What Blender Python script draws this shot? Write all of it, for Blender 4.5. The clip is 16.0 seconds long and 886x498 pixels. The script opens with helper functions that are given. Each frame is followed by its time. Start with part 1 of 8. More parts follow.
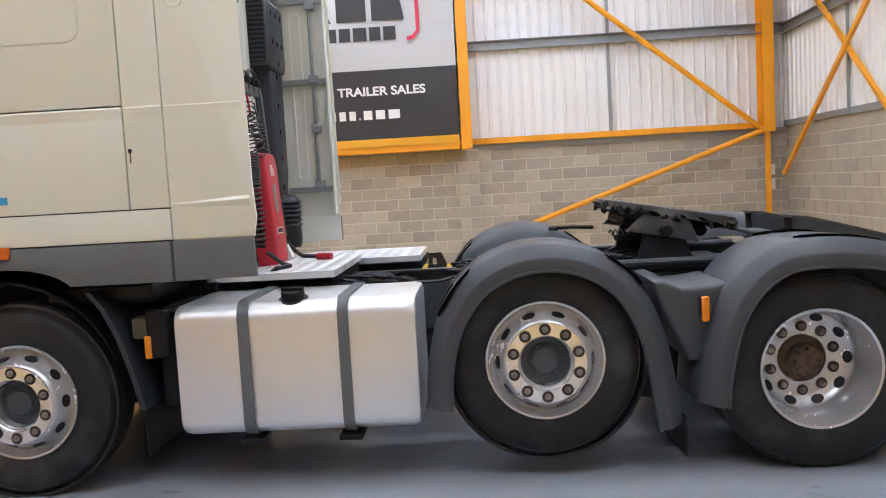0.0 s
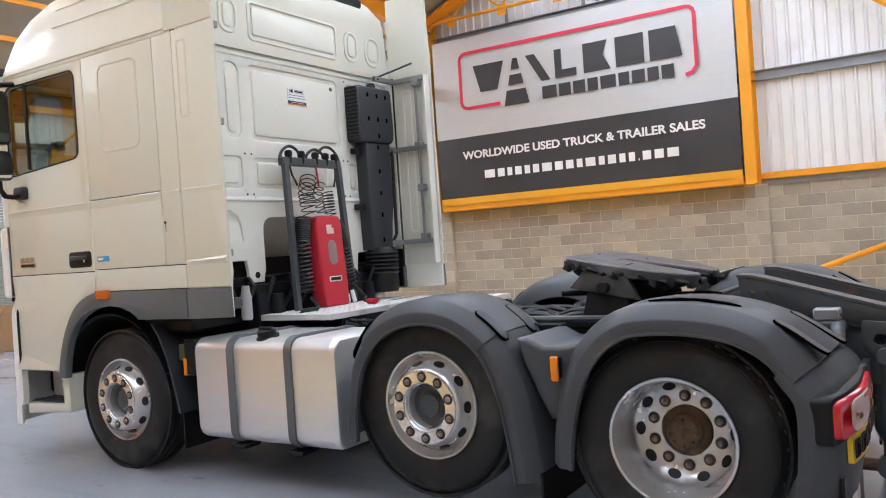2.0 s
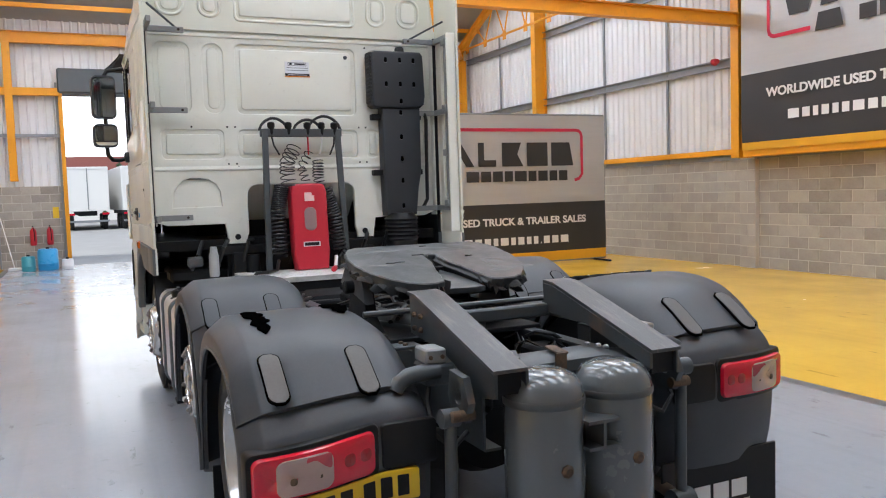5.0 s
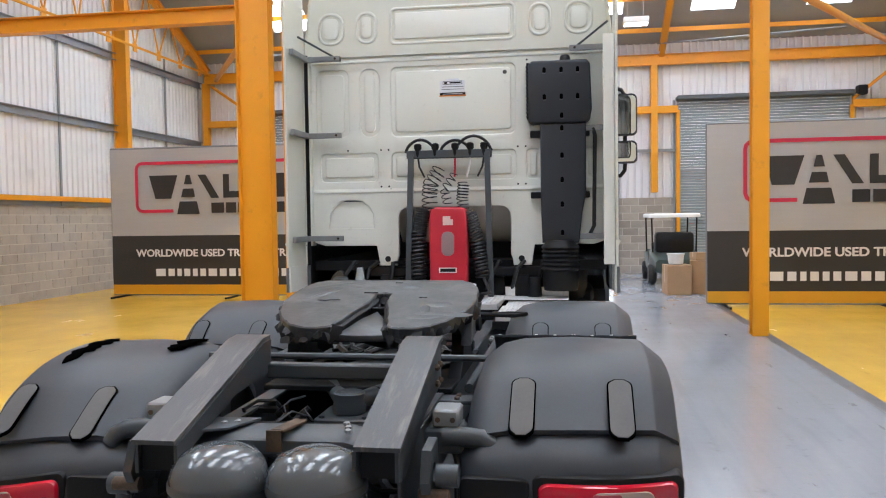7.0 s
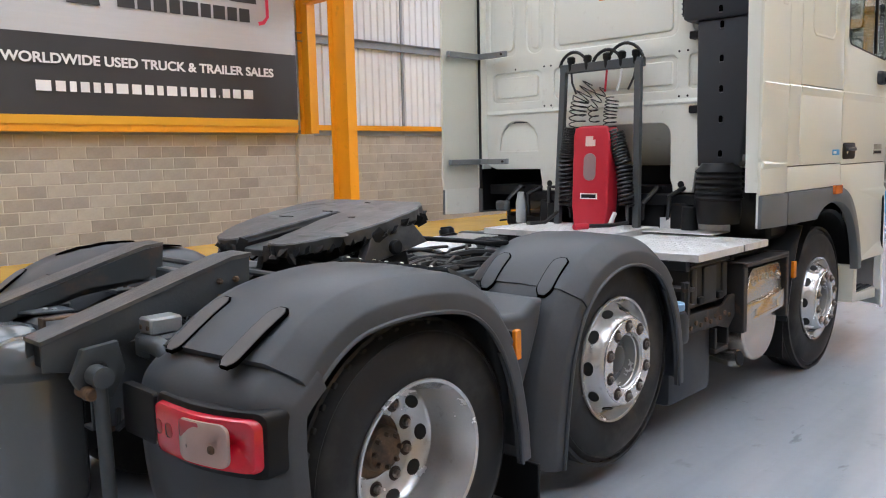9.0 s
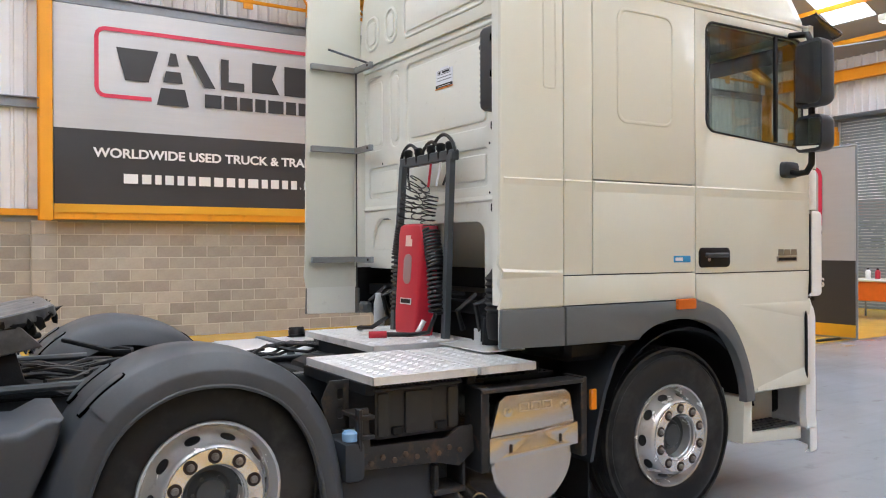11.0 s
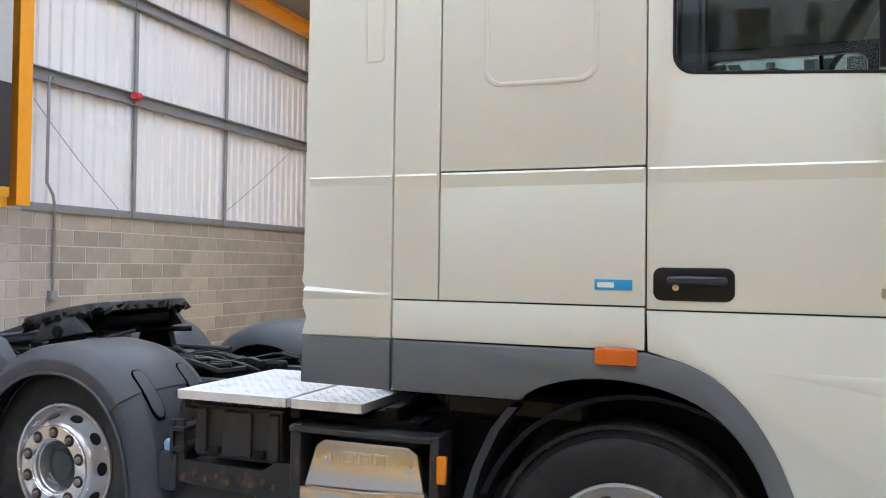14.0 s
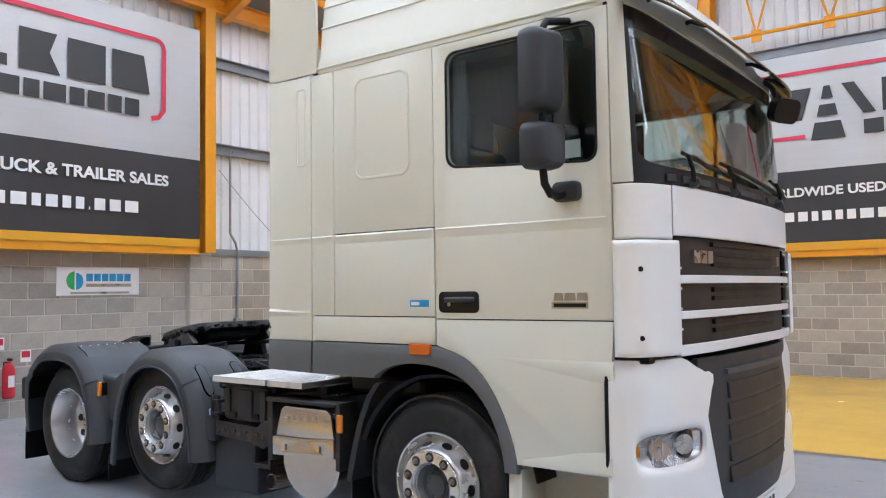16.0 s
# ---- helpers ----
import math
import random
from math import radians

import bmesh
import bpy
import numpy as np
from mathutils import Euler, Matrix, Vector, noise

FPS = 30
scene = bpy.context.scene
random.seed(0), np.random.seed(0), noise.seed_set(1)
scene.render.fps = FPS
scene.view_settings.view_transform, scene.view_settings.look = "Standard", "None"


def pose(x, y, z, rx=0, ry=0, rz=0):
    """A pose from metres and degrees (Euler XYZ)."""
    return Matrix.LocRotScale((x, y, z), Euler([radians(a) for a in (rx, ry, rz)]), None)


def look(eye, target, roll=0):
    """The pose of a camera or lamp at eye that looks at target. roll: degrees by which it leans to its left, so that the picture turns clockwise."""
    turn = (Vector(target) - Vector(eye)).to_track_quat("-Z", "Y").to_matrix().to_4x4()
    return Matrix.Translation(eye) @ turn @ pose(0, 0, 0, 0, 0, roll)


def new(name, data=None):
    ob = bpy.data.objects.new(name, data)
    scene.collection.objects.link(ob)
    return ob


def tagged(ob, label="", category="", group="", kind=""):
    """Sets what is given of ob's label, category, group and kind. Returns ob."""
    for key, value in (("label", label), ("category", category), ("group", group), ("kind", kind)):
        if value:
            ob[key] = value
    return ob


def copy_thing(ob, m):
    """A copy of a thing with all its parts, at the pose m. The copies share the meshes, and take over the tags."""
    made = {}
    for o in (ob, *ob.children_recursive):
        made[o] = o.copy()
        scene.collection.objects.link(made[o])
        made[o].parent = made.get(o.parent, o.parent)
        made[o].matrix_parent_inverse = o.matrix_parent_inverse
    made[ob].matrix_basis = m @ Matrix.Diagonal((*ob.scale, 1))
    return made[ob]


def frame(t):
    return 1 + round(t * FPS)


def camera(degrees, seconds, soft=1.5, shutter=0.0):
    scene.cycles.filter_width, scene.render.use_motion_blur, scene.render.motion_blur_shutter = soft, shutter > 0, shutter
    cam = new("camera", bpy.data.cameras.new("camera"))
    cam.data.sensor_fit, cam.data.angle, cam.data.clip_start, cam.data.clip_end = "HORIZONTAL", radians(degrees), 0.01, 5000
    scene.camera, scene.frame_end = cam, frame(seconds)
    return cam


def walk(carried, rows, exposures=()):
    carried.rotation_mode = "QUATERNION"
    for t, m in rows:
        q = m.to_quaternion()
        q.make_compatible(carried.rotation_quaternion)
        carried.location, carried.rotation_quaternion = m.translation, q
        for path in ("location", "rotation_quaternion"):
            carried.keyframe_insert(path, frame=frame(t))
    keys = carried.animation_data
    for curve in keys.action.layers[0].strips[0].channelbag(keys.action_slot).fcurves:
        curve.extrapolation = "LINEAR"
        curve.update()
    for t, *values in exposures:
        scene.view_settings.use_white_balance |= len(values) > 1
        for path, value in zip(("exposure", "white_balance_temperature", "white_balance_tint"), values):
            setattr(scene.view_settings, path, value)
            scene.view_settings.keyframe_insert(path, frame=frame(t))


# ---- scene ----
cam = camera(57.7, 16.0, soft=1.1)
PATH = [
    (0, (2.469, -5.124, 1.502), (2.373, -3.132, 1.343), -3.2),
    (0.5, (3.182, -5.197, 1.527), (2.761, -3.244, 1.442), -2.6),
    (1, (3.859, -5.134, 1.514), (3.159, -3.26, 1.49), -2.4),
    (1.5, (4.588, -5.064, 1.51), (3.69, -3.277, 1.492), -3.4),
    (2, (5.244, -4.809, 1.488), (4.167, -3.125, 1.473), -3.9),
    (2.5, (5.92, -4.521, 1.484), (4.692, -2.943, 1.449), -3.6),
    (3, (6.458, -4.093, 1.459), (5.095, -2.63, 1.402), -3.1),
    (3.2, (6.654, -3.901, 1.481), (5.234, -2.494, 1.417), -2.8),
    (5.5, (7.63, -1.087, 1.662), (5.721, -0.504, 1.534), -1.6),
    (6, (7.547, -0.429, 1.679), (5.571, -0.135, 1.582), -1.1),
    (6.5, (7.523, 0.223, 1.735), (5.524, 0.226, 1.66), -0.8),
    (7, (7.35, 0.929, 1.682), (5.377, 0.612, 1.603), -0.8),
    (7.5, (7.146, 1.57, 1.659), (5.273, 0.89, 1.493), -1.6),
    (8, (6.895, 2.164, 1.626), (5.19, 1.151, 1.367), -2.1),
    (8.2, (6.748, 2.345, 1.59), (5.108, 1.235, 1.307), -1.8),
    (10.3, (4.578, 4.166, 1.573), (3.391, 2.558, 1.509), -0.1),
    (10.5, (4.35, 4.242, 1.596), (3.201, 2.606, 1.553), -0.1),
    (11, (3.672, 4.472, 1.614), (2.624, 2.769, 1.609), -0.2),
    (11.5, (2.974, 4.565, 1.628), (2.021, 2.808, 1.658), 0.1),
    (12, (2.26, 4.711, 1.624), (1.445, 2.885, 1.654), 0.3),
    (12.5, (1.559, 4.683, 1.612), (0.942, 2.78, 1.632), 0.8),
    (13, (0.775, 4.635, 1.64), (0.561, 2.646, 1.655), 1.6),
    (13.5, (0.274, 4.401, 1.578), (0.505, 2.415, 1.623), 1.8),
    (14, (-0.372, 4.195, 1.601), (0.341, 2.327, 1.642), 0.8),
    (14.5, (-0.91, 4.235, 1.561), (-0.015, 2.449, 1.65), 0.4),
    (15, (-1.507, 4.355, 1.581), (-0.467, 2.65, 1.674), -0.1),
    (15.5, (-2.158, 4.575, 1.588), (-1.01, 2.94, 1.68), -0.7),
    (16, (-2.795, 4.817, 1.614), (-1.584, 3.228, 1.716), -0.8),
]
walk(cam, [(t, look(e, g, r)) for t, e, g, r in PATH], [(0.0, 0.16, 6250, 10), (3.2, 0.18, 6300, 10), (5.4, 0.0, 6400, 10), (8.2, 0.03, 6350, 10), (11.0, 0.06, 6450, 10), (13.2, 0.08, 5950, 9), (14.2, 0.11, 5800, 8), (15.0, 0.06, 5780, 8), (16.0, 0.0, 5900, 9)])
SKY = 0.12

# ---- light ----
world = bpy.data.worlds.new("world")
scene.world = world
world.use_nodes = True
wn = world.node_tree
sky = wn.nodes.new("ShaderNodeTexSky")
sky.sky_type = "NISHITA"
sky.sun_disc = False
sky.sun_elevation, sky.sun_rotation = radians(62), radians(150)
wn.links.new(sky.outputs["Color"], wn.nodes["Background"].inputs["Color"])
wn.nodes["Background"].inputs["Strength"].default_value = SKY


sun = new("sun", bpy.data.lights.new("sun", "SUN"))
sun.data.energy, sun.data.angle, sun.data.color = 3.0, radians(10), (1, 0.97, 0.92)
sun.matrix_world = look((0, 0, 30), (-20, 8, 0))

# ---- geometry helpers ----


class Shape:
    """Collects raw vertices and faces of one mesh."""

    def __init__(self):
        self.v, self.f = [], []

    def add(self, verts, faces, m=None):
        k = len(self.v)
        self.v += [tuple(m @ Vector(p)) for p in verts] if m else [tuple(p) for p in verts]
        self.f += [[i + k for i in f] for f in faces]
        return self

    def bm(self, bm, m=None):
        bm.verts.index_update()
        self.add([v.co.copy() for v in bm.verts], [[v.index for v in f.verts] for f in bm.faces], m)
        bm.free()
        return self

    def box(self, lo, hi, bevel=0.0, m=None, seg=1):
        bm = bmesh.new()
        bmesh.ops.create_cube(bm, size=1)
        for v in bm.verts:
            v.co = Vector([(a + b) / 2 + c * (b - a) for a, b, c in zip(lo, hi, v.co)])
        if bevel:
            bmesh.ops.bevel(bm, geom=bm.edges[:], offset=bevel, segments=seg, profile=0.5, affect="EDGES")
        return self.bm(bm, m)

    def lathe(self, prof, m=None, n=48, close=False):
        """prof: (radius, height) rows turned round the local z axis."""
        v = [(r * math.cos(2 * math.pi * i / n), r * math.sin(2 * math.pi * i / n), h) for r, h in prof for i in range(n)]
        f = []
        k = len(prof)
        for j in range(k if close else k - 1):
            for i in range(n):
                a, b = j * n + i, j * n + (i + 1) % n
                c = (j + 1) % k * n
                f.append([a, b, c + (i + 1) % n, c + i])
        if not close:
            f += [list(range(n))[::-1], list(range((k - 1) * n, k * n))]
        return self.add(v, f, m)

    def tube(self, pts, r, n=8, closed=False):
        pts = [Vector(p) for p in pts]
        k = len(pts)
        rs = r if isinstance(r, (list, tuple)) else [r] * k
        side = None
        v, f = [], []
        for i, p in enumerate(pts):
            if closed:
                d = pts[(i + 1) % k] - pts[i - 1]
            else:
                d = pts[min(i + 1, k - 1)] - pts[max(i - 1, 0)]
            d.normalize()
            if side is None:
                side = d.orthogonal().normalized()
            side = (side - d * side.dot(d)).normalized()
            up = d.cross(side)
            v += [p + (side * math.cos(2 * math.pi * j / n) + up * math.sin(2 * math.pi * j / n)) * rs[i] for j in range(n)]
        for i in range(k if closed else k - 1):
            for j in range(n):
                a, b = i * n, (i + 1) % k * n
                f.append([a + j, a + (j + 1) % n, b + (j + 1) % n, b + j])
        if not closed:
            f += [list(range(n))[::-1], list(range((k - 1) * n, k * n))]
        return self.add(v, f)

    def plate(self, outer, holes=(), depth=0.02, m=None, bevel=0.0, seg=2):
        """A flat plate from an outline in local x, y; its front is at z = 0 and its back at z = -depth."""
        bm = bmesh.new()
        for loop in (outer, *holes):
            vs = [bm.verts.new((p[0], p[1], 0)) for p in loop]
            for a, b in zip(vs, vs[1:] + vs[:1]):
                bm.edges.new((a, b))
        if holes:
            bmesh.ops.triangle_fill(bm, use_beauty=True, use_dissolve=False, edges=bm.edges[:], normal=(0, 0, 1))
        else:
            bm.faces.new(bm.verts[:])
        bmesh.ops.recalc_face_normals(bm, faces=bm.faces[:])
        if sum(f.normal.z for f in bm.faces) < 0:
            bmesh.ops.reverse_faces(bm, faces=bm.faces[:])
        rim = [e for e in bm.edges if e.is_boundary]
        back = bmesh.ops.extrude_face_region(bm, geom=bm.faces[:])["geom"]
        for v in back:
            if isinstance(v, bmesh.types.BMVert):
                v.co.z = 0
        new_v = {v for v in back if isinstance(v, bmesh.types.BMVert)}
        for v in bm.verts:
            if v not in new_v:
                v.co.z = -depth
        bmesh.ops.recalc_face_normals(bm, faces=bm.faces[:])
        if bevel:
            front = [e for e in bm.edges if all(v in new_v for v in e.verts) and abs(e.calc_face_angle(0)) > 1]
            bmesh.ops.bevel(bm, geom=front, offset=bevel, segments=seg, profile=0.5, affect="EDGES", clamp_overlap=True)
        return self.bm(bm, m)

    def loft(self, rings, caps=True, closed=True):
        n = len(rings[0])
        v = [p for r in rings for p in r]
        f = []
        for i in range(len(rings) - 1):
            for j in range(n if closed else n - 1):
                a, b = i * n + j, i * n + (j + 1) % n
                f.append([a, b, b + n, a + n])
        if caps and closed:
            f += [list(range(n))[::-1], list(range((len(rings) - 1) * n, len(rings) * n))]
        return self.add(v, f)

    def sheet(self, fn, us, vs, thick, flip=False):
        """A curved panel: fn(u, v) gives its outer point; it is given thickness towards the inner side by its normals."""
        nu, nv = len(us), len(vs)
        P = [[Vector(fn(u, v)) for v in vs] for u in us]
        out, inn = [], []
        for i in range(nu):
            for j in range(nv):
                a = P[min(i + 1, nu - 1)][j] - P[max(i - 1, 0)][j]
                b = P[i][min(j + 1, nv - 1)] - P[i][max(j - 1, 0)]
                nn = a.cross(b).normalized() * (-1 if flip else 1)
                out.append(P[i][j])
                inn.append(P[i][j] - nn * thick)
        f = []
        k = nu * nv
        for i in range(nu - 1):
            for j in range(nv - 1):
                a = i * nv + j
                q = [a, a + nv, a + nv + 1, a + 1]
                f += [q, [x + k for x in q[::-1]]]
        for i in range(nu - 1):
            for j in (0, nv - 1):
                a = i * nv + j
                f.append([a, a + nv, a + nv + k, a + k])
        for j in range(nv - 1):
            for i in (0, nu - 1):
                a = i * nv + j
                f.append([a, a + 1, a + 1 + k, a + k])
        return self.add(out + inn, f)


def mesh_of(name, sh, material, smooth=38, fix=True):
    me = bpy.data.meshes.new(name)
    me.from_pydata(sh.v, [], sh.f)
    if fix:
        bm = bmesh.new()
        bm.from_mesh(me)
        bmesh.ops.recalc_face_normals(bm, faces=bm.faces[:])
        bm.to_mesh(me)
        bm.free()
    if smooth:
        me.shade_smooth()
        me.set_sharp_from_angle(angle=radians(smooth))
    me.materials.append(material)
    return me


def part(name, sh, material, parent=None, label="", smooth=38):
    """One mesh object, under a thing or a part; in world coordinates unless the parent stands elsewhere."""
    ob = new(name, mesh_of(name, sh, material, smooth))
    if parent:
        ob.parent = parent
    return tagged(ob, label)


def thing(name, label, category, at=(0, 0, 0), group="", kind=""):
    ob = new(name)
    ob.location = at
    return tagged(ob, label, category, group, kind)


def solid(name, sh, material, label, category="", group="", kind="", smooth=38):
    return tagged(new(name, mesh_of(name, sh, material, smooth)), label, category, group, kind)


def rrect(x0, y0, x1, y1, r, n=5):
    """Outline of a rounded rectangle."""
    out = []
    for cx, cy, a in ((x1 - r, y1 - r, 0), (x0 + r, y1 - r, 90), (x0 + r, y0 + r, 180), (x1 - r, y0 + r, 270)):
        out += [(cx + r * math.cos(radians(a + 90 * i / n)), cy + r * math.sin(radians(a + 90 * i / n))) for i in range(n + 1)]
    return out


def side(s, y):
    """Local x, y to world x, z on the truck's side s (-1 left, 1 right); the front looks outwards at s * y."""
    return Matrix(((1, 0, 0, 0), (0, 0, s, s * y), (0, 1, 0, 0), (0, 0, 0, 1)))


def facing_rear(x):
    """Local x, y to world y, z; the front looks to +x."""
    return Matrix(((0, 0, 1, x), (1, 0, 0, 0), (0, 1, 0, 0), (0, 0, 0, 1)))


def text_shape(words, size, width=None):
    """Flat letters as a Shape, starting at the local origin, scaled to a width."""
    cu = bpy.data.curves.new("letters", "FONT")
    cu.body, cu.size, cu.extrude, cu.offset = words, size, 0.004, size * 0.027
    ob = bpy.data.objects.new("letters", cu)
    scene.collection.objects.link(ob)
    bpy.context.view_layer.update()
    me = ob.to_mesh()
    vs = [v.co.copy() for v in me.vertices]
    fs = [list(p.vertices) for p in me.polygons]
    ob.to_mesh_clear()
    bpy.data.objects.remove(ob)
    bpy.data.curves.remove(cu)
    x0, x1 = min(v.x for v in vs), max(v.x for v in vs)
    k = width / (x1 - x0) if width else 1
    sh = Shape()
    sh.add([((v.x - x0) * k, v.y, v.z) for v in vs], fs)
    return sh


# ---- materials ----


def mat(name, color, rough=0.5, metal=0.0, var=0.12, scale=6.0, fine=90.0, bump=0.1, dist=0.002, coat=0.0, rvar=0.12, warp=None, spec=0.5,
        dirt=None, dirt_amount=0.0, dirt_scale=3.0, rnd=0.0, stretch=(1, 1, 1)):
    m = bpy.data.materials.new(name)
    m.use_nodes = True
    nt = m.node_tree
    N, L = nt.nodes, nt.links
    b = N["Principled BSDF"]
    b.inputs["Roughness"].default_value, b.inputs["Metallic"].default_value = rough, metal
    b.inputs["Specular IOR Level"].default_value = spec
    b.inputs["Coat Weight"].default_value, b.inputs["Coat Roughness"].default_value = coat, 0.06
    tc = N.new("ShaderNodeTexCoord")
    mp = N.new("ShaderNodeMapping")
    mp.inputs["Scale"].default_value = stretch
    L.new(tc.outputs["Object"], mp.inputs["Vector"])

    def tex(s, d=4.0):
        n = N.new("ShaderNodeTexNoise")
        n.inputs["Scale"].default_value, n.inputs["Detail"].default_value, n.inputs["Roughness"].default_value = s, d, 0.6
        L.new(mp.outputs["Vector"], n.inputs["Vector"])
        return n.outputs["Fac"]

    def mth(op, a, bb):
        n = N.new("ShaderNodeMath")
        n.operation = op
        for i, q in enumerate((a, bb)):
            if isinstance(q, (int, float)):
                n.inputs[i].default_value = q
            else:
                L.new(q, n.inputs[i])
        return n.outputs[0]

    big, small = tex(scale), tex(fine, 3.0)
    k = mth("ADD", mth("MULTIPLY", mth("SUBTRACT", big, 0.5), var * 2.4), mth("MULTIPLY", mth("SUBTRACT", small, 0.5), var * 1.2))
    if rnd:
        oi = N.new("ShaderNodeObjectInfo")
        k = mth("ADD", k, mth("MULTIPLY", mth("SUBTRACT", oi.outputs["Random"], 0.5), rnd * 2))
        ge = N.new("ShaderNodeNewGeometry")
        k = mth("ADD", k, mth("MULTIPLY", mth("SUBTRACT", ge.outputs["Random Per Island"], 0.5), rnd))
    k = mth("ADD", k, 1.0)
    vm = N.new("ShaderNodeVectorMath")
    vm.operation = "SCALE"
    vm.inputs[0].default_value = color
    L.new(k, vm.inputs["Scale"])
    col = vm.outputs["Vector"]
    if dirt:
        ramp = N.new("ShaderNodeValToRGB")
        ramp.color_ramp.elements[0].position = 0.62 - dirt_amount * 0.3
        ramp.color_ramp.elements[1].position = 0.74 - dirt_amount * 0.2
        L.new(tex(dirt_scale, 8.0), ramp.inputs["Fac"])
        mx = N.new("ShaderNodeMix")
        mx.data_type = "RGBA"
        L.new(mth("MULTIPLY", ramp.outputs["Color"], min(1, 0.35 + dirt_amount)), mx.inputs["Factor"])
        L.new(col, mx.inputs["A"])
        mx.inputs["B"].default_value = (*dirt, 1)
        col = mx.outputs["Result"]
    L.new(col, b.inputs["Base Color"])
    L.new(mth("ADD", mth("MULTIPLY", mth("SUBTRACT", big, 0.5), rvar * 2), rough), b.inputs["Roughness"])
    if bump:
        bp = N.new("ShaderNodeBump")
        bp.inputs["Strength"].default_value, bp.inputs["Distance"].default_value = bump, dist
        L.new(small, bp.inputs["Height"])
        L.new(bp.outputs["Normal"], b.inputs["Normal"])
    return m


def glow(name, color, strength):
    m = bpy.data.materials.new(name)
    m.use_nodes = True
    b = m.node_tree.nodes["Principled BSDF"]
    b.inputs["Base Color"].default_value = (*color, 1)
    b.inputs["Emission Color"].default_value = (*color, 1)
    b.inputs["Emission Strength"].default_value = strength
    return m


def glass(name, color, rough=0.0, see=0.75):
    """Thin pane: clear with a mirror-like gloss that grows to the edge of sight."""
    m = bpy.data.materials.new(name)
    m.use_nodes = True
    nt = m.node_tree
    nt.nodes.clear()
    out = nt.nodes.new("ShaderNodeOutputMaterial")
    tr = nt.nodes.new("ShaderNodeBsdfTransparent")
    tr.inputs["Color"].default_value = (*[c * see for c in color], 1)
    gl = nt.nodes.new("ShaderNodeBsdfGlossy")
    gl.inputs["Roughness"].default_value = rough
    lw = nt.nodes.new("ShaderNodeLayerWeight")
    lw.inputs["Blend"].default_value = 0.5
    pw = nt.nodes.new("ShaderNodeMath")
    pw.operation, pw.inputs[1].default_value = "POWER", 4.0
    nt.links.new(lw.outputs["Facing"], pw.inputs[0])
    fr = nt.nodes.new("ShaderNodeMath")
    fr.operation, fr.inputs[1].default_value, fr.inputs[2].default_value = "MULTIPLY_ADD", 0.85, 0.045
    nt.links.new(pw.outputs[0], fr.inputs[0])
    mix = nt.nodes.new("ShaderNodeMixShader")
    nt.links.new(fr.outputs[0], mix.inputs[0])
    nt.links.new(tr.outputs[0], mix.inputs[1])
    nt.links.new(gl.outputs[0], mix.inputs[2])
    nt.links.new(mix.outputs[0], out.inputs[0])
    return m


CREAM = mat("cream_paint", (0.69, 0.692, 0.605), 0.3, var=0.015, scale=1.2, fine=20, bump=0.0, coat=0.25, rvar=0.02)
WHITEBACK = mat("white_cab_paint", (0.76, 0.765, 0.695), 0.34, rvar=0.03, var=0.02, scale=2, fine=20, bump=0.0, coat=0.2, dirt=(0.5, 0.47, 0.4), dirt_amount=0.02, dirt_scale=14)
WHITE = mat("white_plastic", (0.83, 0.83, 0.81), 0.3, var=0.01, scale=2, fine=20, bump=0.0, coat=0.25, rvar=0.02)
SKIRT = mat("grey_plastic", (0.115, 0.125, 0.13), 0.5, var=0.1, scale=5, bump=0.25, dist=0.0008)
FENDER = mat("dark_grey_fender", (0.054, 0.059, 0.067), 0.45, spec=0.4, var=0.16, scale=4, bump=0.3, dist=0.0006, dirt=(0.085, 0.087, 0.09), dirt_amount=0.1, dirt_scale=2)
BLACK = mat("black_plastic", (0.006, 0.006, 0.007), 0.45, spec=0.3, var=0.2, bump=0.15)
SNORK = mat("intake_plastic", (0.025, 0.029, 0.036), 0.48, var=0.15, bump=0.3, dist=0.0006)
DARK = mat("dark_chassis", (0.007, 0.0075, 0.009), 0.6, spec=0.25, var=0.3, scale=9, bump=0.4, dirt=(0.02, 0.018, 0.016), dirt_amount=0.2, dirt_scale=8)
CHASSIS = mat("chassis_grey_paint", (0.062, 0.071, 0.077), 0.42, var=0.15, scale=7, bump=0.3, dirt=(0.1, 0.055, 0.03), dirt_amount=0.12, dirt_scale=7)
WORN = mat("worn_ramp_steel", (0.075, 0.077, 0.08), 0.4, metal=0.3, var=0.25, scale=7, bump=0.4, dirt=(0.19, 0.17, 0.15), dirt_amount=0.35, dirt_scale=9, stretch=(0.35, 3, 1))
GREASE = mat("greasy_coupling", (0.05, 0.052, 0.055), 0.36, var=0.3, scale=7, fine=26, bump=0.45, dist=0.003, dirt=(0.12, 0.12, 0.12), dirt_amount=0.5, dirt_scale=5)
CAKE = mat("caked_grease", (0.012, 0.012, 0.013), 0.5, spec=0.3, var=0.3, bump=0.5, dist=0.003)
RUST = mat("rusty_hub", (0.12, 0.075, 0.045), 0.75, var=0.4, scale=20, bump=0.6, dirt=(0.04, 0.03, 0.025), dirt_amount=0.5, dirt_scale=12)
TYRE = mat("tyre_rubber", (0.011, 0.011, 0.012), 0.6, spec=0.4, var=0.25, scale=5, fine=60, bump=0.3, dirt=(0.05, 0.048, 0.046), dirt_amount=0.4, dirt_scale=3)
RIM = mat("silver_rim", (0.64, 0.642, 0.645), 0.26, metal=0.65, var=0.08, scale=9, bump=0.08, rvar=0.05, dirt=(0.22, 0.18, 0.14), dirt_amount=0.06, dirt_scale=18)
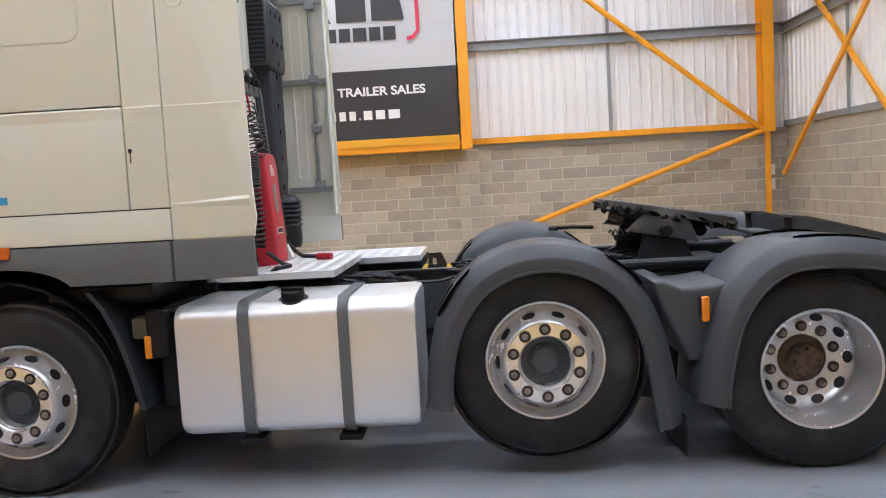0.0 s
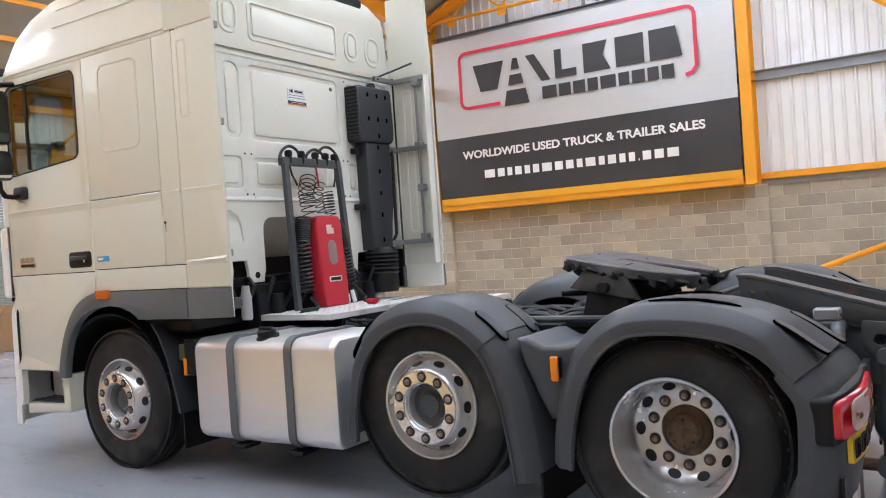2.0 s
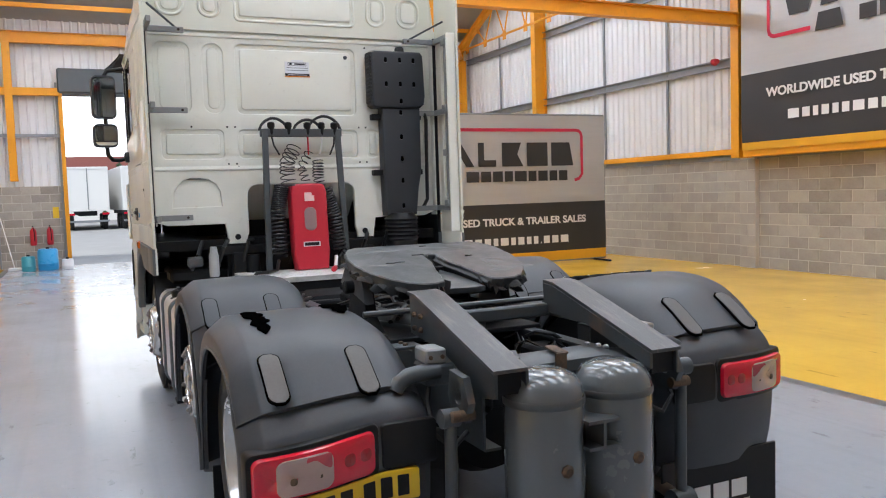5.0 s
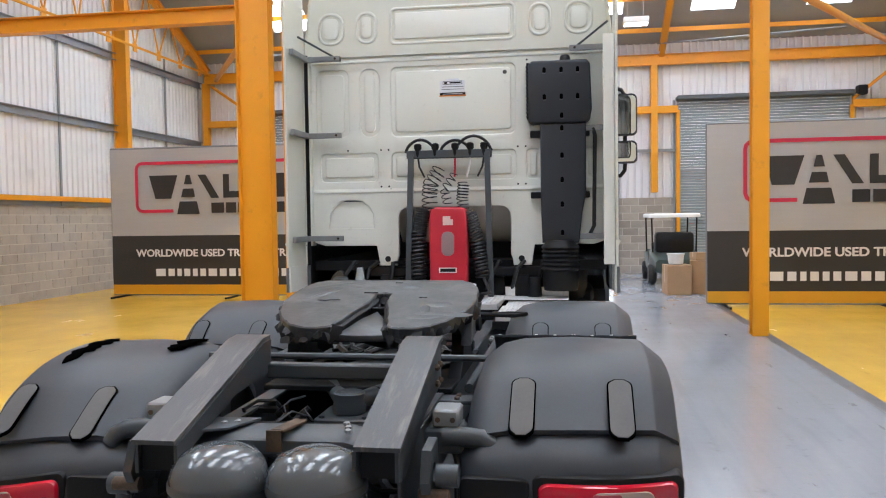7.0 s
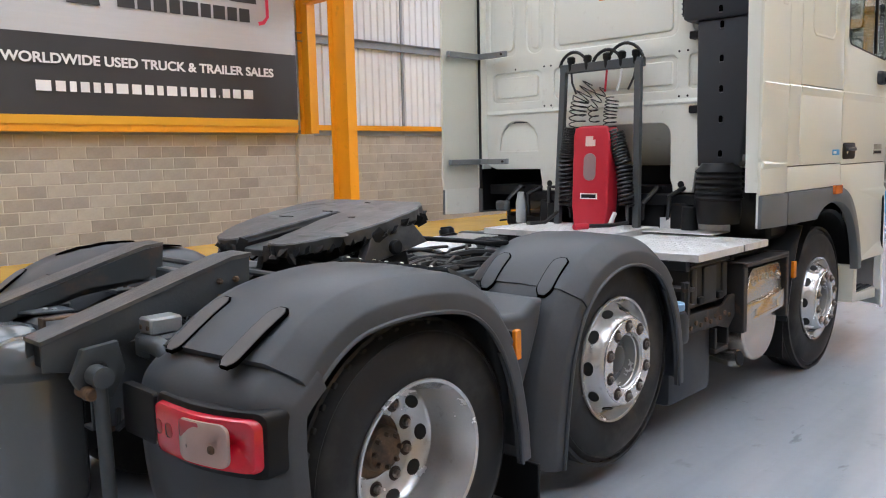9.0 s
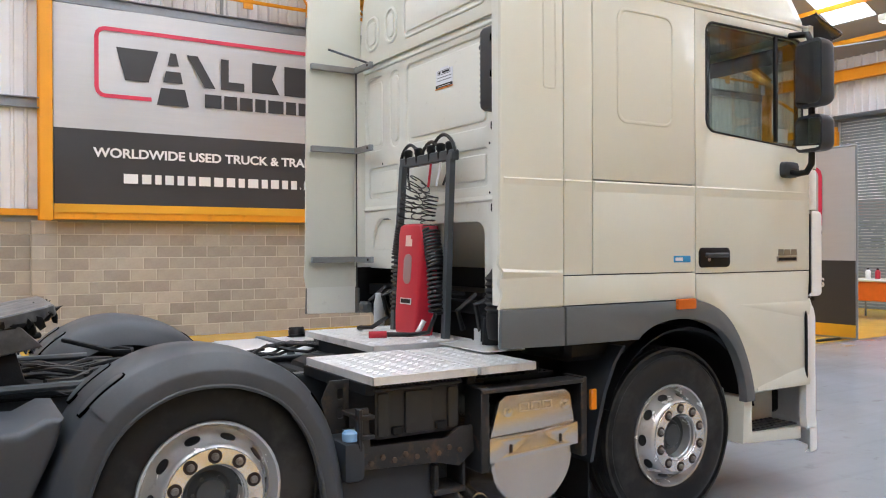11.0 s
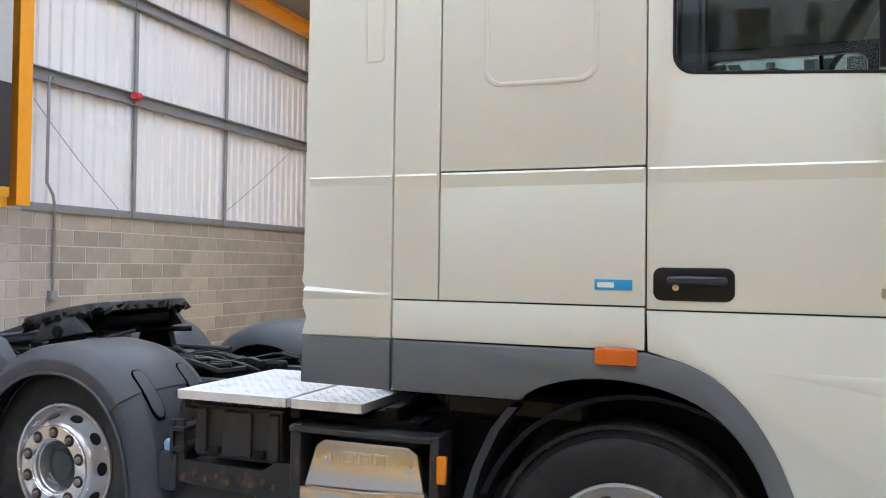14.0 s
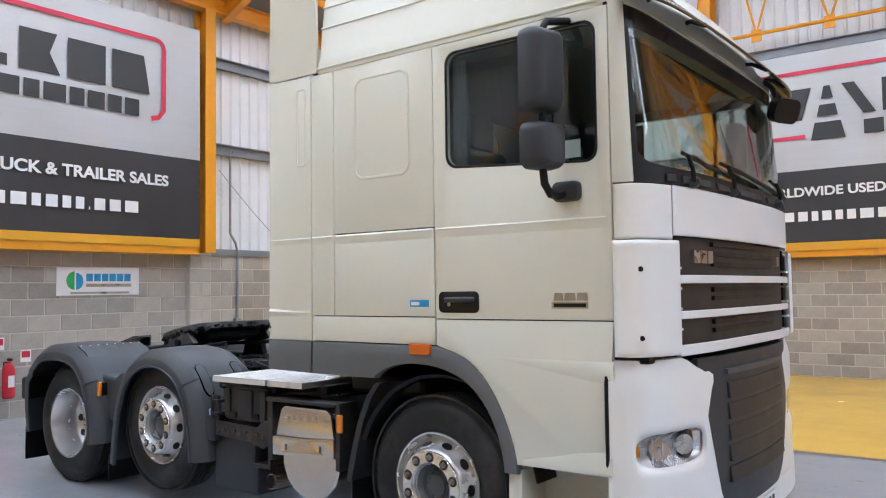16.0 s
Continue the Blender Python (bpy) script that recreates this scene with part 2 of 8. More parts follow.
POLISH = mat("polished_nut_ring", (0.8, 0.8, 0.795), 0.25, metal=0.75, var=0.05, scale=20, bump=0.04, rvar=0.05, dirt=(0.2, 0.13, 0.1), dirt_amount=0.02, dirt_scale=26)
NUTTIP = mat("worn_nut_steel", (0.24, 0.215, 0.195), 0.42, metal=0.8, var=0.3, scale=40, bump=0.1)
CHROME = mat("chrome", (0.8, 0.8, 0.79), 0.22, metal=1.0, var=0.06, bump=0.04, dirt=(0.3, 0.22, 0.15), dirt_amount=0.12, dirt_scale=14)
NUT = mat("steel_nut", (0.055, 0.042, 0.038), 0.45, metal=0.8, var=0.3, scale=30, bump=0.2)
ALU = mat("brushed_tank_aluminium", (0.8, 0.805, 0.81), 0.4, metal=0.8, var=0.03, scale=3, fine=160, bump=0.08, dist=0.0005, stretch=(1, 1, 8), rvar=0.05)
CHECK = mat("checker_plate_aluminium", (0.78, 0.78, 0.775), 0.45, metal=0.45, var=0.12, scale=8, bump=0.2, dirt=(0.35, 0.34, 0.32), dirt_amount=0.2, dirt_scale=5)
STAIN = mat("stainless_sheet", (0.66, 0.62, 0.56), 0.26, metal=0.95, var=0.04, scale=4, bump=0.0, rvar=0.03)
BRIGHT = mat("lamp_reflector", (0.7, 0.7, 0.71), 0.28, metal=0.92, var=0.03, bump=0.0)
RED = mat("red_plastic", (0.52, 0.02, 0.04), 0.4, var=0.12, bump=0.1)
LENSRED = mat("red_lens", (0.6, 0.008, 0.03), 0.12, var=0.08, bump=0.05, coat=0.5)
LENSDARK = mat("dark_red_lens", (0.3, 0.006, 0.015), 0.15, var=0.08, bump=0.05, coat=0.5)
LENSPINK = mat("pink_lens", (0.42, 0.06, 0.08), 0.15, var=0.08, bump=0.05, coat=0.5)
RAMP = mat("worn_ramp_paint", (0.045, 0.051, 0.055), 0.42, var=0.15, scale=7, bump=0.3, dirt=(0.16, 0.085, 0.045), dirt_amount=0.3, dirt_scale=4)
LENSCLEAR = mat("clear_lens", (0.45, 0.31, 0.28), 0.15, var=0.08, bump=0.05, coat=0.5)
AMBER = mat("amber_lens", (0.75, 0.22, 0.01), 0.22, var=0.1, bump=0.05, coat=0.4)
ORANGE = mat("orange_lens", (0.6, 0.12, 0.01), 0.25, var=0.1, bump=0.05, coat=0.4)
PLATEY = mat("yellow_number_plate", (0.75, 0.5, 0.02), 0.35, var=0.06, bump=0.02)
BLUE = mat("blue_badge", (0.03, 0.3, 0.6), 0.3, var=0.05, bump=0.0)
YELLOW = mat("yellow_steel_paint", (0.78, 0.33, 0.012), 0.4, var=0.07, scale=3, bump=0.15, dirt=(0.4, 0.2, 0.03), dirt_amount=0.06, dirt_scale=6)
GIRT = mat("galvanised_girt", (0.26, 0.275, 0.29), 0.45, metal=0.3, var=0.15, scale=6, bump=0.2)
CLAD = mat("white_cladding", (0.74, 0.745, 0.76), 0.5, var=0.05, scale=1.2, bump=0.1, dirt=(0.55, 0.55, 0.55), dirt_amount=0.1, dirt_scale=1.5)
ROOFM = mat("grey_roof_lining", (0.33, 0.34, 0.35), 0.6, var=0.08, scale=2, bump=0.2)
BLOCK = mat("concrete_block", (0.355, 0.325, 0.285), 0.85, var=0.2, scale=4, fine=70, bump=0.7, dist=0.004, rnd=0.2, dirt=(0.4, 0.38, 0.35), dirt_amount=0.12, dirt_scale=2.2)
PIERB = mat("pier_block", (0.38, 0.35, 0.31), 0.85, var=0.16, scale=4, fine=70, bump=0.7, dist=0.004, rnd=0.12)
MORTAR = mat("mortar", (0.52, 0.485, 0.425), 0.9, var=0.12, scale=8, bump=0.6, dist=0.003)
SILVERV = mat("silver_banner_vinyl", (0.5, 0.505, 0.515), 0.36, metal=0.25, var=0.05, scale=1.2, fine=120, bump=0.12, dist=0.001, stretch=(1, 1, 14))
DARKV = mat("charcoal_banner_vinyl", (0.035, 0.034, 0.036), 0.4, var=0.1, scale=2, bump=0.1)
BANY = mat("yellow_banner_vinyl", (0.72, 0.36, 0.02), 0.4, var=0.06, scale=2, bump=0.1)
BANRED = mat("red_banner_print", (0.62, 0.03, 0.08), 0.4, var=0.04, bump=0.05)
BANWHITE = mat("white_banner_print", (0.8, 0.8, 0.8), 0.5, var=0.03, bump=0.05)
BANBLACK = mat("black_banner_print", (0.03, 0.03, 0.032), 0.4, var=0.05, bump=0.05)
SHUTTER = mat("grey_shutter_steel", (0.3, 0.35, 0.38), 0.42, metal=0.3, var=0.08, scale=3, bump=0.15)
CARD = mat("brown_cardboard", (0.42, 0.27, 0.15), 0.8, var=0.1, scale=4, bump=0.2)
# lightless black, painted in for the shade inside gaps, holes and dimples
SHADE_BLACK = mat("shade_black", (0.001, 0.001, 0.001), 0.9, spec=0.0, var=0.0, bump=0.0)
RUBBER = mat("black_hose", (0.009, 0.009, 0.01), 0.42, var=0.2, bump=0.1)
PAPER = mat("white_label", (0.8, 0.8, 0.8), 0.45, var=0.03, bump=0.02)
SEAT = mat("grey_seat_fabric", (0.1, 0.105, 0.115), 0.85, var=0.15, scale=20, bump=0.5)
TRIM = mat("cab_lining", (0.16, 0.16, 0.16), 0.7, var=0.1, bump=0.2)
CARRIER = mat("rusty_black_steel", (0.028, 0.027, 0.027), 0.5, metal=0.2, var=0.3, scale=9, bump=0.3, dirt=(0.13, 0.07, 0.04), dirt_amount=0.25, dirt_scale=14)
LATCH = mat("galvanised_latch_steel", (0.3, 0.31, 0.31), 0.42, metal=0.5, var=0.15, scale=9, bump=0.15)
HOOD = mat("dark_shutter_hood", (0.1, 0.115, 0.125), 0.45, metal=0.3, var=0.1, scale=3, bump=0.15)
GRILLE = mat("brown_grey_grille_plastic", (0.026, 0.023, 0.021), 0.5, var=0.15, bump=0.3, dist=0.0008)
VISOR_RIM = mat("visor_rim_plastic", (0.05, 0.045, 0.045), 0.15, var=0.1, bump=0.0, coat=0.5)
GLASS = glass("window_glass", (0.9, 0.97, 0.95), see=0.88)
VISOR = mat("smoked_visor", (0.035, 0.029, 0.03), 0.25, var=0.05, bump=0.0, rvar=0.02, coat=0.2)
LENS = glass("lamp_glass", (0.95, 0.95, 0.95), see=0.95)
MIRROR = mat("mirror_glass", (0.85, 0.87, 0.87), 0.02, metal=1.0, var=0.0, bump=0.0, rvar=0.0)
GREYPRINT = mat("silver_badge", (0.42, 0.39, 0.33), 0.3, metal=0.8, var=0.1, bump=0.05)


def floor_mat(name, color, rough, dirt, amount, streaks, spots=0.8):
    m = mat(name, color, rough, var=0.07, scale=0.9, fine=14, bump=0.05, dist=0.002, rvar=0.14, dirt=dirt, dirt_amount=amount, dirt_scale=spots, coat=0.0)
    nt = m.node_tree
    N, L = nt.nodes, nt.links
    tc = N.new("ShaderNodeTexCoord")
    mp = N.new("ShaderNodeMapping")
    mp.inputs["Scale"].default_value = (0.25, 5, 1)
    L.new(tc.outputs["Object"], mp.inputs["Vector"])
    n = N.new("ShaderNodeTexNoise")
    n.inputs["Scale"].default_value, n.inputs["Detail"].default_value = 1.6, 6
    L.new(mp.outputs["Vector"], n.inputs["Vector"])
    r = N.new("ShaderNodeMapRange")
    r.inputs["From Min"].default_value, r.inputs["From Max"].default_value = 0.5, 0.8
    r.inputs["To Min"].default_value, r.inputs["To Max"].default_value = 0, streaks
    L.new(n.outputs["Fac"], r.inputs["Value"])
    b = N["Principled BSDF"]
    old = b.inputs["Base Color"].links[0].from_socket
    mx = N.new("ShaderNodeMix")
    mx.data_type = "RGBA"
    L.new(r.outputs[0], mx.inputs["Factor"])
    L.new(old, mx.inputs["A"])
    mx.inputs["B"].default_value = (*[c * 0.45 for c in color], 1)
    col = mx.outputs["Result"]
    # dark rubber scuffs and pale scratches
    for scale, st, lo, hi, amount, tint in ((2.2, (0.8, 2.6, 1), 0.645, 0.69, 0.5, 0.4), (7.0, (2.2, 0.7, 1), 0.685, 0.72, 0.55, 0.35), (3.1, (0.35, 3.5, 1), 0.68, 0.73, 0.3, 1.35)):
        sm = N.new("ShaderNodeMapping")
        sm.inputs["Scale"].default_value, sm.inputs["Rotation"].default_value = st, (0, 0, 0.35 * scale)
        L.new(tc.outputs["Object"], sm.inputs["Vector"])
        sn = N.new("ShaderNodeTexNoise")
        sn.inputs["Scale"].default_value, sn.inputs["Detail"].default_value, sn.inputs["Roughness"].default_value = scale, 9, 0.62
        L.new(sm.outputs["Vector"], sn.inputs["Vector"])
        sr = N.new("ShaderNodeMapRange")
        sr.inputs["From Min"].default_value, sr.inputs["From Max"].default_value, sr.inputs["To Max"].default_value = lo, hi, amount
        L.new(sn.outputs["Fac"], sr.inputs["Value"])
        sx = N.new("ShaderNodeMix")
        sx.data_type = "RGBA"
        L.new(sr.outputs[0], sx.inputs["Factor"])
        L.new(col, sx.inputs["A"])
        sx.inputs["B"].default_value = (*[min(0.9, c * tint) for c in color], 1)
        col = sx.outputs["Result"]
    L.new(col, b.inputs["Base Color"])
    return m


FLOORG = floor_mat("grey_floor_paint", (0.325, 0.345, 0.38), 0.17, (0.17, 0.17, 0.175), 0.0, 0.16, 5.0)
FLOORY = floor_mat("yellow_floor_paint", (0.76, 0.46, 0.06), 0.22, (0.6, 0.38, 0.08), 0.05, 0.12)
FLOORD = mat("dark_floor_line", (0.13, 0.13, 0.135), 0.35, var=0.12, bump=0.1)
TARMAC = mat("yard_concrete", (0.42, 0.42, 0.41), 0.8, var=0.15, scale=1, bump=0.3)
SKYGLOW = glow("roof_light_sheet", (0.84, 0.93, 1.06), 9.0)
OUTGLOW = glow("bright_hazy_sky", (0.97, 0.98, 1.0), 1.1)
LAMPGLOW = glow("lamp_diffuser", (1.0, 1.0, 1.0), 8.0)

# ---- building: x from the gable behind the truck to the gable with the yard doors ----
XE, XW, YN, YS = 8.25, -16.4, 10.25, -10.55
EAVE, RISE, VALLEY = 6.3, 0.44, -4.15
HB = {"N": 2.12, "S": 2.06, "E": 2.24, "W": 2.16}  # height of the blockwork
COLX = (2.3, -4.25, -11.65)
LANE_N, LANE_S = 3.5, -3.45

floor = solid("floor", Shape().box((XW - 0.2, LANE_S, -0.15), (XE + 0.2, LANE_N, 0)), FLOORG, "smooth grey painted concrete floor with tyre streaks", kind="structure", smooth=0)
for y0, y1 in ((LANE_N + 0.14, YN + 0.2), (YS - 0.2, LANE_S - 0.14)):
    solid("floor_yellow", Shape().box((XW - 0.2, y0, -0.15), (XE + 0.2, y1, 0)), FLOORY, "glossy yellow painted concrete floor bay", kind="structure", smooth=0)
for y0, y1 in ((LANE_N, LANE_N + 0.14), (LANE_S - 0.14, LANE_S)):
    solid("floor_line", Shape().box((XW - 0.2, y0, -0.15), (XE + 0.2, y1, 0)), FLOORD, "dark grey painted border line on floor", kind="structure", smooth=0)
solid("yard_ground", Shape().box((-400, -400, -0.2), (XW - 0.2, 400, -0.02)), TARMAC, "pale concrete yard outside the open door", kind="structure", smooth=0)


def frame_of(ax, at):
    """Wall frames: local x along the wall, y up, z towards the room."""
    return {"N": Matrix(((1, 0, 0, 0), (0, 0, -1, at), (0, 1, 0, 0), (0, 0, 0, 1))),
            "S": Matrix(((1, 0, 0, 0), (0, 0, 1, at), (0, 1, 0, 0), (0, 0, 0, 1))),
            "E": Matrix(((0, 0, -1, at), (1, 0, 0, 0), (0, 1, 0, 0), (0, 0, 0, 1))),
            "W": Matrix(((0, 0, 1, at), (1, 0, 0, 0), (0, 1, 0, 0), (0, 0, 0, 1)))}[ax]


WALLS = {"N": frame_of("N", YN), "S": frame_of("S", YS), "E": frame_of("E", XE), "W": frame_of("W", XW)}


def cladding(u0, u1, z0, z1, m, top=None, pitch=0.2, d=0.035):
    """Trapezoid-ribbed sheet between u0 and u1; top(u) gives a sloping upper edge."""
    us = []
    u = u0
    while u < u1:
        for du, h in ((0, 0), (0.13, 0), (0.15, d), (0.18, d)):
            if u + du < u1:
                us.append((u + du, h))
        u += pitch
    us.append((u1, 0))
    v, f = [], []
    for u, h in us:
        zt = top(u) if top else z1
        v += [(u, z0, h), (u, zt, h), (u, z0, -0.05), (u, zt, -0.05)]
    for i in range(len(us) - 1):
        a, b = 4 * i, 4 * i + 4
        f += [[a, b, b + 1, a + 1], [a + 2, a + 3, b + 3, b + 2], [a, a + 2, b + 2, b], [a + 1, b + 1, b + 3, a + 3]]
    return Shape().add(v, f, m)


def roof_z(x):
    """Underside of the two-bay roof."""
    a, b = (XW, VALLEY) if x < VALLEY else (VALLEY, XE)
    return EAVE + RISE * min(x - a, b - x)


# lower masonry: a mortar core with separate blocks standing proud of it
BW, BH, GAP = 0.45, 0.222, 0.017


def block_mesh(w):
    return mesh_of("block", Shape().box((GAP / 2, GAP / 2, -0.03), (w - GAP / 2, BH - GAP / 2, 0.006), 0.004), BLOCK, smooth=0)


FULL, HALF = block_mesh(BW), block_mesh(BW / 2)
block_jobs = []


def masonry(name, key, u0, u1, label, near):
    """Block wall from u0 to u1, ten courses; near: the stretch whose blocks are objects of their own."""
    m = WALLS[key]
    core = solid(name, Shape().box((u0, 0, -0.2), (u1, HB[key], 0), 0, m), MORTAR, label, kind="structure", smooth=0)
    block_jobs.append((core, m, u0, u1, near, HB[key] / 10))
    return core


masonry("wall_north", "N", XW, XE, "grey-brown concrete block wall with pale mortar joints", (-3.6, 8.25))
masonry("wall_south", "S", XW, XE, "grey-brown concrete block wall with pale mortar joints below cladding", (-3.6, 8.25))
masonry("wall_east", "E", YS, YN, "grey-brown concrete block wall under a banner", (-8.0, 3.2))
DOORS = ((-8.1, -3.75), (-2.0, 2.15), (3.9, 8.5))
for k, (a, b) in enumerate(((YS, -8.1), (-3.75, -2.0), (2.15, 3.9), (8.5, YN))):
    masonry("wall_west_%d" % (k + 1), "W", a, b, "short concrete block wall between the yard doors", None if k in (0, 3) else (a, b))

# block piers under the columns
for key, us in (("N", COLX), ("S", COLX), ("E", (-3.1, 3.4))):
    for u in us:
        m, bh = WALLS[key], HB[key] / 10
        pier = solid("pier", Shape().box((u - 0.2, 0, -0.02), (u + 0.2, HB[key] + 0.02, 0.1), 0, m), MORTAR, "concrete block pier below a steel column", "pier", "block piers")
        for c in range(10):
            for du in ((-0.2, 0.0) if c % 2 else (-0.2,)):
                w = 0.2 if c % 2 else 0.4
                ob = part("block", Shape().box((u + du + 0.006, c * bh + 0.006, 0.05), (u + du + w - 0.006, (c + 1) * bh - 0.006, 0.106), 0.004, m), PIERB, pier, smooth=0)

# cladding above
for key, name, a, b in (("N", "north", XW, XE), ("S", "south", XW, XE)):
    solid("cladding_" + name, cladding(a, b, HB[key], 0, WALLS[key], top=lambda u: roof_z(u) + 0.2), CLAD, "white ribbed metal wall cladding above the blockwork", kind="structure", smooth=0)
solid("cladding_east", cladding(YS, YN, HB["E"], EAVE + 0.25, WALLS["E"]), CLAD, "white ribbed metal gable cladding", kind="structure", smooth=0)
for a, b, z0 in ((YS, -8.1, HB["W"]), (-8.1, -3.75, 4.95), (-3.75, -2.0, HB["W"]), (-2.0, 2.15, 4.95), (2.15, 3.9, HB["W"]), (3.9, 8.5, 4.95), (8.5, YN, HB["W"])):
    solid("cladding_west", cladding(a, b, z0, EAVE + 0.25, WALLS["W"]), CLAD, "white ribbed metal gable cladding above doors", kind="structure", smooth=0)

# grey steel girts and thin uprights on the cladding
for key, a, b in (("N", XW, XE), ("S", XW, XE), ("E", YS, YN)):
    m = WALLS[key]
    for z in ((4.0, 5.44) if key == "E" else (4.04, 5.86)):
        sh = Shape().box((a, z - 0.09, 0.04), (b, z + 0.09, 0.055), 0, m).box((a, z + 0.075, 0.055), (b, z + 0.09, 0.12), 0, m).box((a, z - 0.09, 0.055), (b, z - 0.075, 0.12), 0, m)
        solid("girt", sh, GIRT, "galvanised steel girt across the cladding", "girt", "wall girts", kind="structure")
    cols = {"N": (5.0, -0.7, -2.4, -6.6, -8.9, -14.2), "S": (5.5, -0.7, -2.4, -7.1, -9.33, -14.2), "E": (-5.32, -7.54, 5.4, 7.6)}[key]
    for u in cols:
        solid("wall_post", Shape().box((u - 0.03, HB[key], 0.04), (u + 0.03, EAVE, 0.07), 0, m), GIRT, "thin galvanised upright on the cladding", "upright", "cladding uprights", kind="structure")
    solid("sill_flashing", Shape().box((a, HB[key] - 0.005, 0), (b, HB[key] + 0.1, 0.05), 0, m), GIRT, "grey metal flashing on top of the blockwork", kind="structure")


def i_beam(p0, p1, w, h, up=(0, 0, 1), tf=0.014, tw=0.01):
    """I-section from p0 to p1: flanges w wide, h deep along the way 'up' would be laid."""
    p0, p1 = Vector(p0), Vector(p1)
    d = p1 - p0
    n = d.length
    d.normalize()
    side_v = d.cross(Vector(up)).normalized()
    u = side_v.cross(d)
    m = Matrix(((d.x, side_v.x, u.x, p0.x), (d.y, side_v.y, u.y, p0.y), (d.z, side_v.z, u.z, p0.z), (0, 0, 0, 1)))
    sh = Shape()
    for z in (-h / 2, h / 2 - tf):
        sh.box((0, -w / 2, z), (n, w / 2, z + tf), 0.003, m)
    return sh.box((0, -tw / 2, -h / 2 + tf), (n, tw / 2, h / 2 - tf), 0, m)


def steel(name, sh, label, group="", category="steel member"):
    return solid(name, sh, YELLOW, label, category, group)


# wall columns, standing on the piers and rising to the eaves
for yw, s, hb in ((YN, -1, HB["N"]), (YS, 1, HB["S"])):
    for x in COLX + (XE - 0.45,):
        steel("wall_column", i_beam((x, yw + s * 0.24, hb + 0.02), (x, yw + s * 0.24, roof_z(x) - 0.02), 0.2, 0.36, up=(0, 1, 0)), "orange-yellow painted steel I-section wall column", "wall columns", "column")
    for a, b in ((XW + 0.3, -4.25), (-4.05, 2.2), (2.4, XE - 0.55)):
        lo, hi = sorted((yw + s * 0.06, yw + s * 0.14))
        steel("sill_rail", Shape().box((a, lo, hb + 0.1), (b, hi, hb + 0.21), 0.004), "yellow steel angle rail on top of the blockwork", "sill rails", "rail")
for y in (-3.1, 3.4):
    steel("wall_column", i_beam((XE - 0.22, y, HB["E"] + 0.02), (XE - 0.22, y, EAVE - 0.1), 0.2, 0.3, up=(1, 0, 0)), "yellow painted steel gable column", "wall columns", "column")
# the corner posts reach the floor
for y in (YN - 0.3, YS + 0.3):
    steel("corner_post", Shape().box((XE - 0.5, y - 0.05, 0), (XE - 0.42, y + 0.05, HB["E"] + 0.02), 0.004), "slim yellow corner post beside the blockwork", "corner posts", "post")


def brace(p0, p1, r=0.05, name="brace"):
    return steel(name, Shape().tube([p0, p1], r, 12), "round yellow steel brace between columns", "wind braces", "brace")


brace((7.72, YN - 0.3, 2.17), (2.38, YN - 0.3, 6.53))
brace((7.72, YN - 0.3, 2.17), (2.32, YN - 0.3, 0.3))
brace((7.72, YS + 0.3, 2.58), (2.9, YS + 0.3, 6.56))
brace((7.72, YS + 0.3, 1.72), (2.6, YS + 0.3, 0.06))
for a, b in (((XE - 0.17, YN - 0.3, 1.36), (XE - 0.17, 5.2, 4.9)), ((XE - 0.13, YN - 0.3, 5.43), (XE - 0.13, 6.25, 2.2))):
    p, q = Vector(a), Vector(b)
    steel("brace", Shape().tube([p, q], 0.045, 4), "flat yellow steel cross brace on the gable", "wind braces", "brace")

# free-standing columns beside the lane and the tie beams to the wall columns
steel("lane_column", i_beam((-3.95, -3.64, 0), (-3.95, -3.64, 6.3), 0.22, 0.5, up=(0, 1, 0)).box((-4.15, -3.94, 0), (-3.75, -3.34, 0.02)), "thick yellow steel column on a base plate", "lane columns", "column")
steel("lane_column", i_beam((-3.95, -8.85, 0), (-3.95, -8.85, 6.3), 0.22, 0.5, up=(0, 1, 0)).box((-4.15, -9.15, 0), (-3.75, -8.55, 0.02)), "thick yellow steel column near the wall", "lane columns", "column")
steel("lane_column", i_beam((-4.3, -3.2, 0), (-4.3, -3.2, 6.3), 0.24, 0.2, up=(1, 0, 0)), "slim yellow steel column beside the lane", "lane columns", "column")
steel("lane_column", i_beam((-4.2, 3.46, 0), (-4.2, 3.46, 6.3), 0.22, 0.2, up=(1, 0, 0)), "slim yellow steel column beside the lane", "lane columns", "column")
steel("tie_beam", i_beam((-4.15, YS + 0.4, 4.75), (-4.15, -3.8, 4.75), 0.2, 0.24), "yellow steel tie beam between columns", "tie beams", "beam")
steel("tie_beam", i_beam((-4.2, 3.55, 4.75), (-4.2, YN - 0.4, 4.75), 0.2, 0.24), "yellow steel tie beam between columns", "tie beams", "beam")

# thin slack cables on the gable cladding
for p, q in (((-3.46, 3.65), (-4.97, 2.35)), ((-7.4, 2.42), (-9.85, 4.0))):
    solid("wall_cable", Shape().tube([(XE - 0.1, p[0] + (q[0] - p[0]) * t / 6, p[1] + (q[1] - p[1]) * t / 6 - 0.04 * math.sin(math.pi * t / 6)) for t in range(7)], 0.006, 5), GIRT, "thin grey cable across the cladding", "cable", "wall cables")

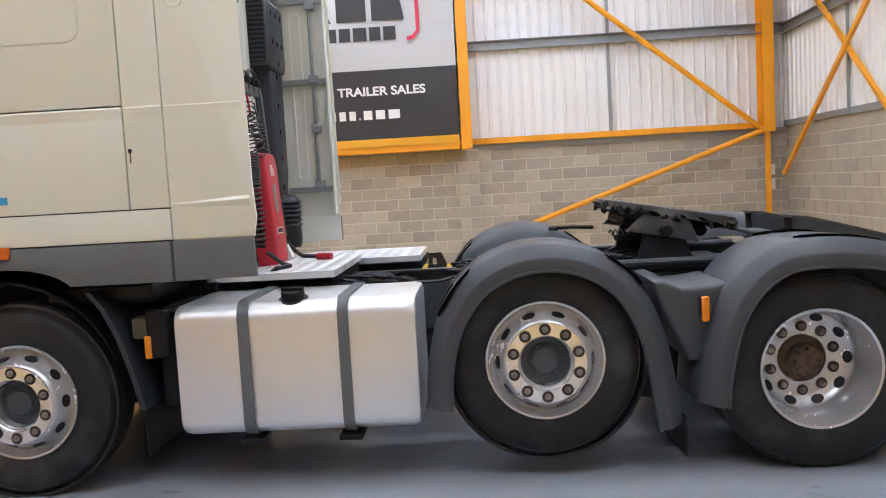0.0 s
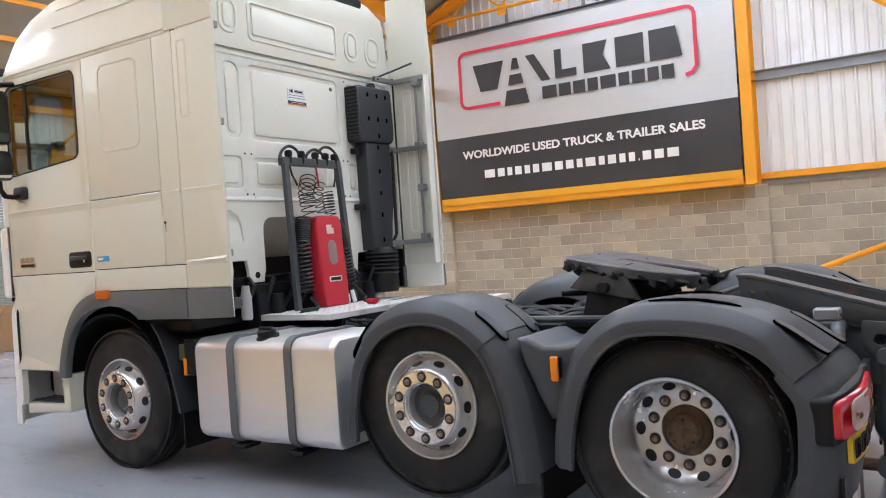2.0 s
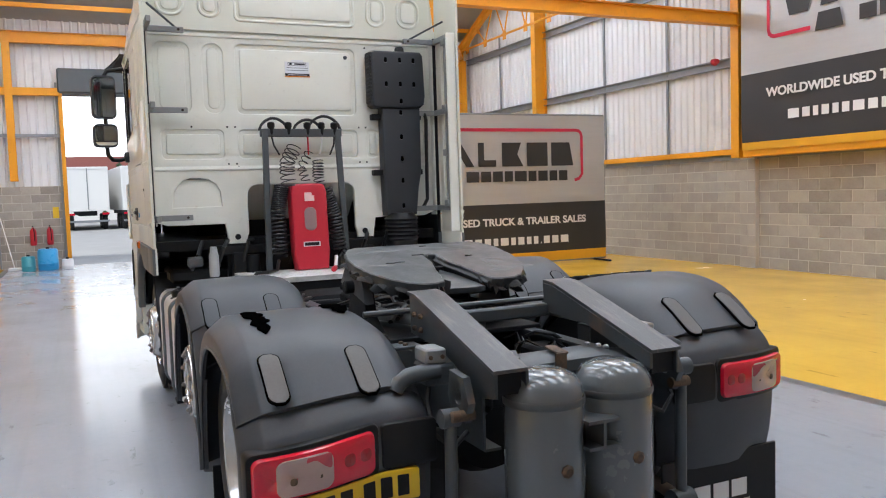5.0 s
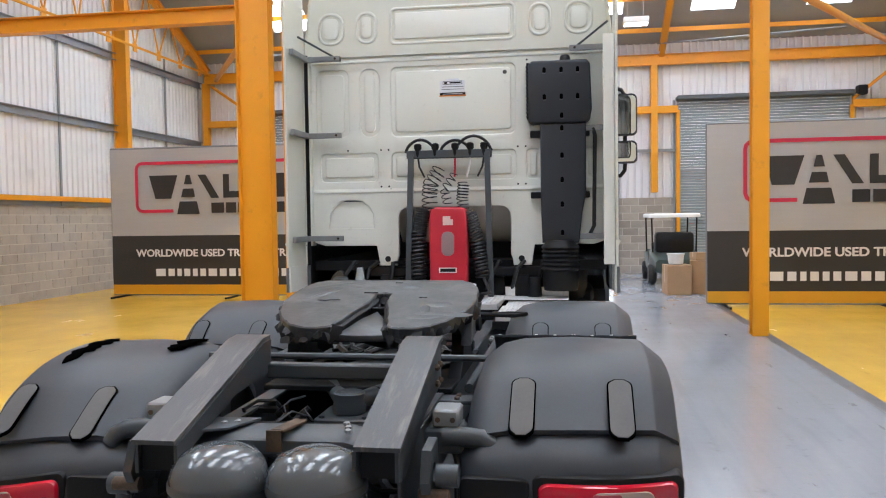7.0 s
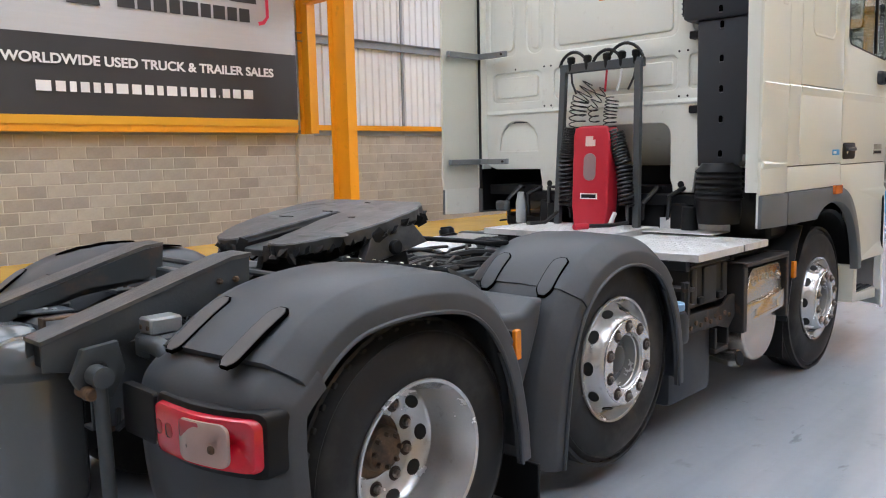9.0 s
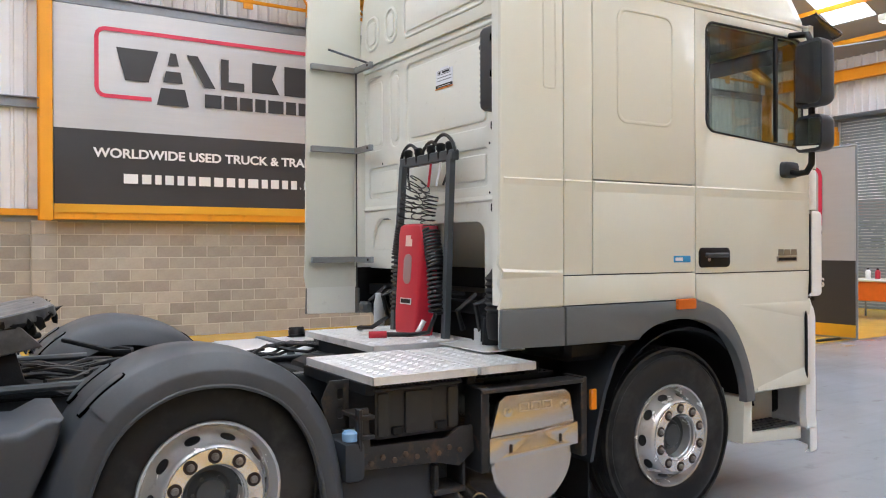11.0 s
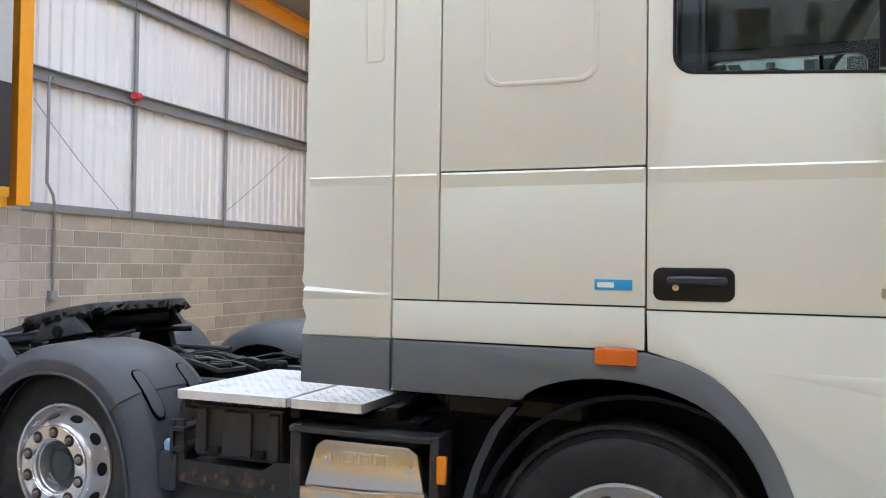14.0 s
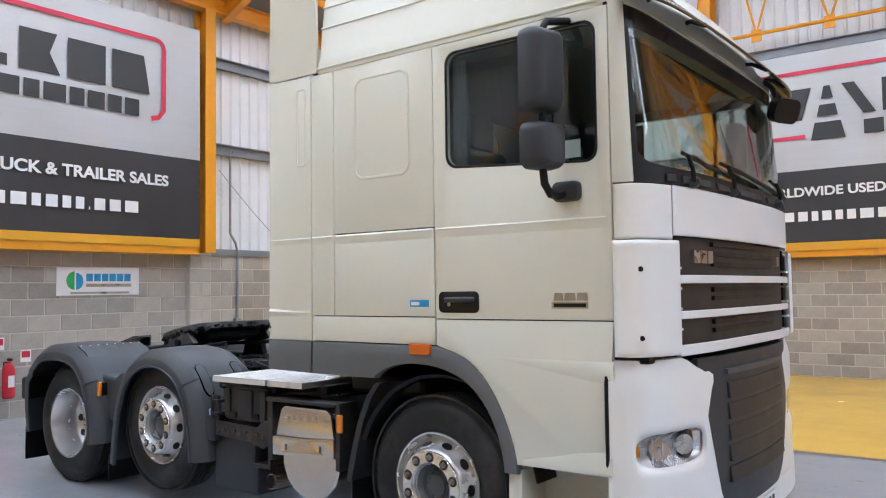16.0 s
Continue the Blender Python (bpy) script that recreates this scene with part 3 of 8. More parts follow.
# roof: two ridged bays with a valley between them, trusses, purlins and roof lights
ROOF_LIGHTS = (7.55, 4.65, 1.75, -1.15, -4.05, -6.95)
SLOPE = math.atan(RISE)
for xe, xr in ((XW - 0.2, (XW + VALLEY) / 2), (VALLEY, (XW + VALLEY) / 2), (VALLEY, (XE + VALLEY) / 2), (XE + 0.2, (XE + VALLEY) / 2)):
    d = 1 if xr > xe else -1
    run = abs(xr - xe) / math.cos(SLOPE)
    m = Matrix(((d * math.cos(SLOPE), 0, -d * math.sin(SLOPE), xe), (0, 1, 0, 0), (math.sin(SLOPE), 0, math.cos(SLOPE), roof_z(min(max(xe, XW), XE)) + 0.2), (0, 0, 0, 1)))
    lo, hi = 1.6, run - 1.0
    hole = [[(lo, y - 0.56), (hi, y - 0.56), (hi, y + 0.56), (lo, y + 0.56)] for y in ROOF_LIGHTS]
    solid("ceiling", Shape().plate([(0, YS - 0.2), (run, YS - 0.2), (run, YN + 0.2), (0, YN + 0.2)], hole, 0.06, m), ROOFM, "grey lined sloping roof with skylight openings", kind="structure", smooth=0)
    for y in ROOF_LIGHTS:
        solid("skylight", Shape().box((lo, y - 0.56, -0.03), (hi, y + 0.56, -0.02), 0, m), SKYGLOW, "bright translucent roof light sheet", "skylight", "roof lights", smooth=0)
    for t in (0.16, 0.36, 0.56, 0.76, 0.96):
        x = xe + (xr - xe) * t
        z = roof_z(min(max(x, XW), XE)) + 0.07
        solid("purlin", Shape().box((x - 0.03, YS, z - 0.06), (x + 0.03, YN, z + 0.06)), YELLOW, "yellow steel roof purlin", "purlin", "purlins")
for y in (YN - 0.42, 3.46, -3.5, YS + 0.42):
    for x0, x1 in ((XW + 0.15, VALLEY), (VALLEY, XE - 0.15)):
        xm = (x0 + x1) / 2
        zr = roof_z(xm) - 0.12
        steel("rafter", i_beam((x0, y, EAVE - 0.1), (xm, y, zr), 0.15, 0.22), "yellow steel roof rafter", "rafters", "rafter")
        steel("rafter", i_beam((x1, y, EAVE - 0.1), (xm, y, zr), 0.15, 0.22), "yellow steel roof rafter", "rafters", "rafter")
        if abs(y) > 5:
            n = 10
            ch = Shape().tube([(x0, y, EAVE - 0.12), (x1, y, EAVE - 0.12)], 0.035, 8)
            for i in range(n):
                p = x0 + (x1 - x0) * (i + 0.5) / n
                for q in (x0 + (x1 - x0) * i / n, x0 + (x1 - x0) * (i + 1) / n):
                    ch.tube([(p, y, EAVE - 0.12), (q, y, roof_z(q) - 0.15)], 0.022, 6)
                ch.box((p - 0.09, y - 0.01, EAVE - 0.26), (p + 0.09, y + 0.01, EAVE - 0.04))
            steel("truss_web", ch, "yellow lattice web of the wall truss", "truss webs", "truss")
steel("valley_beam", i_beam((VALLEY, YS + 0.3, EAVE - 0.1), (VALLEY, YN - 0.3, EAVE - 0.1), 0.2, 0.36), "yellow steel valley beam", category="beam")
steel("eaves_beam", i_beam((XE - 0.25, YS + 0.3, EAVE + 0.02), (XE - 0.25, YN - 0.3, EAVE + 0.02), 0.2, 0.26), "yellow steel eaves beam", category="beam")
# beam, posts and door frames over the yard doors
XG = XW + 0.2
steel("eaves_beam", i_beam((XG, YS + 0.3, 6.03), (XG, YN - 0.3, 6.03), 0.18, 0.3), "yellow steel beam above the yard doors", category="beam")
for y in (YS + 0.35, YN - 0.35, -3.2, 3.25):
    steel("gable_post", i_beam((XG, y, 2.3 if abs(y) < 4 else 0), (XG, y, 5.88), 0.18, 0.2, up=(1, 0, 0)), "yellow steel wall post", "gable posts", "post")
for a, b in ((-3.72, -2.0), (2.2, 3.9), (8.5, YN - 0.35), (YS + 0.35, -8.1)):
    steel("gable_rail", Shape().box((XG - 0.08, a, 4.53), (XG + 0.08, b, 4.73), 0.004), "yellow steel rail between the yard doors", "gable rails", "rail")
    solid("gable_girt", Shape().box((XG - 0.1, a, 3.45), (XG - 0.02, b, 3.53)), GIRT, "thin grey girt between the yard doors", "girt", "wall girts")
for y in (-8.1, -3.72, -2.0, 2.15, 3.9, 8.5):
    steel("door_post", Shape().box((XG - 0.06, y - 0.05, 0), (XG + 0.06, y + 0.05, 4.6), 0.004), "slim yellow steel door post", "door posts", "post")
for s in (1, -1):
    brace((XG + 0.05, s * 9.9 - 0.1, 5.8), (XG + 0.05, s * 8.5, 4.75), 0.045)
    brace((-4.2, s * 3.5, 4.9), (XG, s * 9.85, 6.0), 0.07, "wind_girder")
    solid("tie_rod", Shape().tube([(-11.0, s * 6.7, 5.6), (-15.8, s * 3.3, 6.4)], 0.018, 6), GIRT, "thin grey steel roof tie rod", "tie rod", "tie rods")

# roller shutters
for k, (a, b) in enumerate(DOORS):
    dr = thing("door_%d" % (k + 1), "grey steel roller shutter, " + ("rolled up" if k == 1 else "closed"), "roller shutter", kind="structure")
    z = 0.0 if k != 1 else 4.55
    while z < 4.9:
        part("slat", Shape().box((XW - 0.03, a, z), (XW + 0.02, b, z + 0.072), 0.012), SHUTTER, dr)
        z += 0.078
    part("hood", Shape().box((XW + 0.01, a - 0.05, 4.6 if k == 1 else 4.86), (XW + 0.36, b + 0.05, 5.25 if k == 1 else 5.0), 0.04), HOOD, dr, "dark grey folded steel shutter hood")
    for y in (a - 0.12, b + 0.06):
        part("guide", Shape().box((XW + 0.0, y, 0), (XW + 0.1, y + 0.06, 4.9), 0.004), GIRT, dr)
    part("motor", Shape().box((XW + 0.1, b + 0.1, 4.85), (XW + 0.4, b + 0.34, 5.1), 0.02), DARK, dr, "dark shutter motor")

# yard outside the open door
out = thing("warehouse", "long red-roofed pale shed across the yard", "building", (-78, 4, 0))
part("wall", Shape().box((-6, -60, 0), (0, 70, 4.4)), WHITE, out, "pale sheeted shed wall", smooth=0)
part("roof", Shape().box((-7, -61, 4.4), (0.5, 71, 6.2)), mat("red_roof", (0.35, 0.12, 0.1), 0.7), out, "dull red sheeted roof", smooth=0)


def parked_trailer(at, yaw):
    tr = thing("trailer", "white box trailer parked in the yard", "trailer", at, "parked trailers")
    tr.rotation_euler = (0, 0, yaw)
    part("body", Shape().box((-6, -1.25, 1.2), (6, 1.25, 4.0), 0.04), WHITE, tr)
    part("chassis", Shape().box((-5.8, -0.5, 0.9), (5.8, 0.5, 1.2)), DARK, tr)
    for x in (2.2, 3.5, 4.8):
        for y in (-1.0, 1.0):
            m = Matrix.Translation((x, y, 0.5)) @ Matrix.Rotation(radians(90), 4, "X")
            part("wheel", Shape().lathe([(0.25, -0.15), (0.46, -0.15), (0.5, -0.1), (0.5, 0.1), (0.46, 0.15), (0.25, 0.15)], m, 20), TYRE, tr)
    part("rear_guard", Shape().box((5.9, -1.2, 0.5), (6.0, 1.2, 0.62)), GIRT, tr, "grey rear under-run bar")
    part("rear_frame", Shape().plate([(-1.22, 1.22), (1.22, 1.22), (1.22, 3.97), (-1.22, 3.97)], [[(-1.1, 1.34), (1.1, 1.34), (1.1, 3.85), (-1.1, 3.85)]], 0.02, facing_rear(6.03)), WHITE, tr, "white rear door frame", smooth=0)
    part("lock_rod", Shape().box((6.0, -0.03, 1.3), (6.03, 0.03, 3.9)), GIRT, tr)
    for y in (-1.0, 1.0):
        part("tail_lamp", Shape().box((5.98, y - 0.2, 0.95), (6.04, y + 0.2, 1.08), 0.01), LENSRED, tr)
    return tr


tr0 = parked_trailer((-54.0, -1.3, 0), radians(2))
for k in (-5, -4, -3, -2, -1, 1, 2, 3, 4, 5, 6):
    copy_thing(tr0, Matrix.Translation((-54.0 + 0.9 * math.sin(k * 2.1), -1.3 + 3.0 * k, 0)) @ Matrix.Rotation(radians(2 + 2 * math.sin(k * 1.7)), 4, "Z"))


def hedge_shape():
    """A row of many small leaf clumps of uneven height."""
    rg = random.Random(11)
    sh = Shape()
    for i in range(700):
        y = rg.uniform(-45, 55)
        top = 4.3 + 0.7 * math.sin(y * 0.9) * math.sin(y * 0.31 + 1)
        z = top * rg.random() ** 0.5
        m = Matrix.Translation((-70 + rg.uniform(-0.5, 0.5), y, z)) @ Matrix.Rotation(rg.uniform(0, 6), 4, (rg.random(), rg.random(), 1))
        r = rg.uniform(0.2, 0.5)
        sh.add([(r, 0, 0), (0, r, 0), (-r, 0, 0), (0, -r, 0), (0, 0, r), (0, 0, -r)], [[0, 1, 4], [1, 2, 4], [2, 3, 4], [3, 0, 4], [1, 0, 5], [2, 1, 5], [3, 2, 5], [0, 3, 5]], m)
    return sh


solid("backdrop", Shape().box((-151, -260, -1), (-150, 260, 90)), OUTGLOW, "hazy white sky beyond the yard", kind="structure", smooth=0)
solid("hedge", hedge_shape(), mat("hedge_leaves", (0.07, 0.11, 0.04), 0.8, var=0.5, scale=2, bump=1.0, dist=0.2), "tall green hedge beyond the yard", "hedge", kind="stuff")

# ---- banners ----


def banner_print(bn, m, w, z0, zd, zy, zt, text_y):
    """Cloth and print; local x runs along the banner from 0 to w as read, y is height, z out of the cloth."""
    def cloth(lo, hi, x0, x1, d=0.0):
        nx, ny = 40, max(2, int((hi - lo) / 0.12))
        fn = lambda u, v: m @ Vector((u, v, d + 0.012 * math.sin(u * 2.1 + v * 0.7) * math.sin(v * 2.3 + 1) + 0.006 * math.sin(u * 6.3 + 2 * v)))
        return Shape().sheet(fn, [x0 + (x1 - x0) * i / nx for i in range(nx + 1)], [lo + (hi - lo) * i / ny for i in range(ny + 1)], 0.01)
    part("silver_cloth", cloth(zd, zt, 0, w), SILVERV, bn, "brushed silver printed vinyl")
    part("dark_cloth", cloth(zy, zd, 0, w), DARKV, bn, "charcoal printed vinyl")
    part("yellow_cloth", cloth(z0, zy, 0, w), BANY, bn, "yellow printed vinyl strip")
    k = w / 6.25
    up = m @ Matrix.Translation((0, 0, 0.026))
    X = lambda x: x * k
    H = lambda z: zd + (z - 3.70) * (zt - zd) / 2.05 * 1.0
    # red rounded line round the emblem, open at the lower middle
    pts = [(X(1.6), H(4.28)), (X(0.82), H(4.28))]
    pts += [(X(0.82 - 0.14 * math.sin(a)), H(4.42 - 0.14 * math.cos(a))) for a in (0.5, 1.0, 1.57)]
    pts += [(X(0.68), H(5.27))] + [(X(0.82 - 0.14 * math.cos(a)), H(5.27 + 0.14 * math.sin(a))) for a in (0.5, 1.0, 1.57)]
    pts += [(X(5.45), H(5.41))] + [(X(5.45 + 0.14 * math.sin(a)), H(5.27 + 0.14 * math.cos(a))) for a in (0.5, 1.0, 1.57)]
    pts += [(X(5.59), H(4.36)), (X(5.5), H(4.25)), (X(5.38), H(4.22))]
    sh = Shape()
    q = [Vector((x, y, 0)) for x, y in pts]
    L, R = [], []
    for i, p in enumerate(q):
        d = (q[min(i + 1, len(q) - 1)] - q[max(i - 1, 0)]).normalized()
        n = Vector((-d.y, d.x, 0)) * 0.035
        L.append(p + n)
        R.append(p - n)
    v = L + R
    nq = len(q)
    sh.add(v, [[i, i + 1, i + 1 + nq, i + nq] for i in range(nq - 1)], up)
    part("red_line", sh, BANRED, bn, "thin red rounded line", smooth=0)

    def quad(a):
        return [(X(x), H(z)) for x, z in a]
    # emblem as plain dark blocks
    emblem = [[(1.0, 5.12), (1.72, 5.12), (1.55, 4.57), (1.15, 4.57)], [(1.93, 5.12), (2.03, 5.12), (2.08, 4.9), (1.88, 4.9)], [(1.85, 4.8), (2.11, 4.8), (2.15, 4.6), (1.8, 4.6)],
              [(1.76, 4.5), (2.19, 4.5), (2.26, 4.2), (1.69, 4.2)], [(2.22, 5.12), (2.42, 5.12), (2.75, 4.57), (2.55, 4.57)], [(2.85, 5.12), (3.0, 5.12), (3.0, 4.72), (3.3, 4.72), (3.3, 4.57), (2.85, 4.57)],
              [(3.45, 5.12), (3.95, 5.12), (3.85, 4.85), (4.0, 4.57), (3.45, 4.57)], [(4.1, 5.12), (4.65, 5.12), (4.65, 4.57), (4.1, 4.57)], [(4.75, 5.12), (5.25, 5.12), (5.3, 4.85), (5.35, 4.57), (4.75, 4.57)]]
    for a in emblem:
        part("emblem_block", Shape().add([(x, y, 0) for x, y in quad(a)], [list(range(len(a)))], up), BANBLACK, bn, "dark plain block", smooth=0)
    x = 2.55
    for w0 in (0.36, 0.3, 0.3, 0.26, 0.36, 0.26, 0.3, 0.26, 0.28):
        a = [(x, 4.46), (x + w0 - 0.05, 4.46), (x + w0 - 0.05, 4.22), (x, 4.22)]
        part("emblem_block", Shape().add([(xx, y, 0) for xx, y in quad(a)], [[0, 1, 2, 3]], up), BANBLACK, bn, "dark plain block", smooth=0)
        x += w0
    # readable line and an address bar below
    wide = lambda sh: max(p[0] for p in sh.v)
    words = ("WORLDWIDE", "USED", "TRUCK", "&", "TRAILER", "SALES")
    kx = X(5.05) / wide(text_shape(" ".join(words), 0.22))
    for i, word in enumerate(words):
        t = text_shape(word, 0.22)
        start = wide(text_shape(" ".join(words[:i + 1]), 0.22)) - wide(t)
        part("word", Shape().add([((x + start) * kx, y, z) for x, y, z in t.v], t.f, up @ Matrix.Translation((X(0.62), text_y[0], 0))), BANWHITE, bn, "white sans-serif lettering", smooth=0)
    x = 1.12
    for i, w0 in enumerate((0.3, 0.22, 0.17, 0.21, 0.18, 0.2, 0.27, 0.23, 0.22, 0.18, 0.26, 0.18, 0.22, 0.18, 0.18, 0.08, 0.22, 0.23, 0.27)):
        hh = 0.04 if i == 15 else 0.165
        part("address_bar", Shape().add([(X(x), text_y[1], 0), (X(x + w0 - 0.06), text_y[1], 0), (X(x + w0 - 0.06), text_y[1] + hh, 0), (X(x), text_y[1] + hh, 0)], [[0, 1, 2, 3]], up), BANWHITE, bn, "white plain bar", smooth=0)
        x += w0 * 1.03


def wall_banner(m, w, z=(2.22, 2.46, 3.70, 5.78)):
    bn = thing("wall_banner", "large silver and charcoal advertising banner on the wall", "banner", group="wall banners")
    banner_print(bn, m, w, z[0] + 0.12, z[2], z[1], z[3], (z[2] - 0.46, z[2] - 0.9))
    part("batten", Shape().box((0, z[0] - 0.0, -0.42), (w, z[0] + 0.14, -0.03), 0.004, m), YELLOW, bn, "yellow batten below the cloth")
    return bn


wall_banner(Matrix(((1, 0, 0, -4.05), (0, 0, -1, YN - 0.44), (0, 1, 0, 0), (0, 0, 0, 1))), 6.22, (2.15, 2.41, 3.67, 5.75))
wall_banner(Matrix(((-1, 0, 0, 2.18), (0, 0, 1, YS + 0.3), (0, 1, 0, 0), (0, 0, 0, 1))), 6.1, (2.1, 2.36, 3.63, 5.71))
wall_banner(Matrix(((0, 0, -1, XE - 0.4), (-1, 0, 0, 3.38), (0, 1, 0, 0), (0, 0, 0, 1))), 6.25)


def standing_banner(x, y0, y1, lean=0):
    w = y1 - y0
    m = Matrix(((0, 0, 1, x), (1, 0, 0, y0), (0, 1, 0, 0), (0, 0, 0, 1))) @ Matrix.Rotation(radians(lean), 4, "Y")
    bn = thing("standing_banner", "silver and charcoal banner on a steel floor frame", "banner", group="standing banners")
    banner_print(bn, m, w, 0.06, 1.36, 0.27, 3.28, (0.9, 0.46))
    sh = Shape()
    for a, b in (((0, 0.05, -0.04), (0, 3.3, -0.04)), ((w, 0.05, -0.04), (w, 3.3, -0.04)), ((0, 3.3, -0.04), (w, 3.3, -0.04)), ((0, 0.05, -0.04), (w, 0.05, -0.04))):
        sh.tube([m @ Vector(a), m @ Vector(b)], 0.024, 8)
    part("frame", sh, GIRT, bn, "grey tubular steel frame")
    for u in (0.3, w / 2, w - 0.3):
        part("foot", Shape().tube([m @ Vector((u, 0.025, -0.5)), m @ Vector((u, 0.025, 0.6))], 0.022, 8).tube([m @ Vector((u, 0.02, -0.04)), m @ Vector((u, 0.15, -0.04))], 0.022, 8), DARK, bn, "dark steel floor foot")
    return bn


standing_banner(-7.8, 3.35, 9.35)
standing_banner(-9.3, -9.26, -3.4)

# ---- the tractor unit: front axle at x = 0, front towards -x, y = 0 on its centre line ----
truck = thing("tractor_unit", "cream three-axle tractor unit without trailer, standing on the grey floor", "truck")
WR = 0.505
AXLES = ((0.06, WR), (2.757, 0.603), (4.095, WR))


def wheel(x, z, s, deep, twin):
    """A wheel on side s; deep: the dished drive wheel; y outwards is local z."""
    m = Matrix.Translation((x, s * 1.0, z)) @ Matrix.Rotation(-s * radians(90), 4, "X")
    face = 0.19 if deep else 0.16
    tyre_prof = [(0.292, face - 0.015), (0.31, face - 0.004), (0.36, face + 0.008), (0.42, face + 0.006), (0.455, face - 0.004), (0.463, face - 0.012), (0.468, face - 0.008), (0.488, face - 0.03), (WR, face - 0.055),
                 (WR, -0.06), (0.488, -0.085), (0.42, -0.11), (0.31, -0.1), (0.292, -0.09)]
    w = new("wheel")
    w.parent = truck
    tagged(w, "drive wheel with a deep dished silver rim" if deep else "wheel with a silver rim and polished nut ring")
    ty = Shape().lathe(tyre_prof, m, 72, close=True)
    # tread ribs
    for r0, h in ((WR + 0.006, 0.13), (WR + 0.006, 0.085), (WR + 0.006, 0.04), (WR + 0.006, -0.005)):
        ty.lathe([(WR - 0.01, h - 0.017), (r0, h - 0.015), (r0, h + 0.015), (WR - 0.01, h + 0.017)], m, 72, close=True)
    for k in range(40):
        a = 2 * math.pi * k / 40
        rot = m @ Matrix.Rotation(a, 4, "Z")
        ty.box((WR - 0.035, -0.012, face - 0.065), (WR - 0.004, 0.012, face - 0.03), 0.004, rot)
    part("tyre", ty, TYRE, w, "black worn truck tyre")
    if twin:
        part("inner_tyre", Shape().lathe([(0.29, -0.17), (0.42, -0.16), (0.488, -0.19), (WR, -0.22), (WR, -0.38), (0.488, -0.41), (0.3, -0.42)], m, 48), TYRE, w)
    # rim: flange, well and disc
    if deep:
        rim = [(0.292, face - 0.02), (0.3, face - 0.002), (0.297, face + 0.004), (0.285, face), (0.28, face - 0.02), (0.268, face - 0.05), (0.263, face - 0.15), (0.257, face - 0.2), (0.247, face - 0.222), (0.2, face - 0.252), (0.19, face - 0.255), (0.125, face - 0.255), (0.122, face - 0.31)]
        nut_h, hole_r, hole_h = face - 0.255, 0.224, face - 0.237
    else:
        rim = [(0.292, face - 0.02), (0.3, face - 0.002), (0.297, face + 0.006), (0.287, face + 0.003), (0.28, face - 0.015), (0.272, face - 0.04), (0.266, face - 0.055), (0.256, face - 0.05), (0.236, face - 0.008), (0.218, face + 0.036), (0.208, face + 0.05), (0.2, face + 0.055), (0.135, face + 0.055), (0.128, face + 0.047), (0.126, face - 0.03)]
        nut_h, hole_r, hole_h = face + 0.055, 0.236, face - 0.006
    part("rim", Shape().lathe(rim + [(r - 0.004, h - 0.02) for r, h in rim[::-1]], m, 64, close=True), RIM, w, "scuffed silver steel rim")
    if not deep:
        part("nut_ring", Shape().lathe([(0.202, face + 0.05), (0.202, face + 0.059), (0.199, face + 0.063), (0.138, face + 0.063), (0.135, face + 0.059), (0.135, face + 0.05)], m, 64, close=True), POLISH, w, "polished nut ring with worn edges")
    hub = Shape()
    if deep:
        hub.lathe([(0.12, face - 0.36), (0.12, face - 0.25), (0.1, face - 0.243), (0.088, face - 0.24), (0.085, face - 0.2), (0.075, face - 0.19), (0.04, face - 0.186), (0.001, face - 0.186)], m, 40)
        for k in range(8):
            a = 2 * math.pi * k / 8
            hub.lathe([(0.01, 0), (0.01, 0.014), (0.007, 0.018), (0.001, 0.018)], m @ Matrix.Translation((0.062 * math.cos(a), 0.062 * math.sin(a), face - 0.188)), 6)
        part("hub", hub, RUST, w, "rusty brown drive hub")
    else:
        hub.lathe([(0.125, face - 0.12), (0.125, face - 0.03), (0.09, face - 0.03), (0.08, face - 0.012), (0.066, face - 0.006), (0.06, face + 0.006), (0.03, face + 0.014), (0.001, face + 0.015)], m, 40)
        for k in range(6):
            a = 2 * math.pi * k / 6
            hub.lathe([(0.008, 0), (0.008, 0.012), (0.001, 0.013)], m @ Matrix.Translation((0.072 * math.cos(a), 0.072 * math.sin(a), face - 0.014)), 6)
        part("hub", hub, CHASSIS, w, "grey painted hub cap")
    nuts = Shape()
    for k in range(10):
        a = 2 * math.pi * (k + 0.5) / 10
        mm = m @ Matrix.Translation((0.168 * math.cos(a), 0.168 * math.sin(a), nut_h))
        one = Shape().lathe([(0.016, 0), (0.016, 0.014), (0.0145, 0.021), (0.009, 0.023), (0.008, 0.027), (0.001, 0.028)], mm, 12)
        part("wheel_nut", one, NUTTIP, w, smooth=30)
        part("nut_seat", Shape().lathe([(0.029, -0.006), (0.029, 0.0095 if not deep else 0.004), (0.024, 0.0105 if not deep else 0.005), (0.001, 0.0105 if not deep else 0.005)], mm, 16), NUT, w)
        aa = 2 * math.pi * k / 10
        # hand holes are black plugs on the closed rim, coloured as their inner shade
        hole = m @ Matrix.Rotation(aa, 4, "Z") @ Matrix.Translation((hole_r, 0, hole_h)) @ Matrix.Rotation(radians(-35 if deep else 66), 4, "Y")
        hs = [(0.024 * math.cos(t * math.pi / 8), 0.033 * math.sin(t * math.pi / 8), 0.003) for t in range(16)]
        hb = [(0.024 * math.cos(t * math.pi / 8), 0.033 * math.sin(t * math.pi / 8), -0.02) for t in range(16)]
        part("hand_hole", Shape().loft([[tuple(hole @ Vector(p)) for p in hb], [tuple(hole @ Vector(p)) for p in hs]]), BLACK, w, smooth=0)
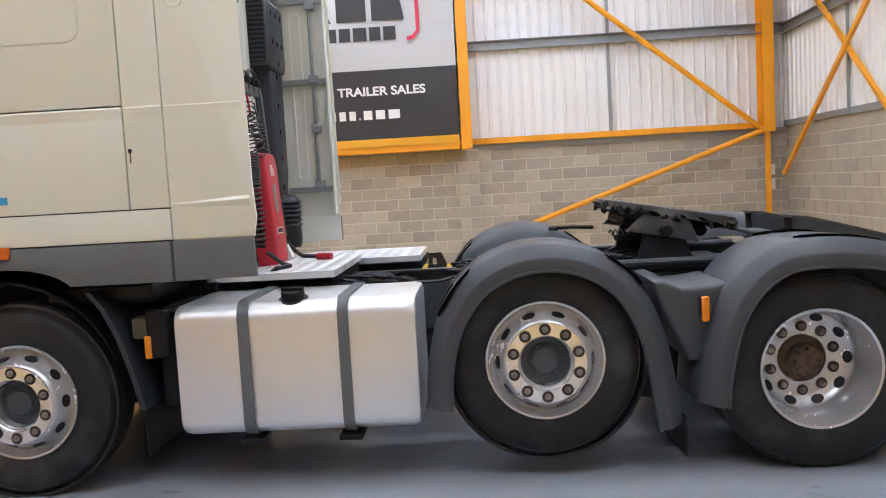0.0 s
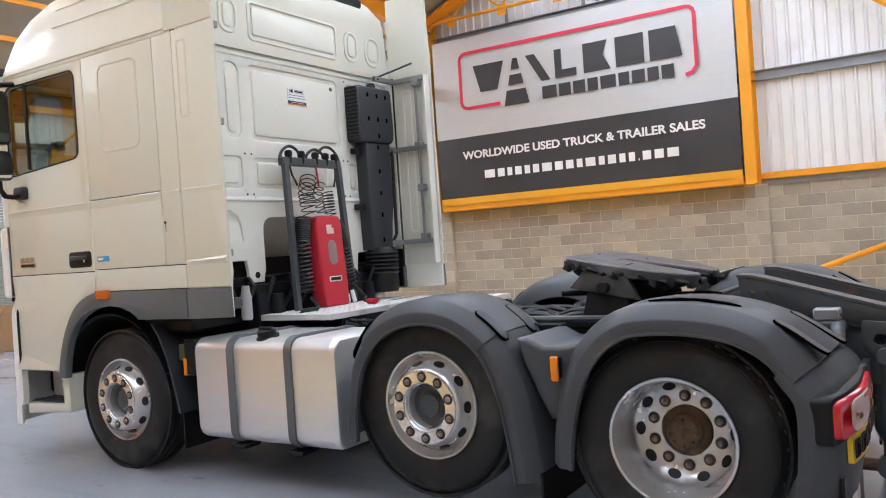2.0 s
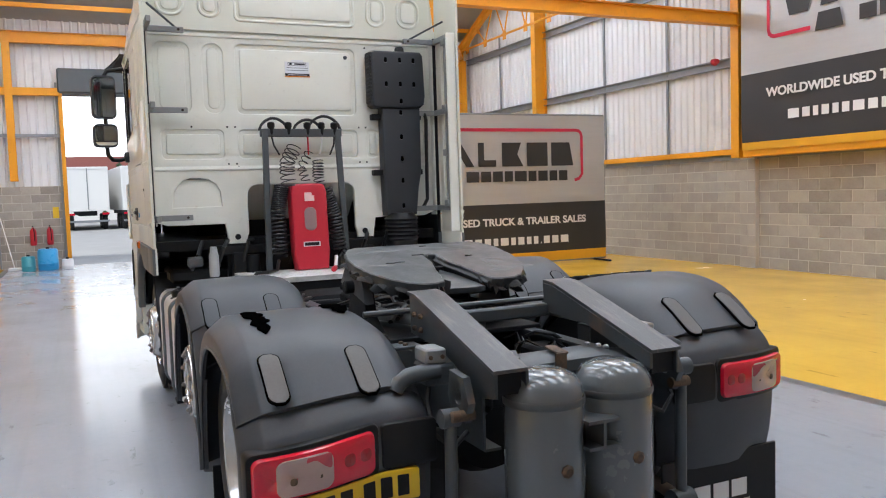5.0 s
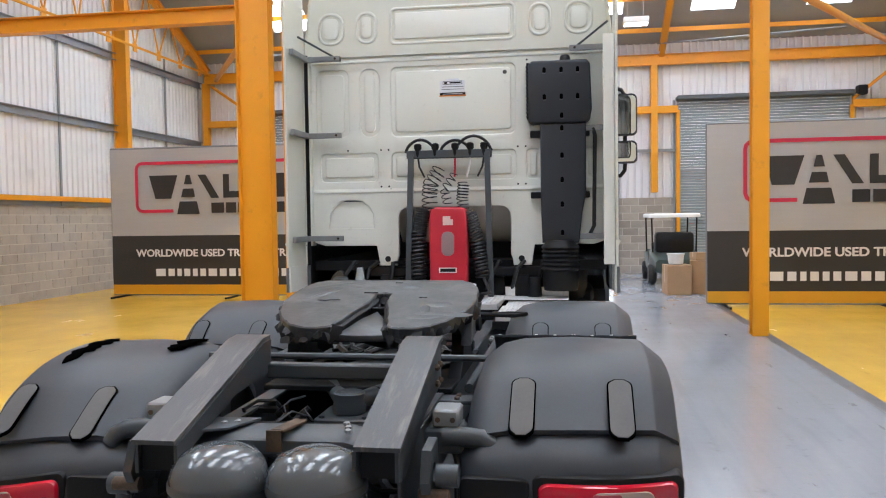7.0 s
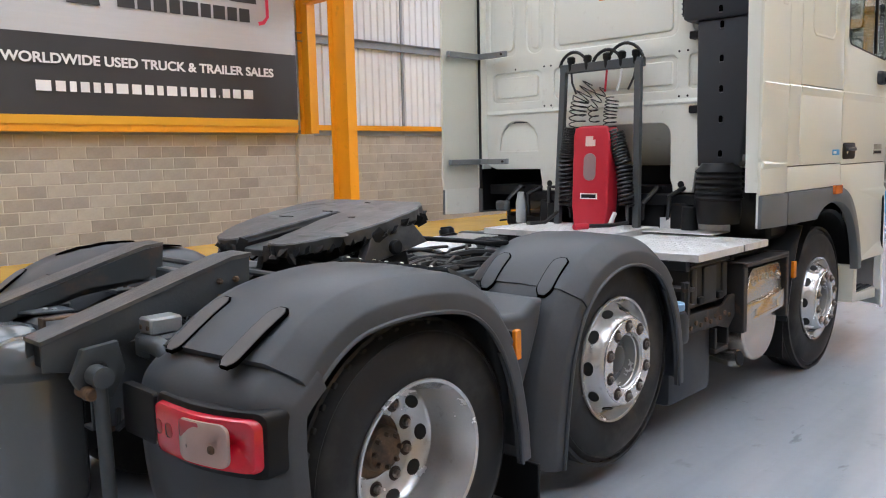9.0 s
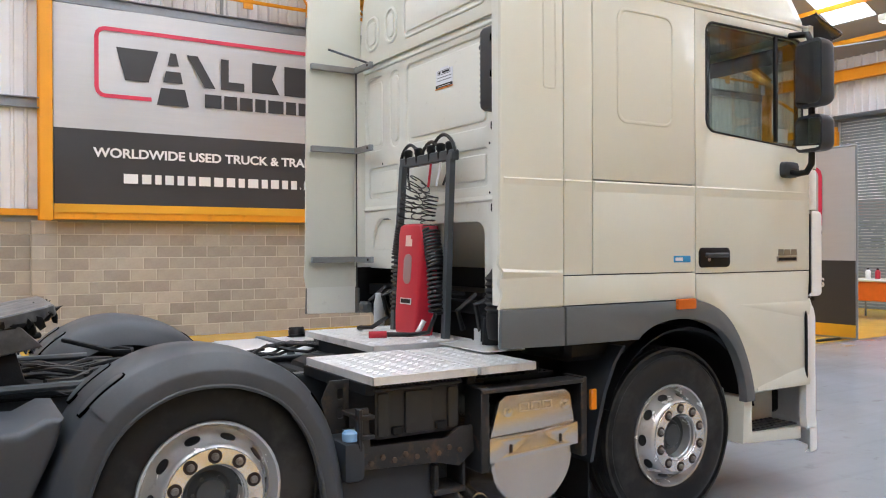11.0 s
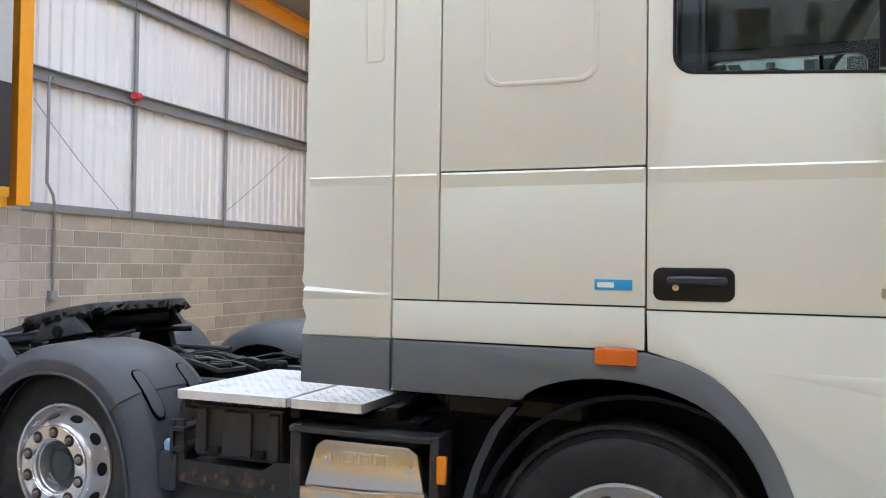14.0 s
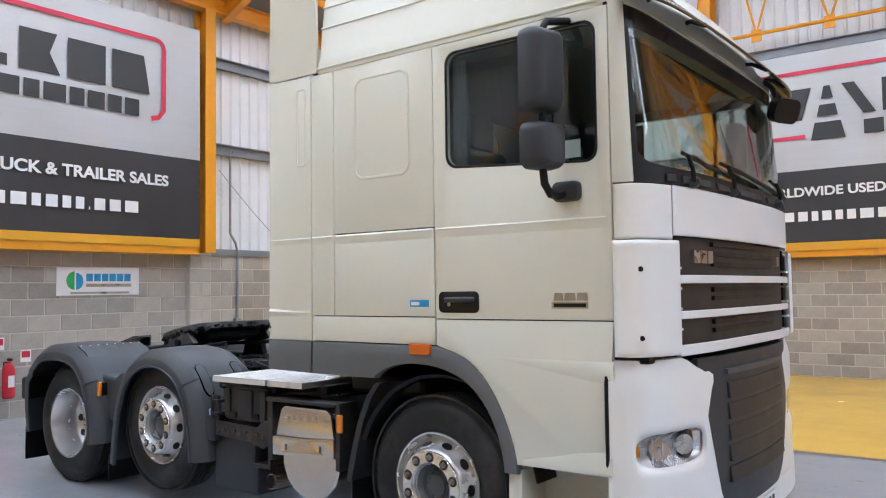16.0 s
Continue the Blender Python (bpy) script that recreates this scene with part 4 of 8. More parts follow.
    # brake drum behind
    part("drum", Shape().lathe([(0.001, -0.12), (0.22, -0.12), (0.24, -0.05), (0.22, face - 0.36), (0.2, face - 0.32), (0.001, face - 0.32)] if deep else [(0.001, -0.12), (0.22, -0.12), (0.24, -0.05), (0.22, face - 0.3), (0.2, face - 0.25), (0.001, face - 0.25)], m, 32), DARK, w)
    return w


for i, (ax, az) in enumerate(AXLES):
    for s in (-1, 1):
        wheel(ax, az, s, i == 2, i == 2)
part("front_axle", Shape().tube([(0, -0.8, 0.45), (0, -0.5, 0.36), (0, 0.5, 0.36), (0, 0.8, 0.45)], 0.06, 8), DARK, truck)
part("middle_axle", Shape().tube([(2.77, -0.8, 0.6), (2.77, 0.8, 0.6)], 0.07, 8), DARK, truck)
part("rear_axle", Shape().tube([(4.1, -0.7, WR), (4.1, 0.7, WR)], 0.1, 12).lathe([(0.05, -0.2), (0.2, -0.12), (0.25, 0), (0.2, 0.12), (0.05, 0.2)], Matrix.Translation((4.1, 0, 0.52)) @ Matrix.Rotation(radians(90), 4, "Y"), 24), DARK, truck)

# chassis rails, cross members
for s in (-1, 1):
    y = s * 0.385
    part("chassis_rail", Shape().box((-0.9, y - 0.006, 0.66), (4.9, y + 0.006, 0.93), 0.002).box((-0.9, min(y, y - s * 0.07), 0.925), (4.9, max(y, y - s * 0.07), 0.936)).box((-0.9, min(y, y - s * 0.07), 0.655), (4.9, max(y, y - s * 0.07), 0.666)), CHASSIS, truck, "grey painted steel chassis rail")
for x in (1.9, 2.45, 3.1, 3.75, 4.45):
    part("cross_member", Shape().box((x - 0.06, -0.38, 0.7), (x + 0.06, 0.38, 0.9), 0.01), DARK, truck)
part("gearbox", Shape().box((0.9, -0.28, 0.35), (1.9, 0.28, 0.95), 0.08, None, 2).lathe([(0.06, 0), (0.06, 2.2)], Matrix.Translation((1.9, 0, 0.6)) @ Matrix.Rotation(radians(90), 4, "Y"), 12), DARK, truck)
part("engine", Shape().box((-0.8, -0.42, 0.55), (0.9, 0.42, 1.25), 0.1, None, 2), DARK, truck)
part("belly", Shape().box((-1.1, -0.7, 0.45), (-0.6, 0.7, 1.0), 0.05), DARK, truck)
# cylinder, drop links and pipes between the rails behind the coupling
part("axle_tower", Shape().lathe([(0.001, 0.95), (0.045, 0.95), (0.058, 0.956), (0.066, 0.95), (0.066, 0.91), (0.069, 0.905), (0.069, 0.87), (0.055, 0.862)], Matrix.Translation((4.1, 0.0, 0)), 32).plate(rrect(3.96, -0.12, 4.24, 0.12, 0.03), (), 0.035, Matrix.Translation((0, 0, 0.866)), 0.006).lathe([(0.1, 0.835), (0.11, 0.8), (0.15, 0.72), (0.17, 0.6), (0.16, 0.45)], Matrix.Translation((4.1, 0, 0)), 24), CHASSIS, truck, "grey axle mount with a round cap")
for x in (4.0, 4.2):
    for y in (-0.09, 0.09):
        part("bolt", Shape().lathe([(0.012, 0), (0.012, 0.01), (0.001, 0.012)], Matrix.Translation((x, y, 0.866)), 6), CHASSIS, truck)
part("axle_tube", Shape().tube([(4.1, -0.7, 0.52), (4.1, -0.2, 0.52), (4.1, 0.2, 0.52), (4.1, 0.7, 0.52)], [0.07, 0.09, 0.09, 0.07], 16), DARK, truck)
for y0, y1, z in ((-0.3, 0.3, 0.8), (-0.32, 0.2, 0.74), (-0.2, 0.34, 0.7)):
    part("air_line", Shape().tube([(4.2 + 0.25 * math.sin(t * 0.9), y0 + (y1 - y0) * t / 10, z + 0.06 * math.sin(t * 1.3 + y0 * 5)) for t in range(11)], 0.014, 6), RUBBER, truck)
for s in (-1, 1):
    part("v_strut", Shape().tube([(4.1, s * 0.03, 0.915), (3.78, s * 0.185, 0.93), (3.45, s * 0.345, 0.945)], 0.036, 12), CHASSIS, truck, "grey tubular strut")
    for x in (3.65, 4.6):
        part("air_spring", Shape().lathe([(0.1, 0.3), (0.14, 0.36), (0.15, 0.5), (0.14, 0.62), (0.1, 0.64)], Matrix.Translation((x, s * 0.52, 0)), 24), BLACK, truck)

# ---- wings over the rear wheels ----


def smooth_line(pts, n):
    """Points spaced along a rounded line through pts."""
    P = [Vector((p[0], p[1], 0)) for p in pts]
    P = [P[0] * 2 - P[1]] + P + [P[-1] * 2 - P[-2]]
    res = []
    for i in range(1, len(P) - 2):
        for j in range(n):
            t = j / n
            res.append(0.5 * (2 * P[i] + (P[i + 1] - P[i - 1]) * t + (2 * P[i - 1] - 5 * P[i] + 4 * P[i + 1] - P[i + 2]) * t * t + (3 * P[i] - P[i - 1] - 3 * P[i + 1] + P[i + 2]) * t ** 3))
    return res + [P[-2]]


def wing_sheet(line, y0, y1, s, drop=0.135, lift=0.0):
    """A moulded wing along a line in x, z: crowned top, rounded shoulders, a lip on the outer side."""
    rings = []
    for i, p in enumerate(line):
        d = (line[min(i + 1, len(line) - 1)] - line[max(i - 1, 0)]).normalized()
        n = Vector((-d.y, d.x, 0))
        prof = [(y1 - 0.002, -drop), (y1 + 0.002, -0.074), (y1 - 0.004, -0.062), (y1 - 0.072, -0.008), (y1 - 0.085, 0.0), ((y0 + y1) / 2, 0.008), (y0 + 0.17, 0.0), (y0 + 0.09, -0.02), (y0 + 0.03, -0.065), (y0, -0.15),
                (y0 + 0.02, -0.15), (y0 + 0.05, -0.075), (y0 + 0.1, -0.04), ((y0 + y1) / 2, -0.012), (y1 - 0.09, -0.02), (y1 - 0.03, -0.055), (y1 - 0.018, -drop)]
        rings.append([((p + n * (o + lift)).x, s * y, (p + n * (o + lift)).y) for y, o in prof])
    return Shape().loft(rings)


MID_WING = smooth_line([(2.15, 0.39), (2.165, 0.6), (2.235, 0.85), (2.38, 1.05), (2.57, 1.157), (2.77, 1.19), (2.96, 1.162), (3.13, 1.075), (3.26, 0.94), (3.35, 0.74), (3.4, 0.5), (3.43, 0.26)], 5)
REAR_WING = smooth_line([(3.49, 0.39), (3.51, 0.57), (3.575, 0.82), (3.7, 1.02), (3.87, 1.14), (4.08, 1.182), (4.3, 1.182), (4.48, 1.15), (4.62, 1.09), (4.77, 0.99)], 5)
TAIL = smooth_line([(4.7, 1.015), (4.79, 0.955), (4.845, 0.895), (4.868, 0.8), (4.866, 0.65), (4.85, 0.5), (4.82, 0.37)], 4)


def sag(x, s):
    """The wing on the left has dropped a little towards its tail."""
    return 0.0 if s > 0 else -0.025 - 0.035 * max(0.0, min(1.0, (x - 3.9) / 0.6))


def sagged(line, s):
    return [Vector((p.x, p.y + sag(p.x, s), 0)) for p in line]


def tail_bend(y):
    """How far the tail swings forward towards its outer end."""
    return 0.085 * max(0.0, (abs(y) - 0.95) / 0.32) ** 2


def tail_drop(y):
    """The tail unit on the left hangs lower towards its outer end."""
    return -0.07 * max(0.0, (-y - 0.8) / 0.44)


def bent(sh):
    """The shape with its tail end swung forward."""
    sh.v = [(x - tail_bend(y) * max(0.0, min(1.0, (x - 4.4) / 0.35)), y, z + tail_drop(y) * max(0.0, min(1.0, (x - 4.6) / 0.2))) for x, y, z in sh.v]
    return sh


def bent_pad(y0, y1, z0, z1, r, x, depth, edge):
    """A rounded pad on the tail: its face at x, following the bend, with a soft rim."""
    o = []
    q = rrect(y0, z0, y1, z1, r)
    for (a, b), (c, d) in zip(q, q[1:] + q[:1]):
        n = max(1, int(math.hypot(c - a, d - b) / 0.03))
        o += [(a + (c - a) * i / n, b + (d - b) * i / n) for i in range(n)]
    cy, cz, hw, hh = (y0 + y1) / 2, (z0 + z1) / 2, (y1 - y0) / 2, (z1 - z0) / 2
    rings = []
    for ins, dx in ((0, -depth), (0, -edge), (edge * 0.3, -edge * 0.3), (edge, 0), (hh * 0.4, 0.002), (hh * 0.75, 0.003), (hh * 0.98, 0.003)):
        rings.append([(x + dx - tail_bend(y), cy + (y - cy) * (1 - ins / hw), cz + (z - cz) * (1 - ins / hh) + tail_drop(y)) for y, z in o])
    return Shape().loft(rings)


def lip_line(line, d):
    """The line moved inwards by d."""
    res = []
    for i, p in enumerate(line):
        t = (line[min(i + 1, len(line) - 1)] - line[max(i - 1, 0)]).normalized()
        res.append(p - Vector((-t.y, t.x, 0)) * d)
    return res


def straps(line, spans, s, w, rubber):
    """Rubber straps on the wing, round-ended, each on a black strip that draws the shade of the gap round it."""
    for x0, x1 in spans:
        for y in ((0.762, 1.083) if s > 0 else (0.795, 1.13)):
            for out_name, hw, lo, hi, grow in (("strap", 0.0375, 0.0, 0.0092, 0.0), ("strap_seat", 0.0425, -0.004, 0.0072, 0.005)):
                a0, a1 = x0 - grow, x1 + grow
                rings = []
                for i in range(25):
                    u = (1 - math.cos(math.pi * i / 24)) / 2
                    x = a0 + (a1 - a0) * u
                    k = min(range(len(line) - 1), key=lambda j: abs((line[j].x + line[j + 1].x) / 2 - x))
                    d = (line[k + 1] - line[k]).normalized()
                    p = line[k].lerp(line[k + 1], (x - line[k].x) / (line[k + 1].x - line[k].x))
                    n = Vector((-d.y, d.x, 0))
                    e = min(1.0, min(x - a0, a1 - x) / 0.03)
                    h = hw * max(0.45, (1 - (1 - e) ** 2) ** 0.5)
                    a, b = p + n * lo, p + n * hi
                    bend = tail_bend(y) * max(0.0, min(1.0, (p.x - 4.4) / 0.35)) if s < 0 else 0.0
                    rings.append([(a.x - bend, s * y - h, a.y), (a.x - bend, s * y + h, a.y), (b.x - bend, s * y + h, b.y), (b.x - bend, s * y - h, b.y)])
                if out_name == "strap":
                    st_ = part(out_name, Shape().loft(rings), rubber, w, "worn rubber wing strap")
                else:
                    part(out_name, Shape().loft(rings), SHADE_BLACK, st_)


STRAP = mat("worn_strap_rubber", (0.098, 0.09, 0.085), 0.55, var=0.2, bump=0.3)
for s in (-1, 1):
    w = new("wing")
    w.parent = truck
    tagged(w, "dark grey plastic wing with small dents")
    part("top", wing_sheet(MID_WING[13:39], 0.56, 1.24, s), FENDER, w, "dark grey moulded wing top")
    part("front_quarter", wing_sheet(MID_WING[:14], 0.58, 1.232, s, lift=-0.006), FENDER, w)
    part("rear_quarter", wing_sheet(MID_WING[38:], 0.58, 1.232, s, lift=-0.006), FENDER, w)
    part("lip", Shape().tube([(p.x, s * 1.238, p.y) for p in lip_line(MID_WING, 0.132)], 0.009, 6), FENDER, w)
    straps(MID_WING, ((2.24, 2.4), (3.08, 3.24)), s, w, FENDER)
    w3 = new("rear_wing")
    w3.parent = truck
    tagged(w3, "dark grey plastic rear wing with a torn edge")
    RW = sagged(REAR_WING, s)
    part("top", bent(wing_sheet(RW[12:], 0.56, 1.27, s)), FENDER, w3, "dark grey moulded wing top")
    part("front_quarter", wing_sheet(RW[:13], 0.58, 1.262, s, lift=-0.006), FENDER, w3)
    part("lip", bent(Shape().tube([(p.x, s * 1.266, p.y) for p in lip_line(RW, 0.132)], 0.009, 6)), FENDER, w3)
    straps(RW, ((4.575, 4.79),), s, w3, STRAP)
    part("tail_panel", bent(wing_sheet(sagged(TAIL, s), 0.54, 1.276, s, drop=0.13, lift=-0.008)), FENDER, w3, "dark grey moulded tail panel")
    # shoulder between the two wings with its marker
    part("shoulder", Shape().plate([(3.3, 0.97), (3.36, 0.975), (3.45, 0.93), (3.55, 0.935), (3.66, 0.95), (3.66, 0.9), (3.6, 0.7), (3.53, 0.56), (3.47, 0.56), (3.4, 0.7), (3.33, 0.86)], (), 0.5, side(s, 1.14), 0.03, 4), FENDER, w3, "moulded shoulder between the wings")
    mx = 3.52 + (0.03 if s > 0 else 0)
    mk = part("side_marker", Shape().box((mx, s * 1.202 - 0.012, 0.77), (mx + 0.038, s * 1.202 + 0.012, 0.893), 0.006), AMBER, truck, "amber side marker lamp")
    part("marker_base", Shape().box((mx + 0.004, s * 1.165 - 0.026, 0.778), (mx + 0.034, s * 1.165 + 0.026, 0.885), 0.004), BLACK, mk)
    fl = Shape().box((4.79, s * 0.88 - 0.34, 0.12), (4.805, s * 0.88 + 0.34, 0.42), 0.004)
    mf = part("mudflap", fl, BLACK, w3, "black rubber mudflap with pale bar emblem")
    for k in range(3):
        part("emblem_bar", Shape().box((4.806, s * 0.88 - 0.16 + k * 0.11, 0.2), (4.809, s * 0.88 - 0.07 + k * 0.11, 0.28)), PAPER, w3, "pale plain bar", smooth=0)
    part("emblem_bar", Shape().box((4.806, s * 0.88 - 0.17, 0.165), (4.809, s * 0.88 + 0.17, 0.18)), PAPER, w3, "pale plain bar", smooth=0)
    lamp = new("tail_lamp")
    lamp.parent = truck
    tagged(lamp, "red tail lamp with a clear section")
    dz = 0.0 if s > 0 else -0.045
    a, b = sorted((s * 0.818, s * 1.252))
    part("housing", bent_pad(a - 0.02, b + 0.02, 0.672 + dz, 0.872 + dz, 0.03, 4.868, 0.09, 0.012), BLACK, lamp)
    part("lens", bent_pad(a, b, 0.692 + dz, 0.852 + dz, 0.03, 4.89, 0.08, 0.018), LENSRED, lamp)
    a, b = sorted((s * 0.985, s * 1.075))
    part("pink_lens", bent_pad(a, b, 0.775 + dz, 0.83 + dz, 0.01, 4.8965, 0.01, 0.002), LENSPINK, lamp, "dull pink reflector section")
    a, b = sorted((s * 0.98, s * 1.175))
    part("clear_lens", bent_pad(a, b, 0.705 + dz, 0.835 + dz, 0.03, 4.8945, 0.01, 0.003), LENSCLEAR, lamp, "clear reversing lamp section")
    for y in (1.03, 1.12):
        part("bulb_glow", bent_pad(*sorted((s * (y - 0.012), s * (y + 0.012))), 0.745 + dz, 0.77 + dz, 0.01, 4.8985, 0.004, 0.001), RUST, lamp, "dull brown bulb behind the lens")
    for y in (0.86, 0.92):
        part("bulb_mark", bent_pad(*sorted((s * (y - 0.02), s * (y + 0.02))), 0.755 + dz, 0.8 + dz, 0.016, 4.8945, 0.004, 0.001), LENSDARK, lamp, "dark red bulb behind the lens")
    a, b = sorted((s * 0.57, s * 0.79))
    part("blank_panel", Shape().plate(rrect(a, 0.69 + dz, b, 0.86 + dz, 0.02), (), 0.03, facing_rear(4.872), 0.008), BLACK, truck)
    # flap between the wheels
    part("mudflap", Shape().box((3.42, s * 0.9 - 0.3, 0.1), (3.435, s * 0.9 + 0.3, 0.3), 0.003), BLACK, truck, "black ribbed rubber mudflap")
# damage: missing edge strip, and holes on the wings laid on as black patches for their shade
rag_rng = random.Random(17)


def wing_height(x, s=1):
    """Height of the rear wing's crown at x."""
    best = min(range(len(REAR_WING) - 1), key=lambda i: abs((REAR_WING[i].x + REAR_WING[i + 1].x) / 2 - x))
    p, q = REAR_WING[best], REAR_WING[best + 1]
    return p.y + (q.y - p.y) * (x - p.x) / (q.x - p.x) + sag(x, s)


for x0, x1, yc, hw in ((4.0, 4.42, -1.1, 0.045), (3.93, 4.25, -0.72, 0.05)):
    xs = [x0 + (x1 - x0) * i / 14 for i in range(15)]
    lo = [yc - hw * math.sin(math.pi * i / 14) ** 0.5 * rag_rng.uniform(0.3, 1.2) for i in range(15)]
    hi = [yc + hw * math.sin(math.pi * i / 14) ** 0.5 * rag_rng.uniform(0.3, 1.2) for i in range(15)]
    part("torn_hole", Shape().loft([[(x, a, wing_height(x, -1) + 0.004), (x, c, wing_height(x, -1) + 0.004), (x, c, wing_height(x, -1) + 0.0115), (x, a, wing_height(x, -1) + 0.0115)] for x, a, c in zip(xs, lo, hi)]), SHADE_BLACK, truck, "black ragged patch standing for the shade in a torn hole", smooth=0)
for k in range(8):
    part("rivet", Shape().lathe([(0.009, 0), (0.007, 0.004), (0.001, 0.005)], Matrix.Translation((3.925 + 0.008 * (k % 2), 0.62 + k * 0.078, wing_height(3.925) + 0.0155)), 8), WHITEBACK, truck, "pale rivet on the patched wing")
ys_ = [0.6 + 0.59 * i / 16 for i in range(17)]
part("patch", Shape().loft([[(3.6, y, wing_height(3.6) + 0.006), (3.955 + 0.014 * math.sin(i * 1.9), y, wing_height(3.95) + 0.006), (3.955 + 0.014 * math.sin(i * 1.9), y, wing_height(3.95) + 0.016), (3.8, y, wing_height(3.8) + 0.016), (3.6, y, wing_height(3.6) + 0.012)] for i, y in enumerate(ys_)]), FENDER, truck, "overlapping patched wing sheet with a wavy edge")

# ---- rear: slide ramps, cross tube, air tanks, levers ----
for s in (-1, 1):
    y = s * 0.355
    part("slide_ramp", Shape().plate([(4.26, 1.2), (4.34, 1.194), (4.5, 1.15), (5.06, 0.99), (5.06, 0.9), (4.97, 0.885), (4.86, 0.92), (4.72, 0.965), (4.6, 1.0), (4.5, 1.01), (4.27, 1.03)], (), 0.012, side(s, 0.42), 0.003)
         .plate([(4.26, 1.2), (4.34, 1.194), (4.5, 1.15), (5.06, 0.99), (5.06, 0.93), (4.62, 1.05), (4.27, 1.07)], (), 0.012, side(s, 0.29), 0.002), RAMP, truck, "grey painted steel slide ramp cheek with rust")
    part("ramp_top", Shape().loft([[(x, y - 0.072, z), (x, y + 0.072, z), (x, y + 0.072, z + 0.014), (x, y - 0.072, z + 0.014)] for x, z in ((4.255, 1.202), (4.34, 1.196), (4.5, 1.152), (4.78, 1.072), (5.065, 0.991))]), WORN, truck, "scraped bare steel ramp top")
    part("ramp_end", Shape().box((5.03, min(s * 0.3, s * 0.41), 0.905), (5.04, max(s * 0.3, s * 0.41), 0.985)), DARK, truck, smooth=0)
    for k in range(4):
        part("bolt", Shape().lathe([(0.013, 0), (0.013, 0.01), (0.007, 0.016), (0.001, 0.016)], side(s, 0.421) @ Matrix.Translation((4.33 + 0.07 * (k % 2), 1.06 + 0.06 * (k // 2), 0)), 6), RUST, truck)
    part("lever_plate", Shape().plate([(4.84, 0.98), (4.96, 0.97), (5.0, 0.88), (4.96, 0.8), (4.87, 0.79), (4.82, 0.88)], [[(4.91 + 0.03 * math.cos(t), 0.89 + 0.03 * math.sin(t)) for t in [i * math.pi / 5 for i in range(10)]]], 0.03, side(s, 0.5), 0.004), RAMP, truck, "grey steel lever plate with rust")
    part("pin", Shape().lathe([(0.022, -0.04), (0.022, 0.05), (0.016, 0.055), (0.001, 0.055)], Matrix.Translation((4.96, s * 0.5, 0.83)) @ Matrix.Rotation(-s * radians(90), 4, "X"), 12), RUST, truck)
    lt = 0.875 if s > 0 else 0.81
    part("stabiliser_link", Shape().tube([(4.93, s * 0.54, lt), (4.92, s * 0.545, 0.3)], 0.024, 14).lathe([(0.036, -0.035), (0.036, 0.035)], Matrix.Translation((4.93, s * 0.545, lt + 0.01)) @ Matrix.Rotation(radians(90), 4, "X"), 16).lathe([(0.05, -0.05), (0.05, 0.05)], Matrix.Translation((4.92, s * 0.545, 0.3)) @ Matrix.Rotation(radians(90), 4, "X"), 16), CHASSIS, truck, "grey vertical stabiliser link")
    part("torsion_arm", Shape().tube([(4.92, s * 0.545, 0.3), (4.4, s * 0.6, 0.33)], 0.03, 10), RUST, truck)
    part("elbow_pipe", Shape().tube([(4.74, s * 0.5, 0.955), (4.74, s * 0.57, 0.955), (4.745, s * 0.63, 0.95), (4.75, s * 0.67, 0.93), (4.755, s * 0.69, 0.9)], [0.034, 0.034, 0.033, 0.032, 0.03], 12), CHASSIS, truck, "grey elbow pipe stub")
    part("valve_block", Shape().box((4.62, s * 0.5 - 0.06, 0.9), (4.76, s * 0.5 + 0.07, 0.985), 0.012), CHASSIS, truck)
    part("valve_lid", Shape().box((4.63, s * 0.51 - 0.045, 0.985), (4.75, s * 0.51 + 0.045, 1.045), 0.008), LATCH, truck, "bare aluminium valve lid")
    for k in range(2):
        part("lid_screw", Shape().lathe([(0.009, 0), (0.009, 0.004), (0.001, 0.005)], facing_rear(4.75) @ Matrix.Translation((s * 0.51 - 0.025 + 0.05 * k, 1.012, 0)), 8), RUST, truck)
    tk = new("air_tank")
    tk.parent = truck
    tagged(tk, "dark grey upright air tank with a domed top")
    cy = s * 0.16 - 0.015
    prof = [(0.001, 0.31), (0.09, 0.316), (0.135, 0.335), (0.153, 0.38), (0.156, 0.4), (0.156, 0.86), (0.153, 0.885), (0.143, 0.92), (0.12, 0.952), (0.07, 0.972), (0.001, 0.978)]
    part("shell", Shape().lathe(prof, Matrix.Translation((4.99, cy, 0)), 48), mat("tank_paint", (0.108, 0.12, 0.127), 0.24, var=0.06, bump=0.04, coat=0.6), tk)
    part("seam", Shape().lathe([(0.1555, 0.845), (0.158, 0.85), (0.158, 0.87), (0.1555, 0.875)], Matrix.Translation((4.99, cy, 0)), 48, True), CHASSIS, tk)
    part("drain_plug", Shape().lathe([(0.025, 0), (0.025, 0.012), (0.015, 0.02), (0.001, 0.02)], Matrix.Translation((5.142, cy, 0.62)) @ Matrix.Rotation(radians(90), 4, "Y"), 8), RUST, tk)
    part("strap_bracket", Shape().box((4.82, cy - 0.02, 0.76), (4.9, cy + 0.02, 0.82)), CHASSIS, tk)
for z in (0.78, 0.42):
    part("tank_bracket", Shape().box((5.02, -0.085, z), (5.16, 0.055, z + 0.012)).box((5.02, -0.085, z - 0.1), (5.16, 0.055, z - 0.088)).box((5.04, -0.021, z - 0.1), (5.16, -0.009, z)), CHASSIS, truck, "small grey steel bracket between the tanks")
